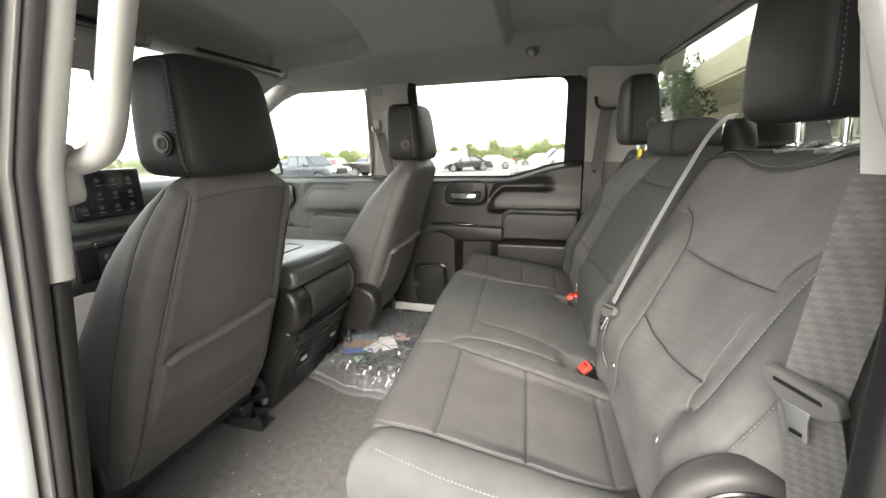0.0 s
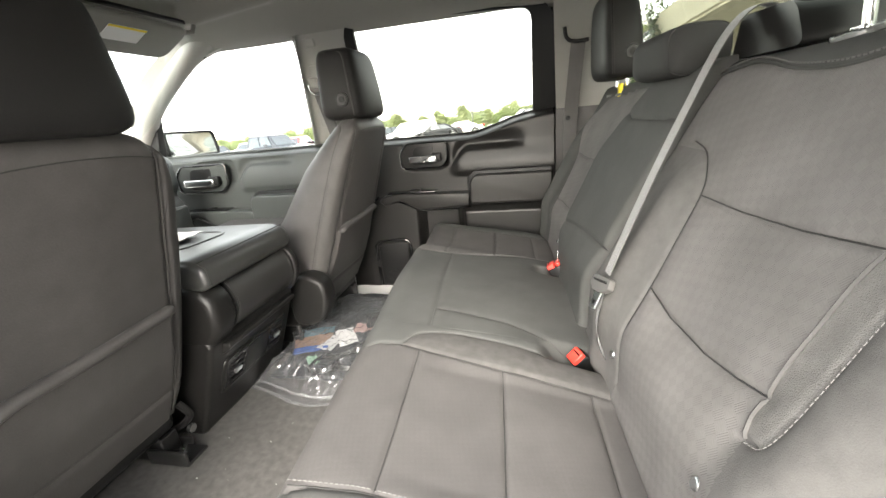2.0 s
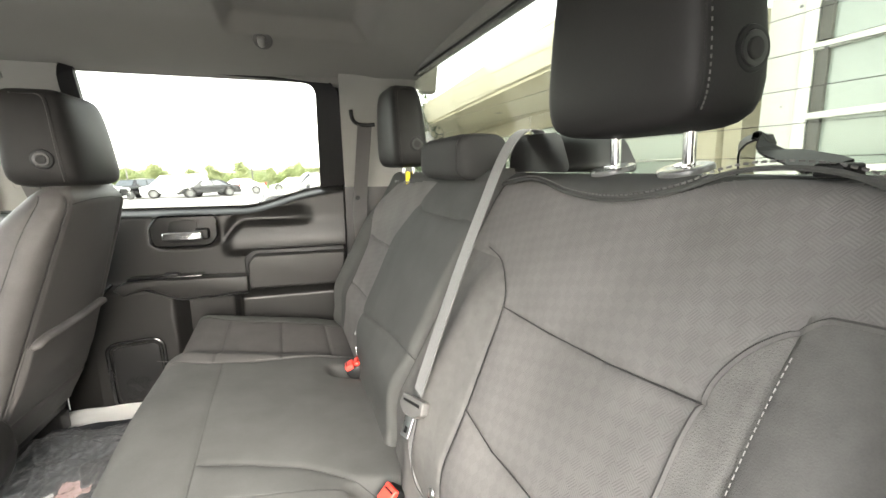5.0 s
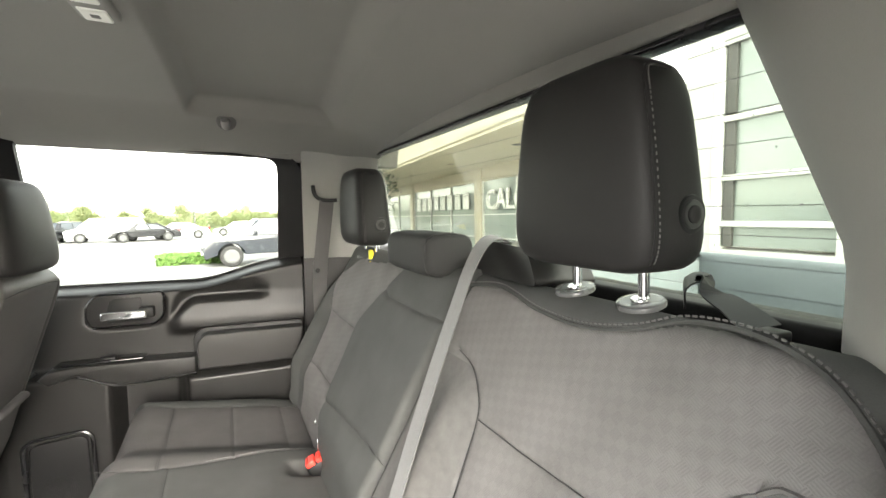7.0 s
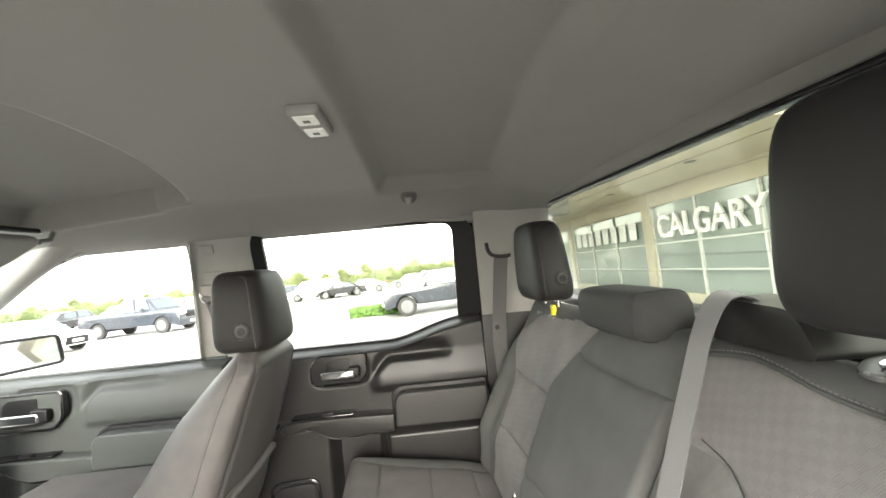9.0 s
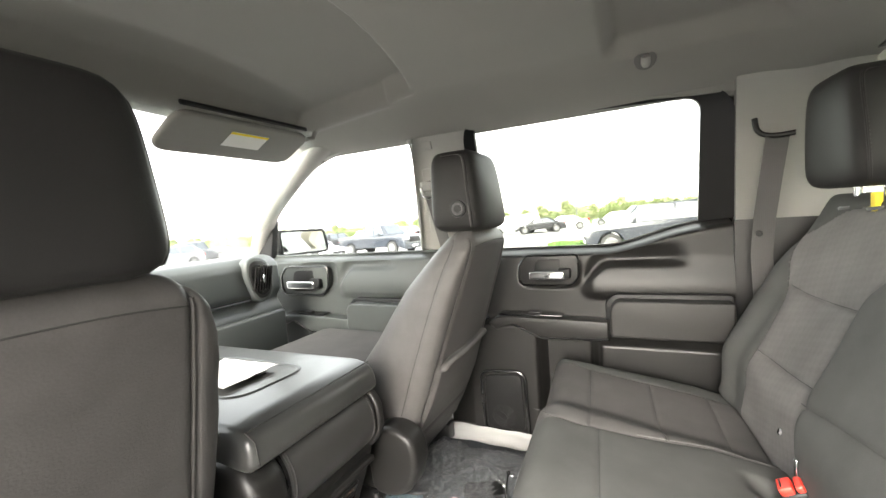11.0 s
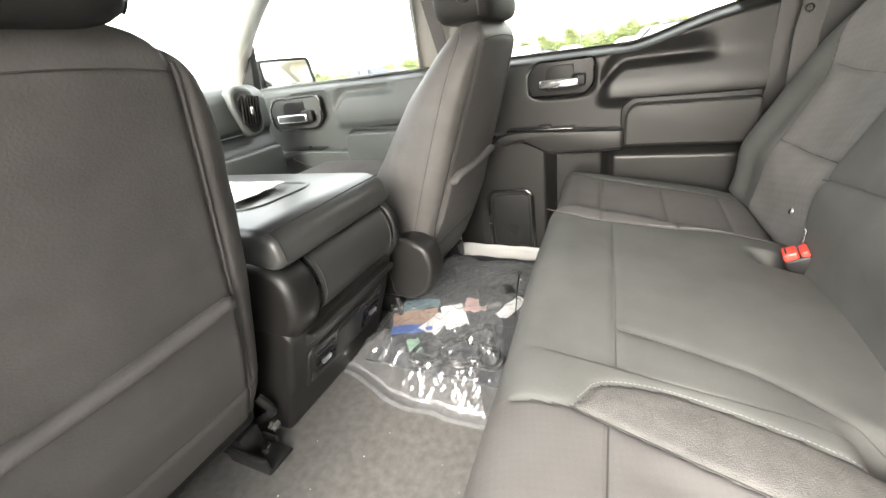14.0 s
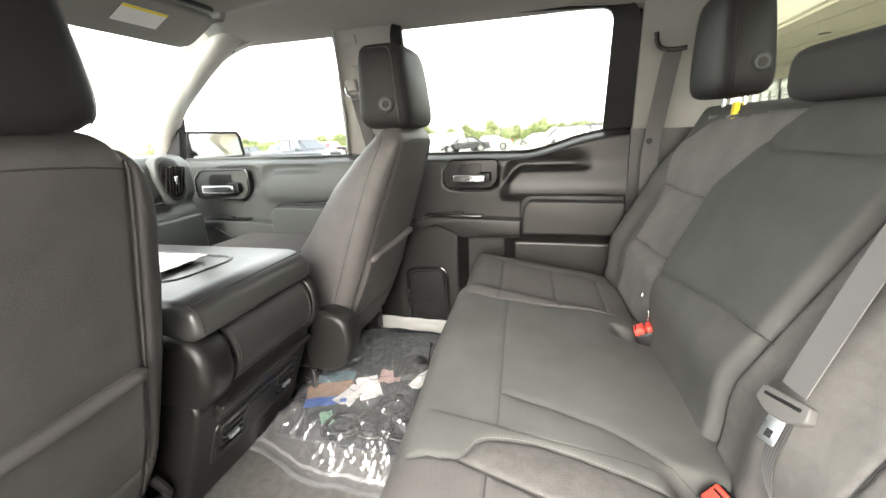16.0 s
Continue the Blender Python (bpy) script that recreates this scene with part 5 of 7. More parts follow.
def seat_half(z):
    return float(np.interp(z, (0.10, 0.20, 0.40, 0.52, 0.60, 0.64, 0.675, 0.70, 0.718, 0.728), (0.204, 0.216, 0.212, 0.203, 0.190, 0.178, 0.160, 0.138, 0.108, 0.072)))


def seat_seam(z):
    """Half the width of the sewn back panel."""
    return float(np.interp(z, (0.10, 0.26, 0.40, 0.60, 0.72), (0.178, 0.168, 0.158, 0.137, 0.122)))


def seat_ring(z, n=236):
    """One level outline of the seat back, with its pocket, piping and padding."""
    xr, xf, h = seat_rear(z), seat_front(z), seat_half(z)
    d = xr - xf
    out = rounded([(xf, -h * 0.62), (xf + d * 0.30, -h * 0.93), (xr, -h), (xr, h), (xf + d * 0.30, h * 0.93), (xf, h * 0.62)], [0.05, 0.06, 0.055, 0.055, 0.06, 0.05], 9)
    pts = np.array(out + out[:1])
    run = np.r_[0, np.cumsum(np.hypot(*np.diff(pts, axis=0).T))]
    at = np.linspace(0, run[-1], n + 1)[:-1]
    x, y = np.interp(at, run, pts[:, 0]), np.interp(at, run, pts[:, 1])
    dx, dy = np.roll(x, -1) - np.roll(x, 1), np.roll(y, -1) - np.roll(y, 1)
    ln = np.hypot(dx, dy) + 1e-9
    nx, ny = dy / ln, -dx / ln
    rear = smooth01(0.35, 0.75, nx)
    w = seat_seam(z)
    lip = 0.392 + 0.004 * y / 0.15 - 0.012 * smooth01(-0.11, -0.165, y)
    rise = 0.010 * np.exp(-((y / 0.13) ** 2)) * smooth01(0.16, 0.30, z)
    rise = rise + 0.008 * smooth01(lip + 0.012, lip - 0.004, z) * smooth01(w + 0.002, w - 0.012, np.abs(y)) * smooth01(0.20, 0.30, z)
    rise = rise - 0.0060 * np.exp(-(((np.abs(y) - w) / 0.0065) ** 2)) - 0.004 * np.exp(-(((z - 0.196) / 0.006) ** 2))
    rise = rise + 0.0022 * np.sin(17 * y + 3) * np.sin(21 * z) * smooth01(0.45, 0.3, z)
    rise = rise * rear
    # the sewn edge of the side
    rise = rise - 0.003 * np.exp(-(((x - (xr - 0.046)) / 0.004) ** 2)) * smooth01(0.5, 0.9, np.abs(ny))
    return np.stack([x + nx * rise, SEAT_C + y + ny * rise, np.full(n, z)], 1), y, nx


def on_rear(y, z, lift=0.0):
    """A place on the rear face, y metres from the seat's middle."""
    ring, ys, nx = seat_ring(z)
    ok = np.nonzero(nx > 0.3)[0]
    i = ok[np.argsort(ys[ok])]
    return (float(np.interp(y, ys[i], ring[i, 0])) + lift, SEAT_C + y, z - 0.3 * lift)


def front_seat():
    seat = thing("front_seat", (-0.42, -0.41, 0.0), "charcoal vinyl front seat back with a sewn map pocket", "car seat", "front seats")
    c = -0.412
    zs = np.r_[np.linspace(0.112, 0.66, 104), np.linspace(0.664, 0.728, 22)]
    rings = [seat_ring(z) for z in zs]
    n = len(rings[0][1])
    P = np.concatenate([r[0] for r in rings])
    groups = {}
    for i in range(len(zs) - 1):
        z, (ring, ys, nx) = (zs[i] + zs[i + 1]) / 2, rings[i]
        w = seat_seam(z)
        for j in range(n):
            y = (ys[j] + ys[(j + 1) % n]) / 2
            if nx[j] > 0.3 and z < 0.196:
                key = "hem"
            elif nx[j] > 0.3 and abs(y) < w:
                key = "map_pocket" if z < 0.392 else "back_panel"
            else:
                key = "side_wing" if y < 0 else "side_wing "
            a, b = i * n + j, i * n + (j + 1) % n
            groups.setdefault(key, []).append((a, b, b + n, a + n))
    top = (len(zs) - 1) * n
    groups["side_wing"].append(tuple(range(top, top + n)))
    groups["hem"].append(tuple(range(n - 1, -1, -1)))
    for key, faces in groups.items():
        used = sorted({i for f in faces for i in f})
        where = {v: k for k, v in enumerate(used)}
        part(key.strip(), (P[used].tolist(), [tuple(where[i] for i in f) for f in faces]), SEATBACK, seat, smooth=80)
    part("pocket_edge", tube([on_rear(y, 0.392 + 0.004 * y / 0.15 - 0.012 * float(smooth01(-0.11, -0.165, y)), 0.0) for y in np.linspace(-0.152, 0.152, 30)], [0.006] + [0.0135] * 28 + [0.006], 10, 0.8), SEATBACK, seat, "gathered upper edge of the map pocket", smooth=80)
    for sgn in (-1, 1):
        line = [on_rear(sgn * seat_seam(z), z, 0.0010) for z in np.linspace(0.13, 0.69, 60)]
        part("piping", tube(line, 0.0030, 8), SEATBACK, seat)
        part("seam", tube([(p[0] - 0.001, p[1] + sgn * 0.0042, p[2]) for p in line], 0.0012, 5), SEAM, seat)
        side = []
        for z in np.linspace(0.26, 0.70, 50):
            ring, ys, nx = seat_ring(z)
            k = [i for i in range(n) if ys[i] * sgn > 0 and nx[i] < 0.6]
            k.sort(key=lambda i: ring[i, 0])
            x = seat_rear(z) - 0.046
            side.append((x, float(np.interp(x, ring[k, 0], ring[k, 1])) + sgn * 0.0003, z))
        part("side_seam", tube(side, 0.0010, 5), SEAM, seat)
    part("top_seam", tube([on_rear(y, 0.690 - 0.9 * abs(y) ** 2.2, 0.0006) for y in np.linspace(-0.12, 0.12, 30)], 0.0010, 5), SEAM, seat)
    part("cushion", rbox(-0.93, -0.40, c - 0.24, c + 0.24, 0.17, 0.36, 0.06, 5), CLOTH_SEAT_DIM, seat, smooth=70)
    part("rail", rbox(-0.90, -0.36, c - 0.20, c - 0.155, 0.0, 0.06, 0.004), STEEL, seat, "black steel seat rail")
    part("rail", rbox(-0.90, -0.36, c + 0.155, c + 0.20, 0.0, 0.06, 0.004), STEEL, seat, "black steel seat rail")
    part("frame", rbox(-0.85, -0.36, c - 0.21, c + 0.21, 0.06, 0.18, 0.02), STEEL, seat)
    headrest(seat, -0.232, -0.094, c - 0.126, c + 0.116, 0.718, 0.922, taper=0.86, button="front")
    return seat


driver_seat = front_seat()
passenger_seat = copy_thing(driver_seat, LEVEL @ Matrix.Translation((-0.33, 0.472, 0.0)))
BASE[passenger_seat] = Vector((-0.33, 0.472, 0.0))
part("recliner_cover", moved(prism(rounded([(-0.375, 0.10), (-0.383, 0.20), (-0.355, 0.265), (-0.30, 0.275), (-0.25, 0.25), (-0.24, 0.19), (-0.265, 0.12), (-0.315, 0.095)], 0.03), "y", -0.674, -0.602, 0.016, 5), Matrix.Translation((0.09, 0.882, 0))), PLASTIC, passenger_seat, "dark round recliner cover", smooth=60)
passenger_seat["label"] = "charcoal vinyl front passenger seat back beside the console"

# rail end bracket on the floor
bracket = thing("seat_rail_bracket", (-0.34, -0.23, 0.0), "black steel seat rail end bolted to the carpet", "bracket")
part("plate", rbox(-0.40, -0.295, -0.262, -0.205, 0.002, 0.010, 0.002), STEEL, bracket)
part("flange", rbox(-0.40, -0.295, -0.266, -0.258, 0.002, 0.040, 0.003), STEEL, bracket)
part("flange", rbox(-0.40, -0.330, -0.208, -0.202, 0.002, 0.030, 0.003), STEEL, bracket)
part("bolt", disc((-0.345, -0.225, 0.010), (0, 0, 1), 0.011, 0.009, 0.002, 6), TONGUE, bracket, "zinc bolt head")
part("lever", tube(spline([(-0.40, -0.20, 0.03), (-0.36, -0.185, 0.055), (-0.335, -0.19, 0.085), (-0.35, -0.20, 0.12)], 4), 0.009, 8), STEEL, bracket)
part("bolt", disc((-0.335, -0.200, 0.052), (1, 0, 0), 0.012, 0.010, 0.003, 6), TONGUE, bracket, "zinc bolt head")
bracket2 = thing("seat_rail_bracket", (-0.29, 0.22, 0.0), "black steel seat rail end bolted to the carpet", "bracket")
part("plate", rbox(-0.36, -0.27, 0.19, 0.235, 0.002, 0.010, 0.002), STEEL, bracket2)
part("spring", tube([(-0.285 + 0.008 * math.cos(a), 0.205 + 0.008 * math.sin(a), 0.03 + a * 0.0016) for a in np.linspace(0, 31, 90)], 0.003, 5), STEEL, bracket2)
part("hook", tube(spline([(-0.30, 0.20, 0.01), (-0.27, 0.205, 0.05), (-0.275, 0.21, 0.10)], 4), 0.007, 8), STEEL, bracket2)

# ---- centre console ----
console = thing("centre_console", (-0.45, 0.0, 0.0), "dark plastic centre console with padded lid and rear air vents", "console")
side = rounded([(-0.80, 0.0), (-0.80, 0.27), (-0.25, 0.27), (-0.238, 0.25), (-0.262, 0.18), (-0.335, 0.0)], [0, 0, 0.01, 0.01, 0.02, 0.01])
part("base", prism(side, "y", -0.172, 0.172, 0.012, 4), PLASTIC, console, "dark moulded console body", smooth=50)
part("cross_tray", prism(rounded([(-0.32, 0.205), (-0.245, 0.215), (-0.222, 0.232), (-0.222, 0.244), (-0.32, 0.235)], 0.006), "y", -0.135, 0.150, 0.004), PLASTIC, console)
# hinge roll with its end caps
cx, cz, cr = -0.288, 0.325, 0.078
hinge = part("hinge_roll", tube([(cx, -0.090, cz), (cx, 0.150, cz)], cr, 36), ROLL, console, "vinyl-covered roll at the lid hinge", smooth=50)
for y0, y1 in ((-0.0975, -0.0905), (0.1505, 0.1555)):
    part("hinge_gap", tube([(cx, y0, cz), (cx, y1, cz)], cr - 0.006, 30), SATIN, console)
for y in (-0.084, 0.144):
    part("roll_seam", tube([(cx + (cr + 0.0004) * math.cos(q), y, cz + (cr + 0.0004) * math.sin(q)) for q in np.linspace(-1.6, 1.6, 24)], 0.0012, 5), SEAM, hinge)
for y0, y1, r in ((-0.172, -0.098, 0.082), (0.156, 0.178, 0.082)):
    part("end_cap", prism(rounded([(cx - 0.13, cz - 0.045), (cx - 0.13, cz + 0.06), (cx + 0.02, cz + r), (cx + r, cz + 0.045), (cx + r + 0.003, cz - 0.03), (cx + 0.045, cz - r), (cx - 0.05, cz - r)], 0.04, 8), "y", y0, y1, 0.022 if y0 < 0 else 0.008, 5), PLASTIC, console, "dark plastic hinge cap", smooth=60)
lid = part("lid", prism(rounded([(-0.74, 0.395), (-0.74, 0.455), (-0.25, 0.457), (-0.212, 0.440), (-0.205, 0.400), (-0.225, 0.385), (-0.70, 0.385)], [0.02, 0.02, 0.03, 0.02, 0.015, 0.01, 0.01]), "y", -0.165, 0.168, 0.018, 5), LIDVINYL, console, "padded charcoal vinyl lid", smooth=60)
part("lid_edge_seam", tube([(-0.226, -0.158, 0.4515), (-0.226, 0.16, 0.4515)], 0.0013, 6), SEAM, lid)
part("lid_corner_seam", tube([(-0.226, -0.1565, 0.4515), (-0.2095, -0.154, 0.437), (-0.206, -0.153, 0.40)], 0.0011, 6), SEAM, lid)
part("lid_dish", tube([(p[0], p[1], 0.457) for p in rounded([(-0.62, -0.085), (-0.34, -0.085), (-0.33, 0.085), (-0.60, 0.09)], 0.05, 8)] + [(-0.62, -0.03, 0.457)], 0.005, 8, 0.5), LIDVINYL, lid)
# air outlets
bez = part("vent_bezel", moved(prism(rounded([(-0.128, -0.046), (-0.128, 0.040), (0.132, 0.040), (0.132, -0.046)], 0.016), "x", -0.004, 0.007, 0.004), pose(-0.278, 0.0, 0.146, 0, 22, 0) @ Matrix.Diagonal((1, 1.02, 1.25, 1))), PLASTIC, console, "recessed frame of the rear air vents")
pm = pose(-0.275, 0.0, 0.146, 0, 22, 0) @ Matrix.Diagonal((1, 1.02, 1.25, 1))
part("plate_gap", moved(rbox(0.0, 0.0052, -0.118, 0.124, -0.039, 0.036, 0.004), pm), SATIN, bez)
part("centre_plate", moved(rbox(0.0, 0.0075, -0.045, 0.052, -0.035, 0.032, 0.004), pm), BLACK, bez)
for y0, y1 in ((-0.112, -0.050), (0.060, 0.118)):
    vent = part("vent", moved(rbox(0.0, 0.0055, y0, y1, -0.034, 0.032, 0.004), pm), SATIN, bez, "black air vent")
    for k in range(4):
        part("slat", moved(rbox(0.004, 0.010, y0 + 0.004, y1 - 0.004, -0.026 + 0.015 * k, -0.022 + 0.015 * k, 0.0015, 2), pm), BLACK, vent)
    part("thumb_wheel", moved(rbox(0.006, 0.014, (y0 + y1) / 2 - 0.012, (y0 + y1) / 2 + 0.012, -0.008, 0.002, 0.002, 2), pm), TONGUE, vent, "silver vent slider")
lidsheet = thing("lid_sheet", (-0.45, 0.0, 0.459), "crumpled white paper lying on the console lid", "paper")
part("sheet", slab(lambda u, v: (-0.56 + 0.17 * u, -0.07 + 0.13 * v, 0.462 + 0.006 * noise.noise((u * 4, v * 4, 3)) + 0.004), 12, 12, (0, 0, 0.0006)), PAPER, lidsheet)

# ---- dash ----
dash = thing("dashboard", (-1.15, 0.0, 0.3), "dark grey dashboard with round-ended air vent and glovebox", "dashboard")
prof = rounded([(-1.40, 0.64), (-1.14, 0.665), (-1.05, 0.66), (-1.005, 0.63), (-1.0, 0.52), (-1.03, 0.485), (-1.0, 0.45), (-0.99, 0.36), (-1.06, 0.22), (-1.20, 0.05), (-1.45, 0.05)], 0.02)
part("body", prism(prof, "y", -0.76, 0.655, 0.02, 3), DASH, dash, smooth=50)
oval = rounded([(0.478, 0.60), (0.484, 0.645), (0.515, 0.663), (0.57, 0.655), (0.603, 0.61), (0.603, 0.53), (0.578, 0.490), (0.53, 0.484), (0.497, 0.53)], 0.03, 6)
vb_ = part("vent_surround", prism(oval, "x", -1.03, -0.982, 0.010, 4), DASH, dash, "grey oval vent surround", smooth=60)


def shrink(pts, k, cy=0.545, cz=0.577):
    return [(cy + (a - cy) * k, cz + (b - cz) * k) for a, b in pts]


part("vent_step", prism(shrink(oval, 0.84), "x", -1.0, -0.9795, 0.004, 3), PLASTIC, vb_)
part("vent_mouth", prism(shrink(oval, 0.68), "x", -0.99, -0.9780, 0.001), SATIN, vb_)
for k in range(7):
    y = 0.512 + 0.0125 * k
    part("slat", moved(rbox(-0.006, 0.003, -0.0022, 0.0022, -0.05 + 0.002 * abs(k - 3), 0.05 - 0.002 * abs(k - 3), 0.001, 1), pose(-0.977, y, 0.577, -12, 0, 0)), PLASTIC, vb_)
part("slider", rbox(-0.974, -0.966, 0.541, 0.553, 0.56, 0.59, 0.003), TONGUE, vb_)
part("glovebox", rbox(-1.0, -0.972, 0.20, 0.64, 0.27, 0.44, 0.012), DASH, dash, "closed glovebox lid")
part("trim_line", rbox(-1.006, -0.985, 0.05, 0.49, 0.50, 0.506, 0.003), SATIN, dash)
scr = part("screen", rbox(-1.02, -0.985, -0.16, 0.075, 0.555, 0.715, 0.008), SCREEN, dash, "dark centre touch screen with small round icons")
for i in range(4):
    for j in range(3):
        icon = part("icon", disc((-0.985, -0.128 + 0.052 * i, 0.592 + 0.044 * j), (1, 0, 0), 0.0095, 0.0012, 0.0004, 16), SATINGREY, scr)
        part("icon_mark", rbox(-0.9838, -0.9834, -0.1325 + 0.052 * i, -0.1235 + 0.052 * i, 0.5895 + 0.044 * j, 0.5945 + 0.044 * j, 0), GREYPL, icon)
        part("icon_bar", rbox(-0.985, -0.9842, -0.138 + 0.052 * i, -0.118 + 0.052 * i, 0.575 + 0.044 * j, 0.578 + 0.044 * j, 0), GREYPL, scr)
part("button_row", rbox(-1.0, -0.97, -0.13, 0.13, 0.462, 0.485, 0.005), SATIN, dash)
for k in range(5):
    part("knob", disc((-0.972, -0.10 + 0.05 * k, 0.43), (1, 0, 0), 0.012, 0.016, 0.003, 18), BLACK, dash)
for y in (-0.16, 0.16):
    part("centre_vent", rbox(-1.01, -0.975, y - 0.035, y + 0.035, 0.36, 0.48, 0.01), BLACK, dash)

# ---- overhead and small fittings ----
lamp = thing("dome_lamp", (0.22, 0.095, 1.18), "rectangular grey ceiling lamp with two clear lenses", "lamp")
lz = roof_z(0.208, 0.095)
part("housing", rbox(0.180, 0.236, 0.030, 0.155, lz - 0.016, lz + 0.006, 0.008, 4), TRIM, lamp)
for y in (0.060, 0.125):
    ln = part("lens", rbox(0.189, 0.227, y - 0.022, y + 0.022, lz - 0.019, lz - 0.012, 0.003), LENS, lamp, "pale rectangular lens")
    part("mark", rbox(0.202, 0.214, y - 0.006, y + 0.006, lz - 0.0196, lz - 0.0188, 0.0003, 1), GREYPL, ln)
hook = thing("coat_hook", (0.357, 0.585, 1.10), "small grey coat hook on the headliner edge", "hook")
part("plate", disc((0.357, 0.600, 1.108), (0, -0.8, -0.6), 0.026, 0.006, 0.003, 20), GREYPL, hook)
part("peg", tube(spline([(0.357, 0.592, 1.102), (0.357, 0.575, 1.092), (0.357, 0.562, 1.088), (0.357, 0.550, 1.100)], 5), 0.0105, 10), TRIM, hook)
sv = thing("sun_visor", (-0.70, 0.33, 1.06), "pale grey sun visor with a yellow and white label", "sun visor")
vm = pose(-0.69, 0.33, 1.085, 0, -28, 0)
part("board", moved(prism(rounded([(-0.16, -0.235), (0.0, -0.235), (0.0, 0.225), (-0.16, 0.225)], 0.05, 8), "z", -0.0235, -0.004, 0.009, 4), vm), LINER, sv)
part("hinge_shadow_gap", moved(rbox(0.002, 0.014, -0.225, 0.21, -0.006, 0.010, 0.006), vm), BLACK, sv)
lab = part("label", moved(rbox(-0.10, -0.035, -0.06, 0.07, -0.0255, -0.0243, 0.0004, 1), vm), PAPER, sv, "white warning label with plain bars")
part("label_band", moved(rbox(-0.045, -0.036, -0.06, 0.07, -0.0262, -0.0254, 0.0002, 1), vm), YELLOW, lab)
part("pivot", moved(tube([(-0.02, 0.225, -0.014), (-0.015, 0.255, -0.010), (0.0, 0.265, 0.01)], 0.008, 8), vm), TRIM, sv)
copy_thing(sv, LEVEL @ Matrix.Translation((-0.0, -0.64, 0.0)) @ LEVEL.inverted() @ sv.matrix_world)
rm = thing("rear_view_mirror", (-0.86, 0.03, 1.0), "black rear-view mirror on the windscreen", "mirror")
part("housing", rbox(-0.84, -0.81, -0.14, 0.09, 0.965, 1.025, 0.014, 4), BLACK, rm)
part("glass", rbox(-0.811, -0.807, -0.132, 0.082, 0.972, 1.018, 0.001), MIRROR, rm)
part("stem", tube([(-0.84, 0.03, 0.98), (-0.88, 0.03, 1.02), (-0.90, 0.03, 1.04)], 0.010, 8), BLACK, rm)
# follows the lean of the pillar
BELT_AT = Matrix(((1, 0, 0, -0.062), (0, 1, -0.33, 1.0835), (0, 0, 1, 0), (0, 0, 0, 1)))
bp = thing("belt_height_adjuster", (-0.37, 0.77, 0.9), "light grey belt height adjuster on the middle pillar", "belt guide")
part("slide", moved(prism(rounded([(-0.335, 0.70), (-0.315, 0.94), (-0.235, 0.94), (-0.245, 0.70)], 0.012), "y", 0.0, 0.02, 0.006), BELT_AT), TRIM, bp)
part("button", moved(prism(rounded([(-0.30, 1.0), (-0.30, 1.028), (-0.255, 1.028), (-0.255, 1.0)], 0.004), "y", -0.004, 0.02, 0.003), BELT_AT), TRIM, bp)
part("knob", moved(rbox(-0.325, -0.283, -0.018, 0.012, 0.855, 0.895, 0.008, 3), BELT_AT), TRIM, bp)
part("ring", moved(tube(spline([(-0.325, -0.012, 0.868), (-0.318, -0.022, 0.845), (-0.30, -0.029, 0.833), (-0.275, -0.030, 0.836)], 5), 0.007, 8), BELT_AT), CHROME, bp, "chrome belt ring")
part("webbing", moved(ribbon([(-0.29, -0.020, 0.838), (-0.285, -0.012, 0.74), (-0.28, -0.006, 0.64)], (1, 0, 0.1), 0.046), BELT_AT), WEBX, bp)
om = thing("door_mirror", (-1.18, 1.0, 0.62), "black door mirror with bright glass outside the front window", "mirror")
mm_ = pose(-1.332, 0.985, 0.0, 0, 0, -17)
face = rounded([(0.0, 0.622), (-0.004, 0.748), (0.255, 0.742), (0.272, 0.622)], 0.022, 6)
part("housing", moved(prism([(0.133 + (a - 0.133) * 1.06, 0.684 + (b - 0.684) * 1.1) for a, b in face], "x", -0.09, -0.006, 0.02, 4), mm_), BLACK, om, "black mirror housing", smooth=60)
part("glass", moved(prism(face, "x", -0.008, 0.0, 0.001), mm_), MIRROR, om, "bright mirror glass")
part("rim", moved(tube([(0.002, p[0], p[1]) for p in face + face[:1]], 0.006, 8), mm_), BLACK, om)
part("arm", tube([(-1.36, 0.88, 0.60), (-1.36, 1.02, 0.63)], 0.025, 10), BLACK, om)

# ---- bag of mats on the floor ----
bag = thing("plastic_bag", (-0.14, 0.35, 0.0), "clear plastic bag with dark rubber floor mats and papers", "bag")


def ridge(x, y, turn, scale, seed):
    """Sharp folds that run one way."""
    c, d = math.cos(turn), math.sin(turn)
    w = noise.noise((scale * (c * x + d * y), 0.09 * scale * (c * y - d * x), seed))
    return max(0.0, 1 - 4 * abs(w)) ** 1.5


def bag_xy(u, v):
    x0 = -0.345 + 0.012 * noise.noise((v * 7, 2, 0))
    x1 = 0.10 - 0.04 * float(smooth01(0.25, 0.0, v)) + 0.012 * noise.noise((v * 9, 5, 0))
    y0 = 0.005 - 0.062 * float(smooth01(0.0, 0.55, u)) + 0.008 * noise.noise((u * 8, 9, 0))
    return x0 + (x1 - x0) * u, y0 + (0.675 - y0) * v


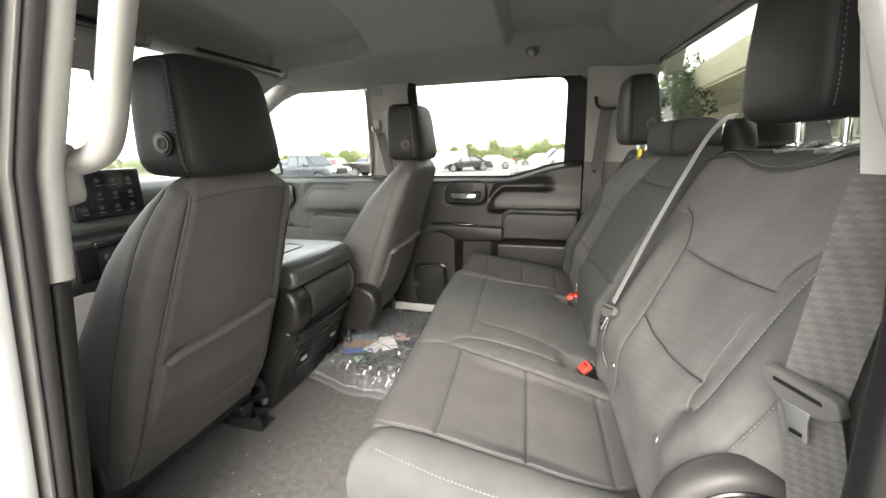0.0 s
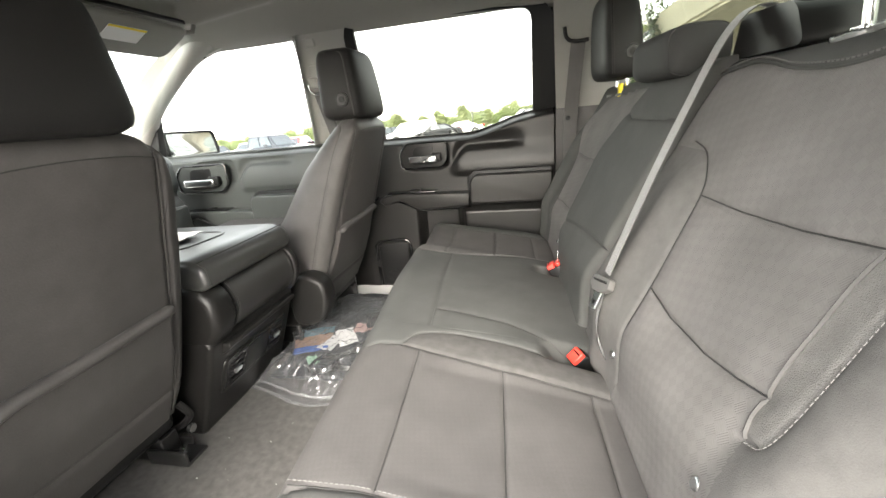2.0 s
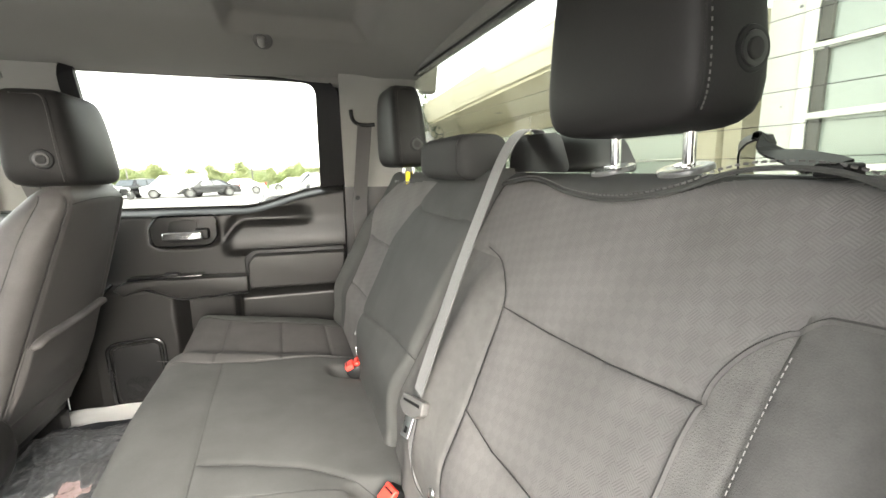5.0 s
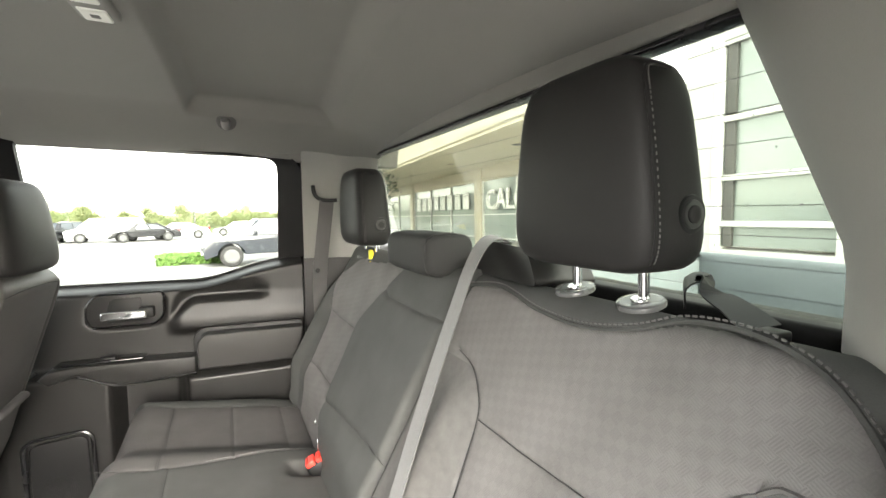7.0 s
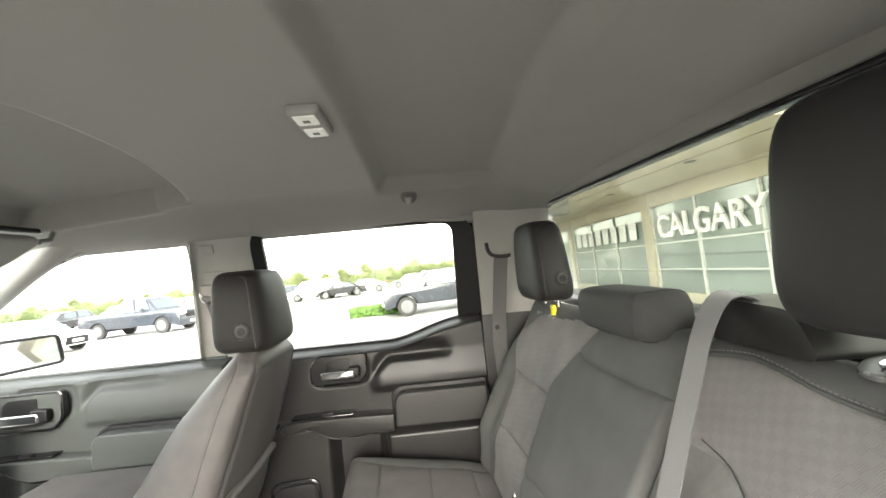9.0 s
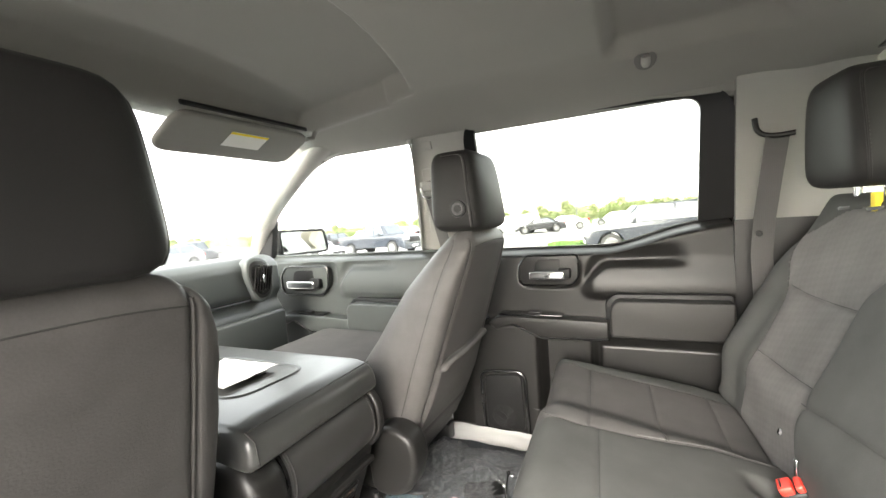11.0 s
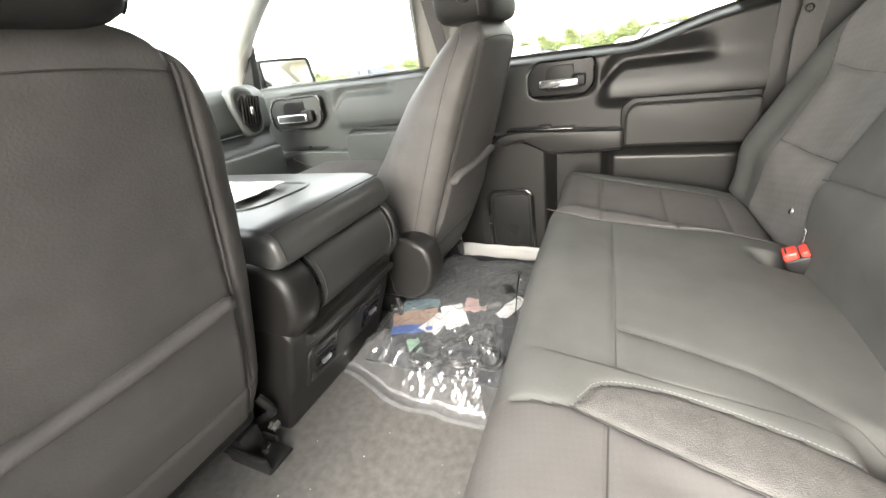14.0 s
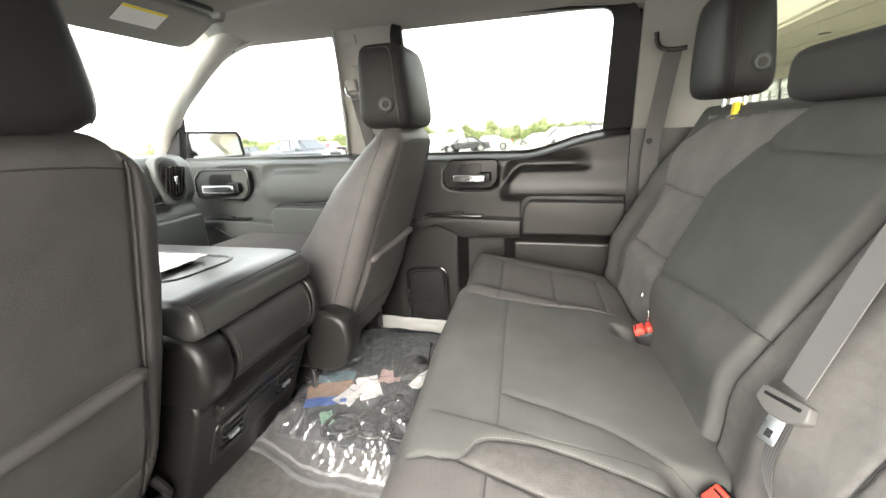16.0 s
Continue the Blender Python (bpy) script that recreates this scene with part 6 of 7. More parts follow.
def bag_z(u, v):
    x, y = bag_xy(u, v)
    rim = min(u, 1 - u, v * 1.4, 1 - v)
    fade = float(smooth01(0.02, 0.12, rim))
    z = 0.010 - 0.022 * float(smooth01(0.25, 0.55, y)) + 0.056 * float(smooth01(0.02, 0.2, rim)) + 0.010 * noise.noise((x * 9, y * 9, 1.3)) * fade
    fold = ridge(x, y, 0.35, 30, 3.1) + ridge(x, y, 1.1, 24, 7.7) + 0.8 * ridge(x, y, -0.5, 40, 1.9)
    fine = ridge(x, y, 0.8, 70, 5.5) + ridge(x, y, 2.3, 60, 9.2)
    return z + 0.0075 * fold * fade + 0.0022 * fine * fade + 0.004 * noise.noise((x * 20, y * 20, 4)) * fade


part("film", sheet(lambda u, v: (*bag_xy(u, v), bag_z(u, v)), 190, 330), FILM, bag, "clear crinkled plastic film", smooth=50)


def strip(v0, v1, lift, seed):
    def f(u, v):
        a = v0 + (v1 - v0) * v
        return (*bag_xy(u, a), bag_z(u, a) + lift + 0.004 * abs(noise.noise((u * 11, v * 0.6, seed))))
    return sheet(f, 90, 6)


part("zip_strip", strip(0.0, 0.014, 0.003, 2), FILMW, bag, "milky sealing strip of the bag", smooth=60)
part("zip_strip", strip(0.034, 0.042, 0.003, 5), FILMW, bag, "milky sealing strip of the bag", smooth=60)
part("end_fold", strip(0.88, 1.0, 0.006, 8), FILMW, bag, "milky folded end of the bag", smooth=60)
part("side_fold", sheet(lambda u, v: (bag_xy(0.015 + 0.05 * u, 0.02 + 0.9 * v)[0], bag_xy(0.0, 0.02 + 0.9 * v)[1], bag_z(0.03 + 0.04 * u, 0.03 + 0.9 * v) + 0.004), 5, 80), FILMW, bag, smooth=60)
part("floor_mat", slab(lambda u, v: (-0.29 + 0.36 * u, 0.05 + 0.57 * v, 0.016 + 0.010 * noise.noise((u * 5, v * 5, 2))), 30, 40, (0, 0, 0.008)), MATRUB, bag, "folded dark rubber floor mat")
part("floor_mat", slab(lambda u, v: (-0.20 + 0.24 * u + 0.05 * v, 0.09 + 0.40 * v, 0.030 + 0.008 * noise.noise((u * 5, v * 5, 7))), 24, 30, (0, 0, 0.007)), MATRUB, bag, "folded dark rubber floor mat")
for a, b, r in ((-0.055, 0.10, 0.052), (-0.125, 0.075, 0.045), (-0.03, 0.17, 0.04), (0.01, 0.10, 0.035)):
    for j in range(2):
        part("cable_loop", tube([(a + (r - 0.008 * j) * math.cos(q), b + r * 0.85 * math.sin(q) + 0.006 * j, 0.046 + 0.005 * j + 0.004 * math.sin(2 * q + a * 20)) for q in np.linspace(0, 6.2832, 30)], 0.0042, 8), SATIN, bag, "black coiled cable")
part("case", moved(rbox(-0.055, 0.055, -0.05, 0.05, 0.0, 0.024, 0.012, 4), pose(-0.045, 0.35, 0.036, 3, 0, 24)), BLACK, bag, "small black case in the bag")


def card(name, x, y, w, h, rz, z, m, label, tilt=0):
    g = moved(slab(lambda u, v: ((u - 0.5) * w, (v - 0.5) * h, 0.008 * noise.noise((u * 3, v * 3, x * 9))), 6, 6, (0, 0, 0.001)), pose(x, y, z, tilt, 0, rz))
    return part(name, g, m, bag, label)


card("blue_card", -0.205, 0.155, 0.115, 0.034, 22, 0.050, BLUE, "blue card in the bag")
card("brown_card", -0.225, 0.205, 0.12, 0.055, 26, 0.048, BROWN, "brown card in the bag", 8)
card("teal_card", -0.235, 0.262, 0.10, 0.05, 20, 0.05, mat("teal_card", (0.10, 0.2, 0.24), 0.6), "teal card in the bag")
card("note", -0.125, 0.235, 0.060, 0.075, 35, 0.048, PAPER, "small white note in the bag", 14)
card("note", -0.155, 0.185, 0.055, 0.075, -15, 0.054, PAPER, "small white note in the bag")
card("pink_slip", -0.085, 0.29, 0.06, 0.06, 10, 0.052, mat("pink_slip", (0.55, 0.36, 0.33), 0.7), "pale pink slip in the bag")
card("label_sheet", 0.012, 0.295, 0.035, 0.10, -20, 0.056, PAPER, "white printed sheet in the bag")
card("green_slip", -0.175, 0.10, 0.03, 0.05, 40, 0.046, mat("green_slip", (0.25, 0.42, 0.30), 0.7), "pale green slip in the bag")
tie = thing("cable_tie", (0.03, 0.275, 0.06), "thin black cable tie end standing out of the bag", "cable tie")
part("tail", tube(spline([(0.028, 0.270, 0.045), (0.030, 0.282, 0.09), (0.034, 0.292, 0.135), (0.038, 0.298, 0.16)], 5), 0.0016, 6), SATIN, tie)
part("head", rbox(0.0345, 0.0415, 0.2945, 0.3015, 0.157, 0.165, 0.002), SATIN, tie)
white_mat = thing("paper_mat", (-0.12, 0.70, 0.0), "white paper floor cover beneath the far door", "floor cover")
part("sheet", slab(lambda u, v: (-0.31 + 0.42 * u, 0.60 + 0.145 * v, 0.002 + 0.006 * v + 0.006 * noise.noise((u * 5, v * 4, 4))), 30, 14, (0, 0, 0.001)), PAPER, white_mat)
crumbs = []
rng = random.Random(4)
for k in range(40):
    a, b = rng.uniform(-0.28, 0.15), rng.uniform(-0.5, 0.02)
    s = rng.uniform(0.0003, 0.0008)
    crumbs.append(moved(rbox(-s, s, -s * 1.6, s * 1.6, 0, s * 0.8, 0), pose(a, b, 0.004, 0, 0, rng.uniform(0, 180))))
grit = tagged(part("crumbs", join(*crumbs), PAPER, None), "pale specks of grit on the carpet", "grit", "", "stuff")
grit.matrix_world = LEVEL


# ---- outdoors ----
GROUND = -0.75
ASPHALT = mat("lot_concrete", (0.30, 0.295, 0.285), 0.9, grain=40, bump=0.3, vary=0.15, patch=0.3)
GRASS = mat("grass", (0.09, 0.14, 0.04), 0.95, grain=20, bump=0.3, vary=0.3, patch=0.5)
STONE = mat("beige_panel", (0.55, 0.50, 0.40), 0.8, grain=60, bump=0.05, vary=0.06, patch=1.5)
SOFFIT = mat("beige_soffit", (0.58, 0.52, 0.40), 0.75, grain=40, bump=0.03, vary=0.05, patch=1.0)
SIDING = mat("white_siding", (0.56, 0.56, 0.54), 0.7, grain=50, bump=0.05, vary=0.05, patch=2)
FRAMEW = mat("white_frame", (0.68, 0.68, 0.66), 0.5, bump=0.0)
PANEB = mat("building_glass", (0.30, 0.34, 0.32), 0.08, bump=0.0, vary=0.12, patch=0.8, spec=1.0)
INSIDE = mat("showroom_inside", (0.35, 0.32, 0.26), 0.8, bump=0.0, vary=0.4, patch=2.0)
setting("ground", slab(lambda u, v: (-3000 + 6000 * u, -3000 + 6000 * v, GROUND), 2, 2, (0, 0, -0.3)), ASPHALT, "pale grey paving of the car lot", "ground", stand=FLAT)
setting("lawn", slab(lambda u, v: (-260 + 420 * u, 58 + 200 * v, GROUND + 0.06), 2, 2, (0, 0, -0.06)), GRASS, "grass strip beyond the lot", "lawn", stand=FLAT)

# the truck's own bed behind the rear window
bed = thing("truck_bed", (1.9, 0.03, -0.1), "white open pickup bed behind the cab", "truck bed")
BEDPAINT = mat("bed_grey_blue", (0.16, 0.185, 0.20), 0.45, grain=200, bump=0.05, vary=0.08)
part("side", rbox(1.10, 2.85, -0.92, -0.84, 0.0, 0.60, 0.02), BEDPAINT, bed, "grey-blue inner bed side")
part("side", rbox(1.10, 2.85, 0.90, 0.98, 0.0, 0.60, 0.02), BEDPAINT, bed, "grey-blue inner bed side")
part("tailgate", rbox(2.85, 2.92, -0.92, 0.98, 0.0, 0.63, 0.02), BEDPAINT, bed, "grey-blue tailgate")
part("bulkhead", rbox(1.06, 1.10, -0.92, 0.98, 0.0, 0.56, 0.01), BEDPAINT, bed)
part("rail_cap", rbox(1.10, 2.84, -0.93, -0.83, 0.60, 0.625, 0.01), BLACK, bed)
part("rail_cap", rbox(1.10, 2.84, 0.89, 0.99, 0.60, 0.625, 0.01), BLACK, bed)
part("bed_floor", rbox(1.10, 2.85, -0.84, 0.90, 0.0, 0.03, 0), BLACK, bed)

# dealership building with a deep canopy
hall = thing("showroom_building", (7.2, 13.0, GROUND), "showroom with beige canopy, tall glazing and white letters", "building", stand=FLAT)
part("roof_slab", rbox(4.3, 16.0, 4.4, 34.0, 2.42, 3.1, 0.03), STONE, hall, "beige fascia of the canopy roof")
part("soffit", rbox(4.36, 7.2, 4.46, 34.0, 2.36, 2.418, 0.0), SOFFIT, hall, "beige canopy underside")
part("back_wall", rbox(13.0, 13.3, 4.4, 34.0, GROUND, 2.4, 0), INSIDE, hall)
part("end_wall", rbox(7.05, 13.0, 4.4, 4.7, GROUND, 2.4, 0), STONE, hall)
part("head_band", rbox(6.98, 7.12, 4.7, 34.0, 1.93, 2.36, 0.01), STONE, hall)
part("plinth", rbox(6.98, 7.12, 4.7, 34.0, GROUND, GROUND + 0.25, 0.01), STONE, hall)
for y in (4.95, 11.35, 18.0, 24.5, 31.0):
    part("column", rbox(6.93, 7.16, y - 0.22, y + 0.22, GROUND, 2.36, 0.02), STONE, hall, "beige column")
for a, b in ((5.17, 11.13), (11.57, 17.78), (18.22, 24.28), (24.72, 30.78)):
    n = 3
    for k in range(n):
        y0, y1 = a + (b - a) * k / n, a + (b - a) * (k + 1) / n
        w = part("window", rbox(7.06, 7.07, y0 + 0.03, y1 - 0.03, GROUND + 0.25, 1.93, 0), PANEB, hall, "tall bright showroom pane")
        part("mullion", rbox(7.0, 7.09, y1 - 0.035, y1 + 0.035, GROUND + 0.25, 1.93, 0.005), FRAMEW, w)
        for z in (0.12, 0.85):
            part("transom", rbox(7.0, 7.09, y0 + 0.035, y1 - 0.035, z - 0.02, z + 0.02, 0.005), FRAMEW, w)
for x, y in ((5.6, 7.0), (5.6, 10.5), (5.6, 14.0), (5.6, 18.0)):
    part("downlight", disc((x, y, 2.36), (0, 0, -1), 0.11, 0.012, 0.004, 16), STEEL, hall, "round recessed downlight")


def lettering(text, at, size, material, parent, name="letters"):
    """Raised letters in the built-in font, facing the car lot."""
    cu = bpy.data.curves.new(name, "FONT")
    cu.body, cu.size, cu.extrude, cu.align_x = text, size, 0.03, "LEFT"
    cu.offset = 0.012
    ob = bpy.data.objects.new(name, cu)
    me = bpy.data.meshes.new_from_object(ob)
    bpy.data.objects.remove(ob)
    me.transform(Matrix.Translation(at) @ Matrix(((0, 0, -1, 0), (-1, 0, 0, 0), (0, 1, 0, 0), (0, 0, 0, 1))))
    me.materials.clear()
    me.materials.append(material)
    o = new(name, me)
    o.parent = parent
    o.matrix_parent_inverse = Matrix.Translation(-BASE[parent])
    return o


LETTER = mat("white_letter", (0.9, 0.9, 0.88), 0.5, bump=0.0)
lettering("CALGARY", (6.96, 10.8, 1.02), 0.86, LETTER, hall)
for k in range(8):
    part("sign_bar", rbox(6.93, 6.97, 17.2 - 0.68 * k - 0.44, 17.2 - 0.68 * k, 1.05, 1.62, 0.02), LETTER, hall, "white plain sign bar")

annex = thing("white_annex", (6.3, 0.0, GROUND), "white clad annex with tall white-framed windows", "building", stand=FLAT)
part("wall", rbox(6.0, 6.3, 2.95, 3.36, GROUND, 4.2, 0.01), SIDING, annex)
part("wall", rbox(6.0, 6.3, -9.0, -1.5, GROUND, 4.2, 0.01), SIDING, annex)
part("wall", rbox(6.0, 6.3, -1.5, 2.95, 3.0, 4.2, 0.01), SIDING, annex)
part("wall", rbox(6.0, 6.3, -1.5, 2.95, GROUND, 0.32, 0.01), SIDING, annex)
part("side_wall", rbox(6.3, 14.0, 3.06, 3.36, GROUND, 4.2, 0.01), SIDING, annex)
part("back", rbox(9.0, 9.2, -9.0, 3.0, GROUND, 4.2, 0), INSIDE, annex)
part("roof", rbox(5.9, 14.0, -9.0, 3.46, 4.2, 4.35, 0.02), SIDING, annex)
for y0, y1 in ((1.62, 2.85), (0.3, 1.5), (-1.1, 0.2)):
    for z0, z1 in ((0.36, 0.62), (0.70, 1.22), (1.30, 1.98), (2.08, 2.95)):
        w = part("window", rbox(6.10, 6.11, y0, y1, z0, z1, 0), PANEB, annex, "greenish reflecting pane")
        part("frame_top", rbox(6.02, 6.13, y0, y1, z1, z1 + 0.075, 0.008), FRAMEW, w)
        part("jamb", rbox(6.05, 6.13, y1 - 0.14, y1 - 0.02, z0, z1, 0.004), GREYPL, w)
    part("post", rbox(5.98, 6.13, y1, y1 + 0.10, 0.30, 3.0, 0.008), FRAMEW, annex)


# ---- parked cars ----
TYRE = mat("tyre", (0.02, 0.02, 0.02), 0.8, grain=100, bump=0.2)
RIM = mat("alloy_rim", (0.10, 0.102, 0.105), 0.45, 0.2, bump=0.0)
CARGLASS = mat("car_glass", (0.05, 0.06, 0.07), 0.06, bump=0.0, spec=0.8)
HEADL = mat("headlight", (0.75, 0.78, 0.8), 0.15, bump=0.0)
TAILL = mat("tail_light", (0.45, 0.02, 0.02), 0.2, bump=0.0)
PLATE = mat("plate_bar", (0.6, 0.6, 0.6), 0.5, bump=0.0)


def paint(name, rgb):
    return mat(name, rgb, 0.25, bump=0.0, vary=0.03, coat=0.6)


PAINTS = {"white": WHITE, "black": paint("black_paint", (0.015, 0.016, 0.018)), "navy": paint("navy_paint", (0.022, 0.026, 0.034)), "grey": paint("grey_paint", (0.13, 0.135, 0.14)), "red": paint("red_paint", (0.42, 0.03, 0.025)), "silver": paint("silver_paint", (0.45, 0.46, 0.47))}
SHAPES = {
    "sedan": (4.7, 1.82, 1.45, [(0, 0.55), (0.03, 0.72), (0.26, 0.92), (0.95, 0.95), (1.0, 0.62)], [(0.24, 0.92), (0.38, 1.42), (0.66, 1.45), (0.86, 0.97)]),
    "suv": (4.7, 1.9, 1.68, [(0, 0.62), (0.03, 0.92), (0.26, 1.06), (0.97, 1.10), (1.0, 0.70)], [(0.25, 1.05), (0.37, 1.62), (0.85, 1.68), (0.97, 1.12)]),
    "pickup": (5.8, 2.02, 1.9, [(0, 0.72), (0.02, 1.08), (0.24, 1.20), (0.98, 1.22), (1.0, 0.80)], [(0.23, 1.18), (0.33, 1.84), (0.58, 1.90), (0.63, 1.24)]),
    "van": (5.2, 1.95, 1.95, [(0, 0.70), (0.03, 0.98), (0.18, 1.12), (0.99, 1.16), (1.0, 0.72)], [(0.14, 1.10), (0.30, 1.88), (0.93, 1.95), (0.995, 1.18)]),
}


def car(kind, colour, label):
    """A parked car with its nose towards -x, built round its own middle."""
    length, width, height, belt, cabin = SHAPES[kind]
    c = thing("parked_car", (0, 0, 0), label, "car", "parked cars", stand=FLAT)
    m = PAINTS[colour]
    xs = lambda f: (f - 0.5) * length
    wheels = (0.18, 0.80)
    rw = 0.36 if kind != "pickup" else 0.40
    low = [(1.0, 0.30), (wheels[1] + rw * 1.15 / length, 0.28)]
    for w in reversed(wheels):
        low += [(w + rw * 1.15 * math.cos(a) / length, rw + rw * 1.15 * math.sin(a)) for a in np.linspace(0.1, math.pi - 0.1, 9)]
    low += [(0.01, 0.28)]
    out = [(xs(a), b) for a, b in belt] + [(xs(a), b) for a, b in low]
    part("body", prism(out, "y", -width / 2, width / 2, 0.06, 3), m, c, smooth=50)
    base, top = [(xs(a), b) for a, b in cabin], 0.80
    rings = []
    for f, k in ((-1, top), (-0.92, 0.99), (0.92, 0.99), (1, top)):
        rings.append([(x, f * width / 2 * (0.93 if z < cabin[0][1] + 0.1 else 0.76), cabin[0][1] + (z - cabin[0][1]) * k if abs(f) == 1 else z) for x, z in base])
    part("cabin", loft(rings), m, c, smooth=30)
    for s in (-1, 1):
        mid = (base[1][0] + base[2][0]) / 2
        for q0, q1 in ((0.06, 0.48), (0.53, 0.95)):
            b0, b1 = base[0][0] + (base[3][0] - base[0][0]) * (0.10 + 0.8 * q0), base[0][0] + (base[3][0] - base[0][0]) * (0.10 + 0.8 * q1)
            t0, t1 = base[1][0] + (base[2][0] - base[1][0]) * q0, base[1][0] + (base[2][0] - base[1][0]) * q1
            z0, z1 = cabin[0][1] + 0.05, height - 0.10
            y0, y1 = s * width / 2 * 0.935, s * width / 2 * 0.80
            part("side_window", ([(b0, y0, z0), (b1, y0, z0), (t1, y1, z1), (t0, y1, z1), (b0, y0 - s * 0.02, z0), (b1, y0 - s * 0.02, z0), (t1, y1 - s * 0.02, z1), (t0, y1 - s * 0.02, z1)], [(0, 1, 2, 3), (7, 6, 5, 4), (0, 4, 5, 1), (1, 5, 6, 2), (2, 6, 7, 3), (3, 7, 4, 0)]), CARGLASS, c)
    for (xa, za), (xb, zb), nm in ((base[0], base[1], "windscreen"), (base[3], base[2], "rear_screen")):
        d = -0.02 if nm == "windscreen" else 0.02
        p = [(xa + (xb - xa) * 0.12 + d, -0.40 * width, za + (zb - za) * 0.12), (xa + (xb - xa) * 0.12 + d, 0.40 * width, za + (zb - za) * 0.12), (xa + (xb - xa) * 0.9 + d, 0.345 * width, za + (zb - za) * 0.9), (xa + (xb - xa) * 0.9 + d, -0.345 * width, za + (zb - za) * 0.9)]
        part(nm, (p + [(q[0] - d, q[1], q[2]) for q in p], [(0, 1, 2, 3), (7, 6, 5, 4), (0, 4, 5, 1), (1, 5, 6, 2), (2, 6, 7, 3), (3, 7, 4, 0)]), CARGLASS, c)
    for w in wheels:
        for s in (-1, 1):
            o = part("wheel", disc((xs(w), s * (width / 2 - 0.20), rw), (0, s, 0), rw, 0.20, 0.03, 28, 0.02), TYRE, c, "black tyre")
            part("rim", disc((xs(w), s * (width / 2 - 0.002), rw), (0, s, 0), rw * 0.66, 0.012, 0.01, 20, 0.01), RIM, o, "alloy rim")
    fz = belt[1][1] - 0.14
    for s in (-1, 1):
        part("headlight", rbox(xs(0) - 0.012, xs(0.05), s * width * 0.36 - 0.2, s * width * 0.36 + 0.2, fz - 0.09, fz + 0.07, 0.02), HEADL, c)
        part("tail_light", rbox(xs(0.97), xs(1.0) + 0.012, s * width * 0.43 - 0.08, s * width * 0.43 + 0.08, 0.80, 1.02, 0.02), TAILL, c)
        part("door_mirror", rbox(xs(0.33), xs(0.355), s * (width / 2 + 0.09) - 0.09, s * (width / 2 + 0.09) + 0.09, belt[2][1] + 0.02, belt[2][1] + 0.18, 0.03), m, c)
    part("grille", rbox(xs(0) - 0.02, xs(0.03), -width * 0.27, width * 0.27, fz - 0.26, fz + 0.05, 0.03), BLACK, c, "dark radiator grille")
    part("plate", rbox(xs(0) - 0.03, xs(0.02), -0.24, 0.24, 0.40, 0.52, 0.005), PLATE, c, "plain pale plate")
    return c


MODELS = {}
PARK = [("suv", "navy", 0.75, 15.8, 8), ("pickup", "navy", -15.2, 22.0, 172), ("sedan", "white", -16.5, 16.8, 175), ("suv", "red", -18.5, 30.5, 100), ("pickup", "black", -15.0, 32.5, 178),
        ("suv", "white", -22.0, 30.0, 95), ("van", "white", -11.2, 40.5, 12), ("suv", "black", -14.6, 41.0, 70), ("sedan", "grey", -17.6, 41.5, 75), ("suv", "navy", -20.6, 42.0, 80),
        ("sedan", "white", -6.6, 42.5, 8), ("sedan", "black", -8.4, 39.0, 20), ("sedan", "silver", -2.0, 47.0, 5), ("suv", "grey", 3.5, 48.0, 0), ("pickup", "white", -26.5, 40.0, 80),
        ("suv", "black", -30.0, 34.0, 85), ("sedan", "silver", -33.5, 30.0, 85), ("pickup", "navy", -33.0, 21.0, 90), ("suv", "grey", -30.0, 17.0, 92), ("sedan", "black", -27.0, 11.0, 95)]
WORDS = {"suv": "sport utility vehicle", "sedan": "saloon car", "pickup": "crew-cab pickup truck", "van": "passenger van"}
for kind, colour, x, y, turn in PARK:
    spot = pose(x, y, GROUND, 0, 0, turn)
    key = (kind, colour)
    if key not in MODELS:
        MODELS[key] = car(kind, colour, f"{colour} {WORDS[kind]} parked on the pale lot")
        MODELS[key].matrix_world = spot
    else:
        copy_thing(MODELS[key], spot)

# ---- trees, hedge, lamp posts ----
BARK = mat("bark", (0.10, 0.08, 0.06), 0.9, grain=60, bump=0.5)


def leafy(name, rgb, patch):
    """Leaves that let some light through."""
    m = mat(name, rgb, 0.7, bump=0.0, vary=0.35, patch=patch)
    n, l = m.node_tree.nodes, m.node_tree.links
    tl, mx = n.new("ShaderNodeBsdfTranslucent"), n.new("ShaderNodeMixShader")
    tl.inputs["Color"].default_value = (*[c * 1.3 for c in rgb], 1)
    mx.inputs[0].default_value = 0.45
    l.new(n["Principled BSDF"].outputs[0], mx.inputs[1])
    l.new(tl.outputs[0], mx.inputs[2])
    l.new(mx.outputs[0], n["Material Output"].inputs["Surface"])
    return m


# haze of distance is mixed into the pale leaf colours; leaf_dark has none
LEAFS = [leafy("leaf_haze_a", (0.27, 0.30, 0.16), 1.5), leafy("leaf_haze_b", (0.23, 0.27, 0.13), 1.5), leafy("leaf_dark", (0.05, 0.075, 0.035), 4), leafy("leaf_haze_far", (0.25, 0.28, 0.17), 0.6)]


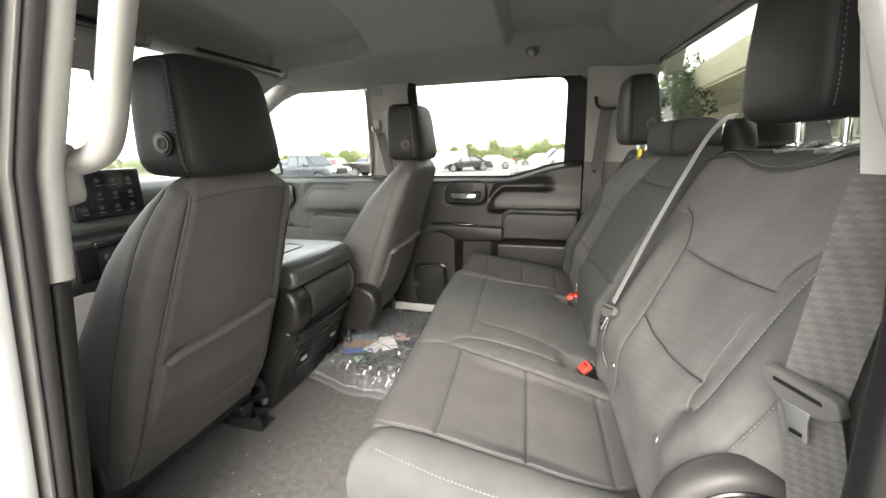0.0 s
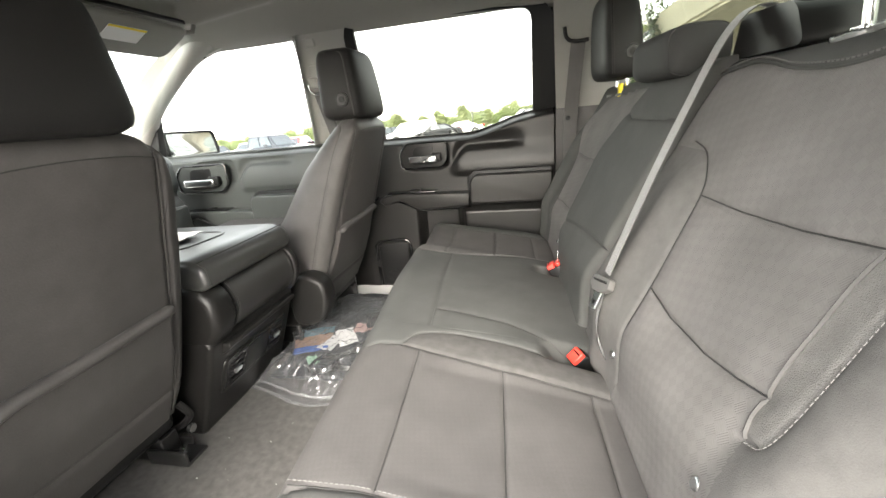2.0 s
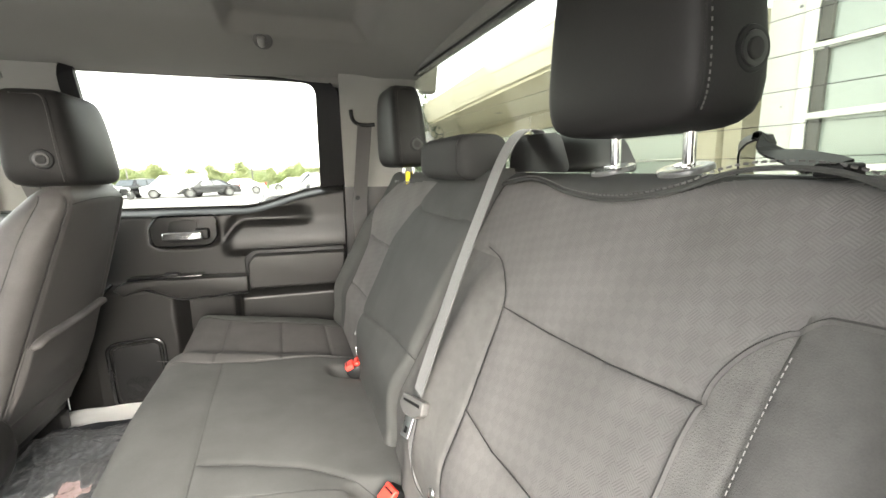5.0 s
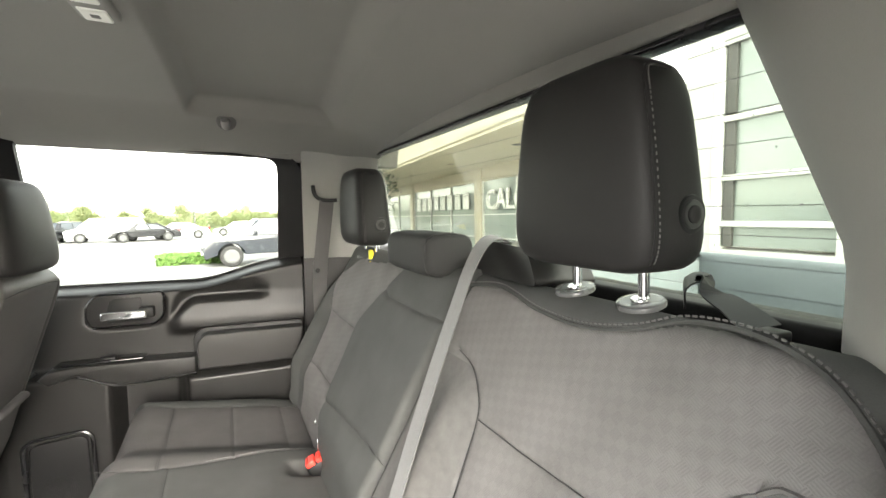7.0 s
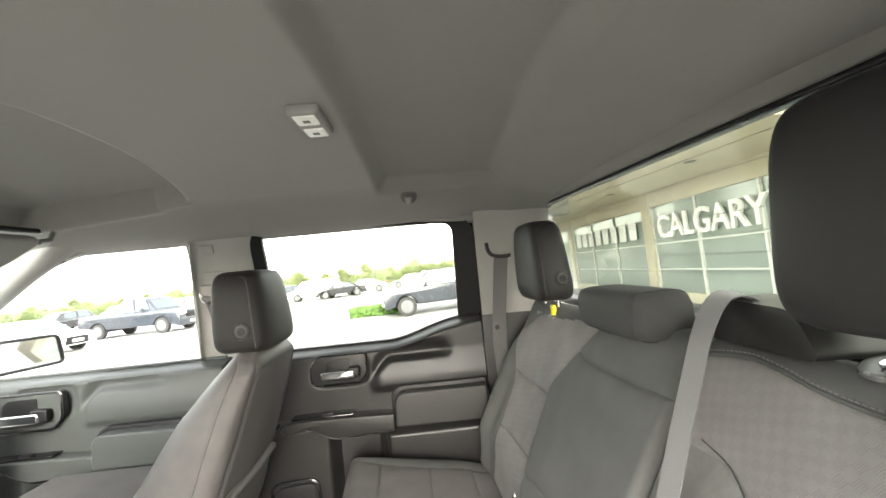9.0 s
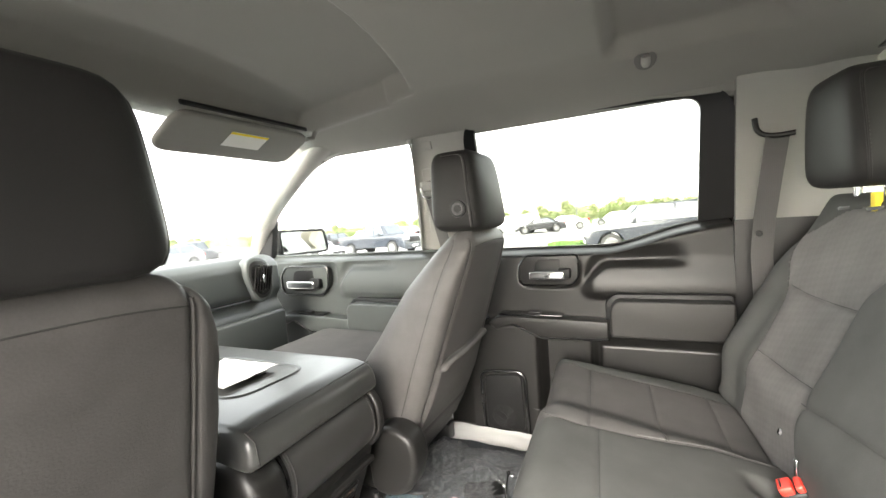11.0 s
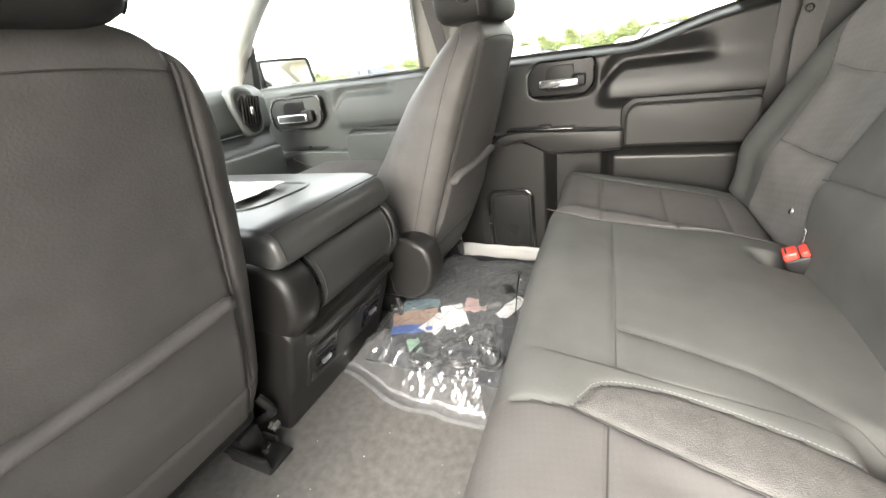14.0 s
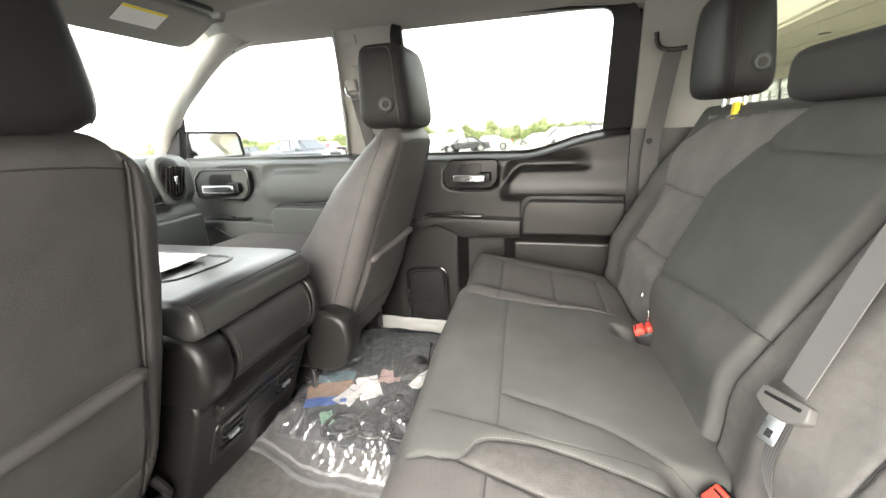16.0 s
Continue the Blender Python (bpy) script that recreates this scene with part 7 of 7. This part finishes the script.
def tree(name, height, spread, leaves, leaf, material, seed, label, low=0.25):
    rng = random.Random(seed)
    t = thing(name, (0, 0, 0), label, "tree", "trees", stand=FLAT)
    part("trunk", tube([(0, 0, 0), (0.02 * height, 0, height * 0.35), (0.0, 0.02 * height, height * 0.85)], [0.022 * height, 0.016 * height, 0.005 * height], 8), BARK, t)
    tips = []
    for k in range(9):
        a, h = rng.uniform(0, 6.28), rng.uniform(low, 0.8) * height
        r = spread * rng.uniform(0.5, 0.95) * (1 - 0.5 * (h / height - low))
        tip = Vector((r * math.cos(a), r * math.sin(a), h + 0.18 * height))
        part("limb", tube([(0, 0, h * 0.9), tuple(tip * 0.5 + Vector((0, 0, h * 0.5))), tuple(tip)], [0.009 * height, 0.006 * height, 0.003 * height], 5), BARK, t)
        tips.append(tip)
    tips.append(Vector((0, 0, height * 0.92)))
    vs, fs = [], []
    for k in range(leaves):
        c = rng.choice(tips) + Vector((rng.gauss(0, 1), rng.gauss(0, 1), rng.gauss(0, 0.9))) * spread * 0.38
        u = Vector((rng.gauss(0, 1), rng.gauss(0, 1), rng.gauss(0, 1))).normalized()
        v = u.orthogonal().normalized()
        s = leaf * rng.uniform(0.6, 1.3)
        o = len(vs)
        vs += [c - u * s, c + v * s * 0.45 + u * s * 0.1, c + u * s, c - v * s * 0.45 + u * s * 0.1]
        fs += [(o, o + 1, o + 2), (o, o + 2, o + 3)]
    part("crown", (vs, fs), material, t, smooth=0)
    return t


kinds = [tree("tree", h, w, 1500, 0.34, LEAFS[k % 2], 20 + k, lab, 0.12) for k, (h, w, lab) in enumerate(((6.0, 1.5, "young light-green leafy tree at the edge of the lot"), (4.8, 1.9, "rounded light-green leafy tree at the edge of the lot"), (5.4, 1.3, "slim yellow-green leafy tree at the edge of the lot"), (4.0, 2.1, "low broad green tree at the edge of the lot")))]
rng = random.Random(11)
first, x = set(), -150.0
while x < 30:
    k = rng.randrange(4)
    s = rng.uniform(0.40, 0.70)
    m = pose(x, 78 + rng.uniform(-5, 9), GROUND + 0.05, 0, 0, rng.uniform(0, 360)) @ Matrix.Scale(s, 4)
    if k in first:
        o = copy_thing(kinds[k], m)
        o.scale = (s, s, s)
    else:
        kinds[k].matrix_world = m
        first.add(k)
    x += rng.uniform(0.9, 2.4)
rng = random.Random(31)
vs, fs = [], []
for k in range(26000):
    x = rng.uniform(-185, 45)
    top = 2.6 + 1.5 * noise.noise((x * 0.11, 3.0, 0)) + 1.0 * noise.noise((x * 0.45, 8.0, 0))
    c = Vector((x, 92 + rng.uniform(0, 9), GROUND + 0.1 + max(0.6, top) * rng.random() ** 0.75))
    u = Vector((rng.gauss(0, 1), rng.gauss(0, 1), rng.gauss(0, 1))).normalized() * rng.uniform(0.25, 0.55)
    v = u.orthogonal().normalized() * 0.22
    o = len(vs)
    vs += [c - u, c + v, c + u, c - v]
    fs += [(o, o + 1, o + 2, o + 3)]
tagged(part("far_woods", (vs, fs), LEAFS[3], None, smooth=0), "pale green line of far woods beyond the lot", "woods", "", "stuff")
corner = tree("tree", 3.9, 0.85, 2600, 0.10, LEAFS[2], 77, "dense dark green tree beside the showroom", 0.25)
corner.matrix_world = pose(3.82, 14.2, GROUND)
rng = random.Random(5)
vs, fs = [], []
for k in range(2500):
    c = Vector((rng.uniform(-3.1, -0.9), rng.uniform(16.2, 17.6), GROUND + rng.uniform(0.02, 0.38)))
    u = Vector((rng.gauss(0, 1), rng.gauss(0, 1), rng.gauss(0, 1))).normalized()
    v = u.orthogonal().normalized()
    o = len(vs)
    vs += [c - u * 0.09, c + v * 0.04, c + u * 0.09, c - v * 0.04]
    fs += [(o, o + 1, o + 2), (o, o + 2, o + 3)]
tagged(part("hedge", (vs, fs), mat("hedge_leaf", (0.10, 0.19, 0.04), 0.7, bump=0.0, vary=0.3, patch=4), None, smooth=0), "low clipped green hedge in a lot island", "hedge", "", "stuff")
for x, y in ((-22, 60), (-8, 62), (9, 60), (-38, 58)):
    post = thing("lamp_post", (x, y, GROUND), "tall slim grey lamp post on the lot", "lamp post", "lamp posts", stand=FLAT)
    part("pole", tube([(x, y, GROUND), (x, y, 6.5)], [0.09, 0.06], 10), GREYPL, post)
    part("head", rbox(x - 0.35, x + 0.35, y - 0.15, y + 0.15, 6.5, 6.62, 0.03), GREYPL, post)
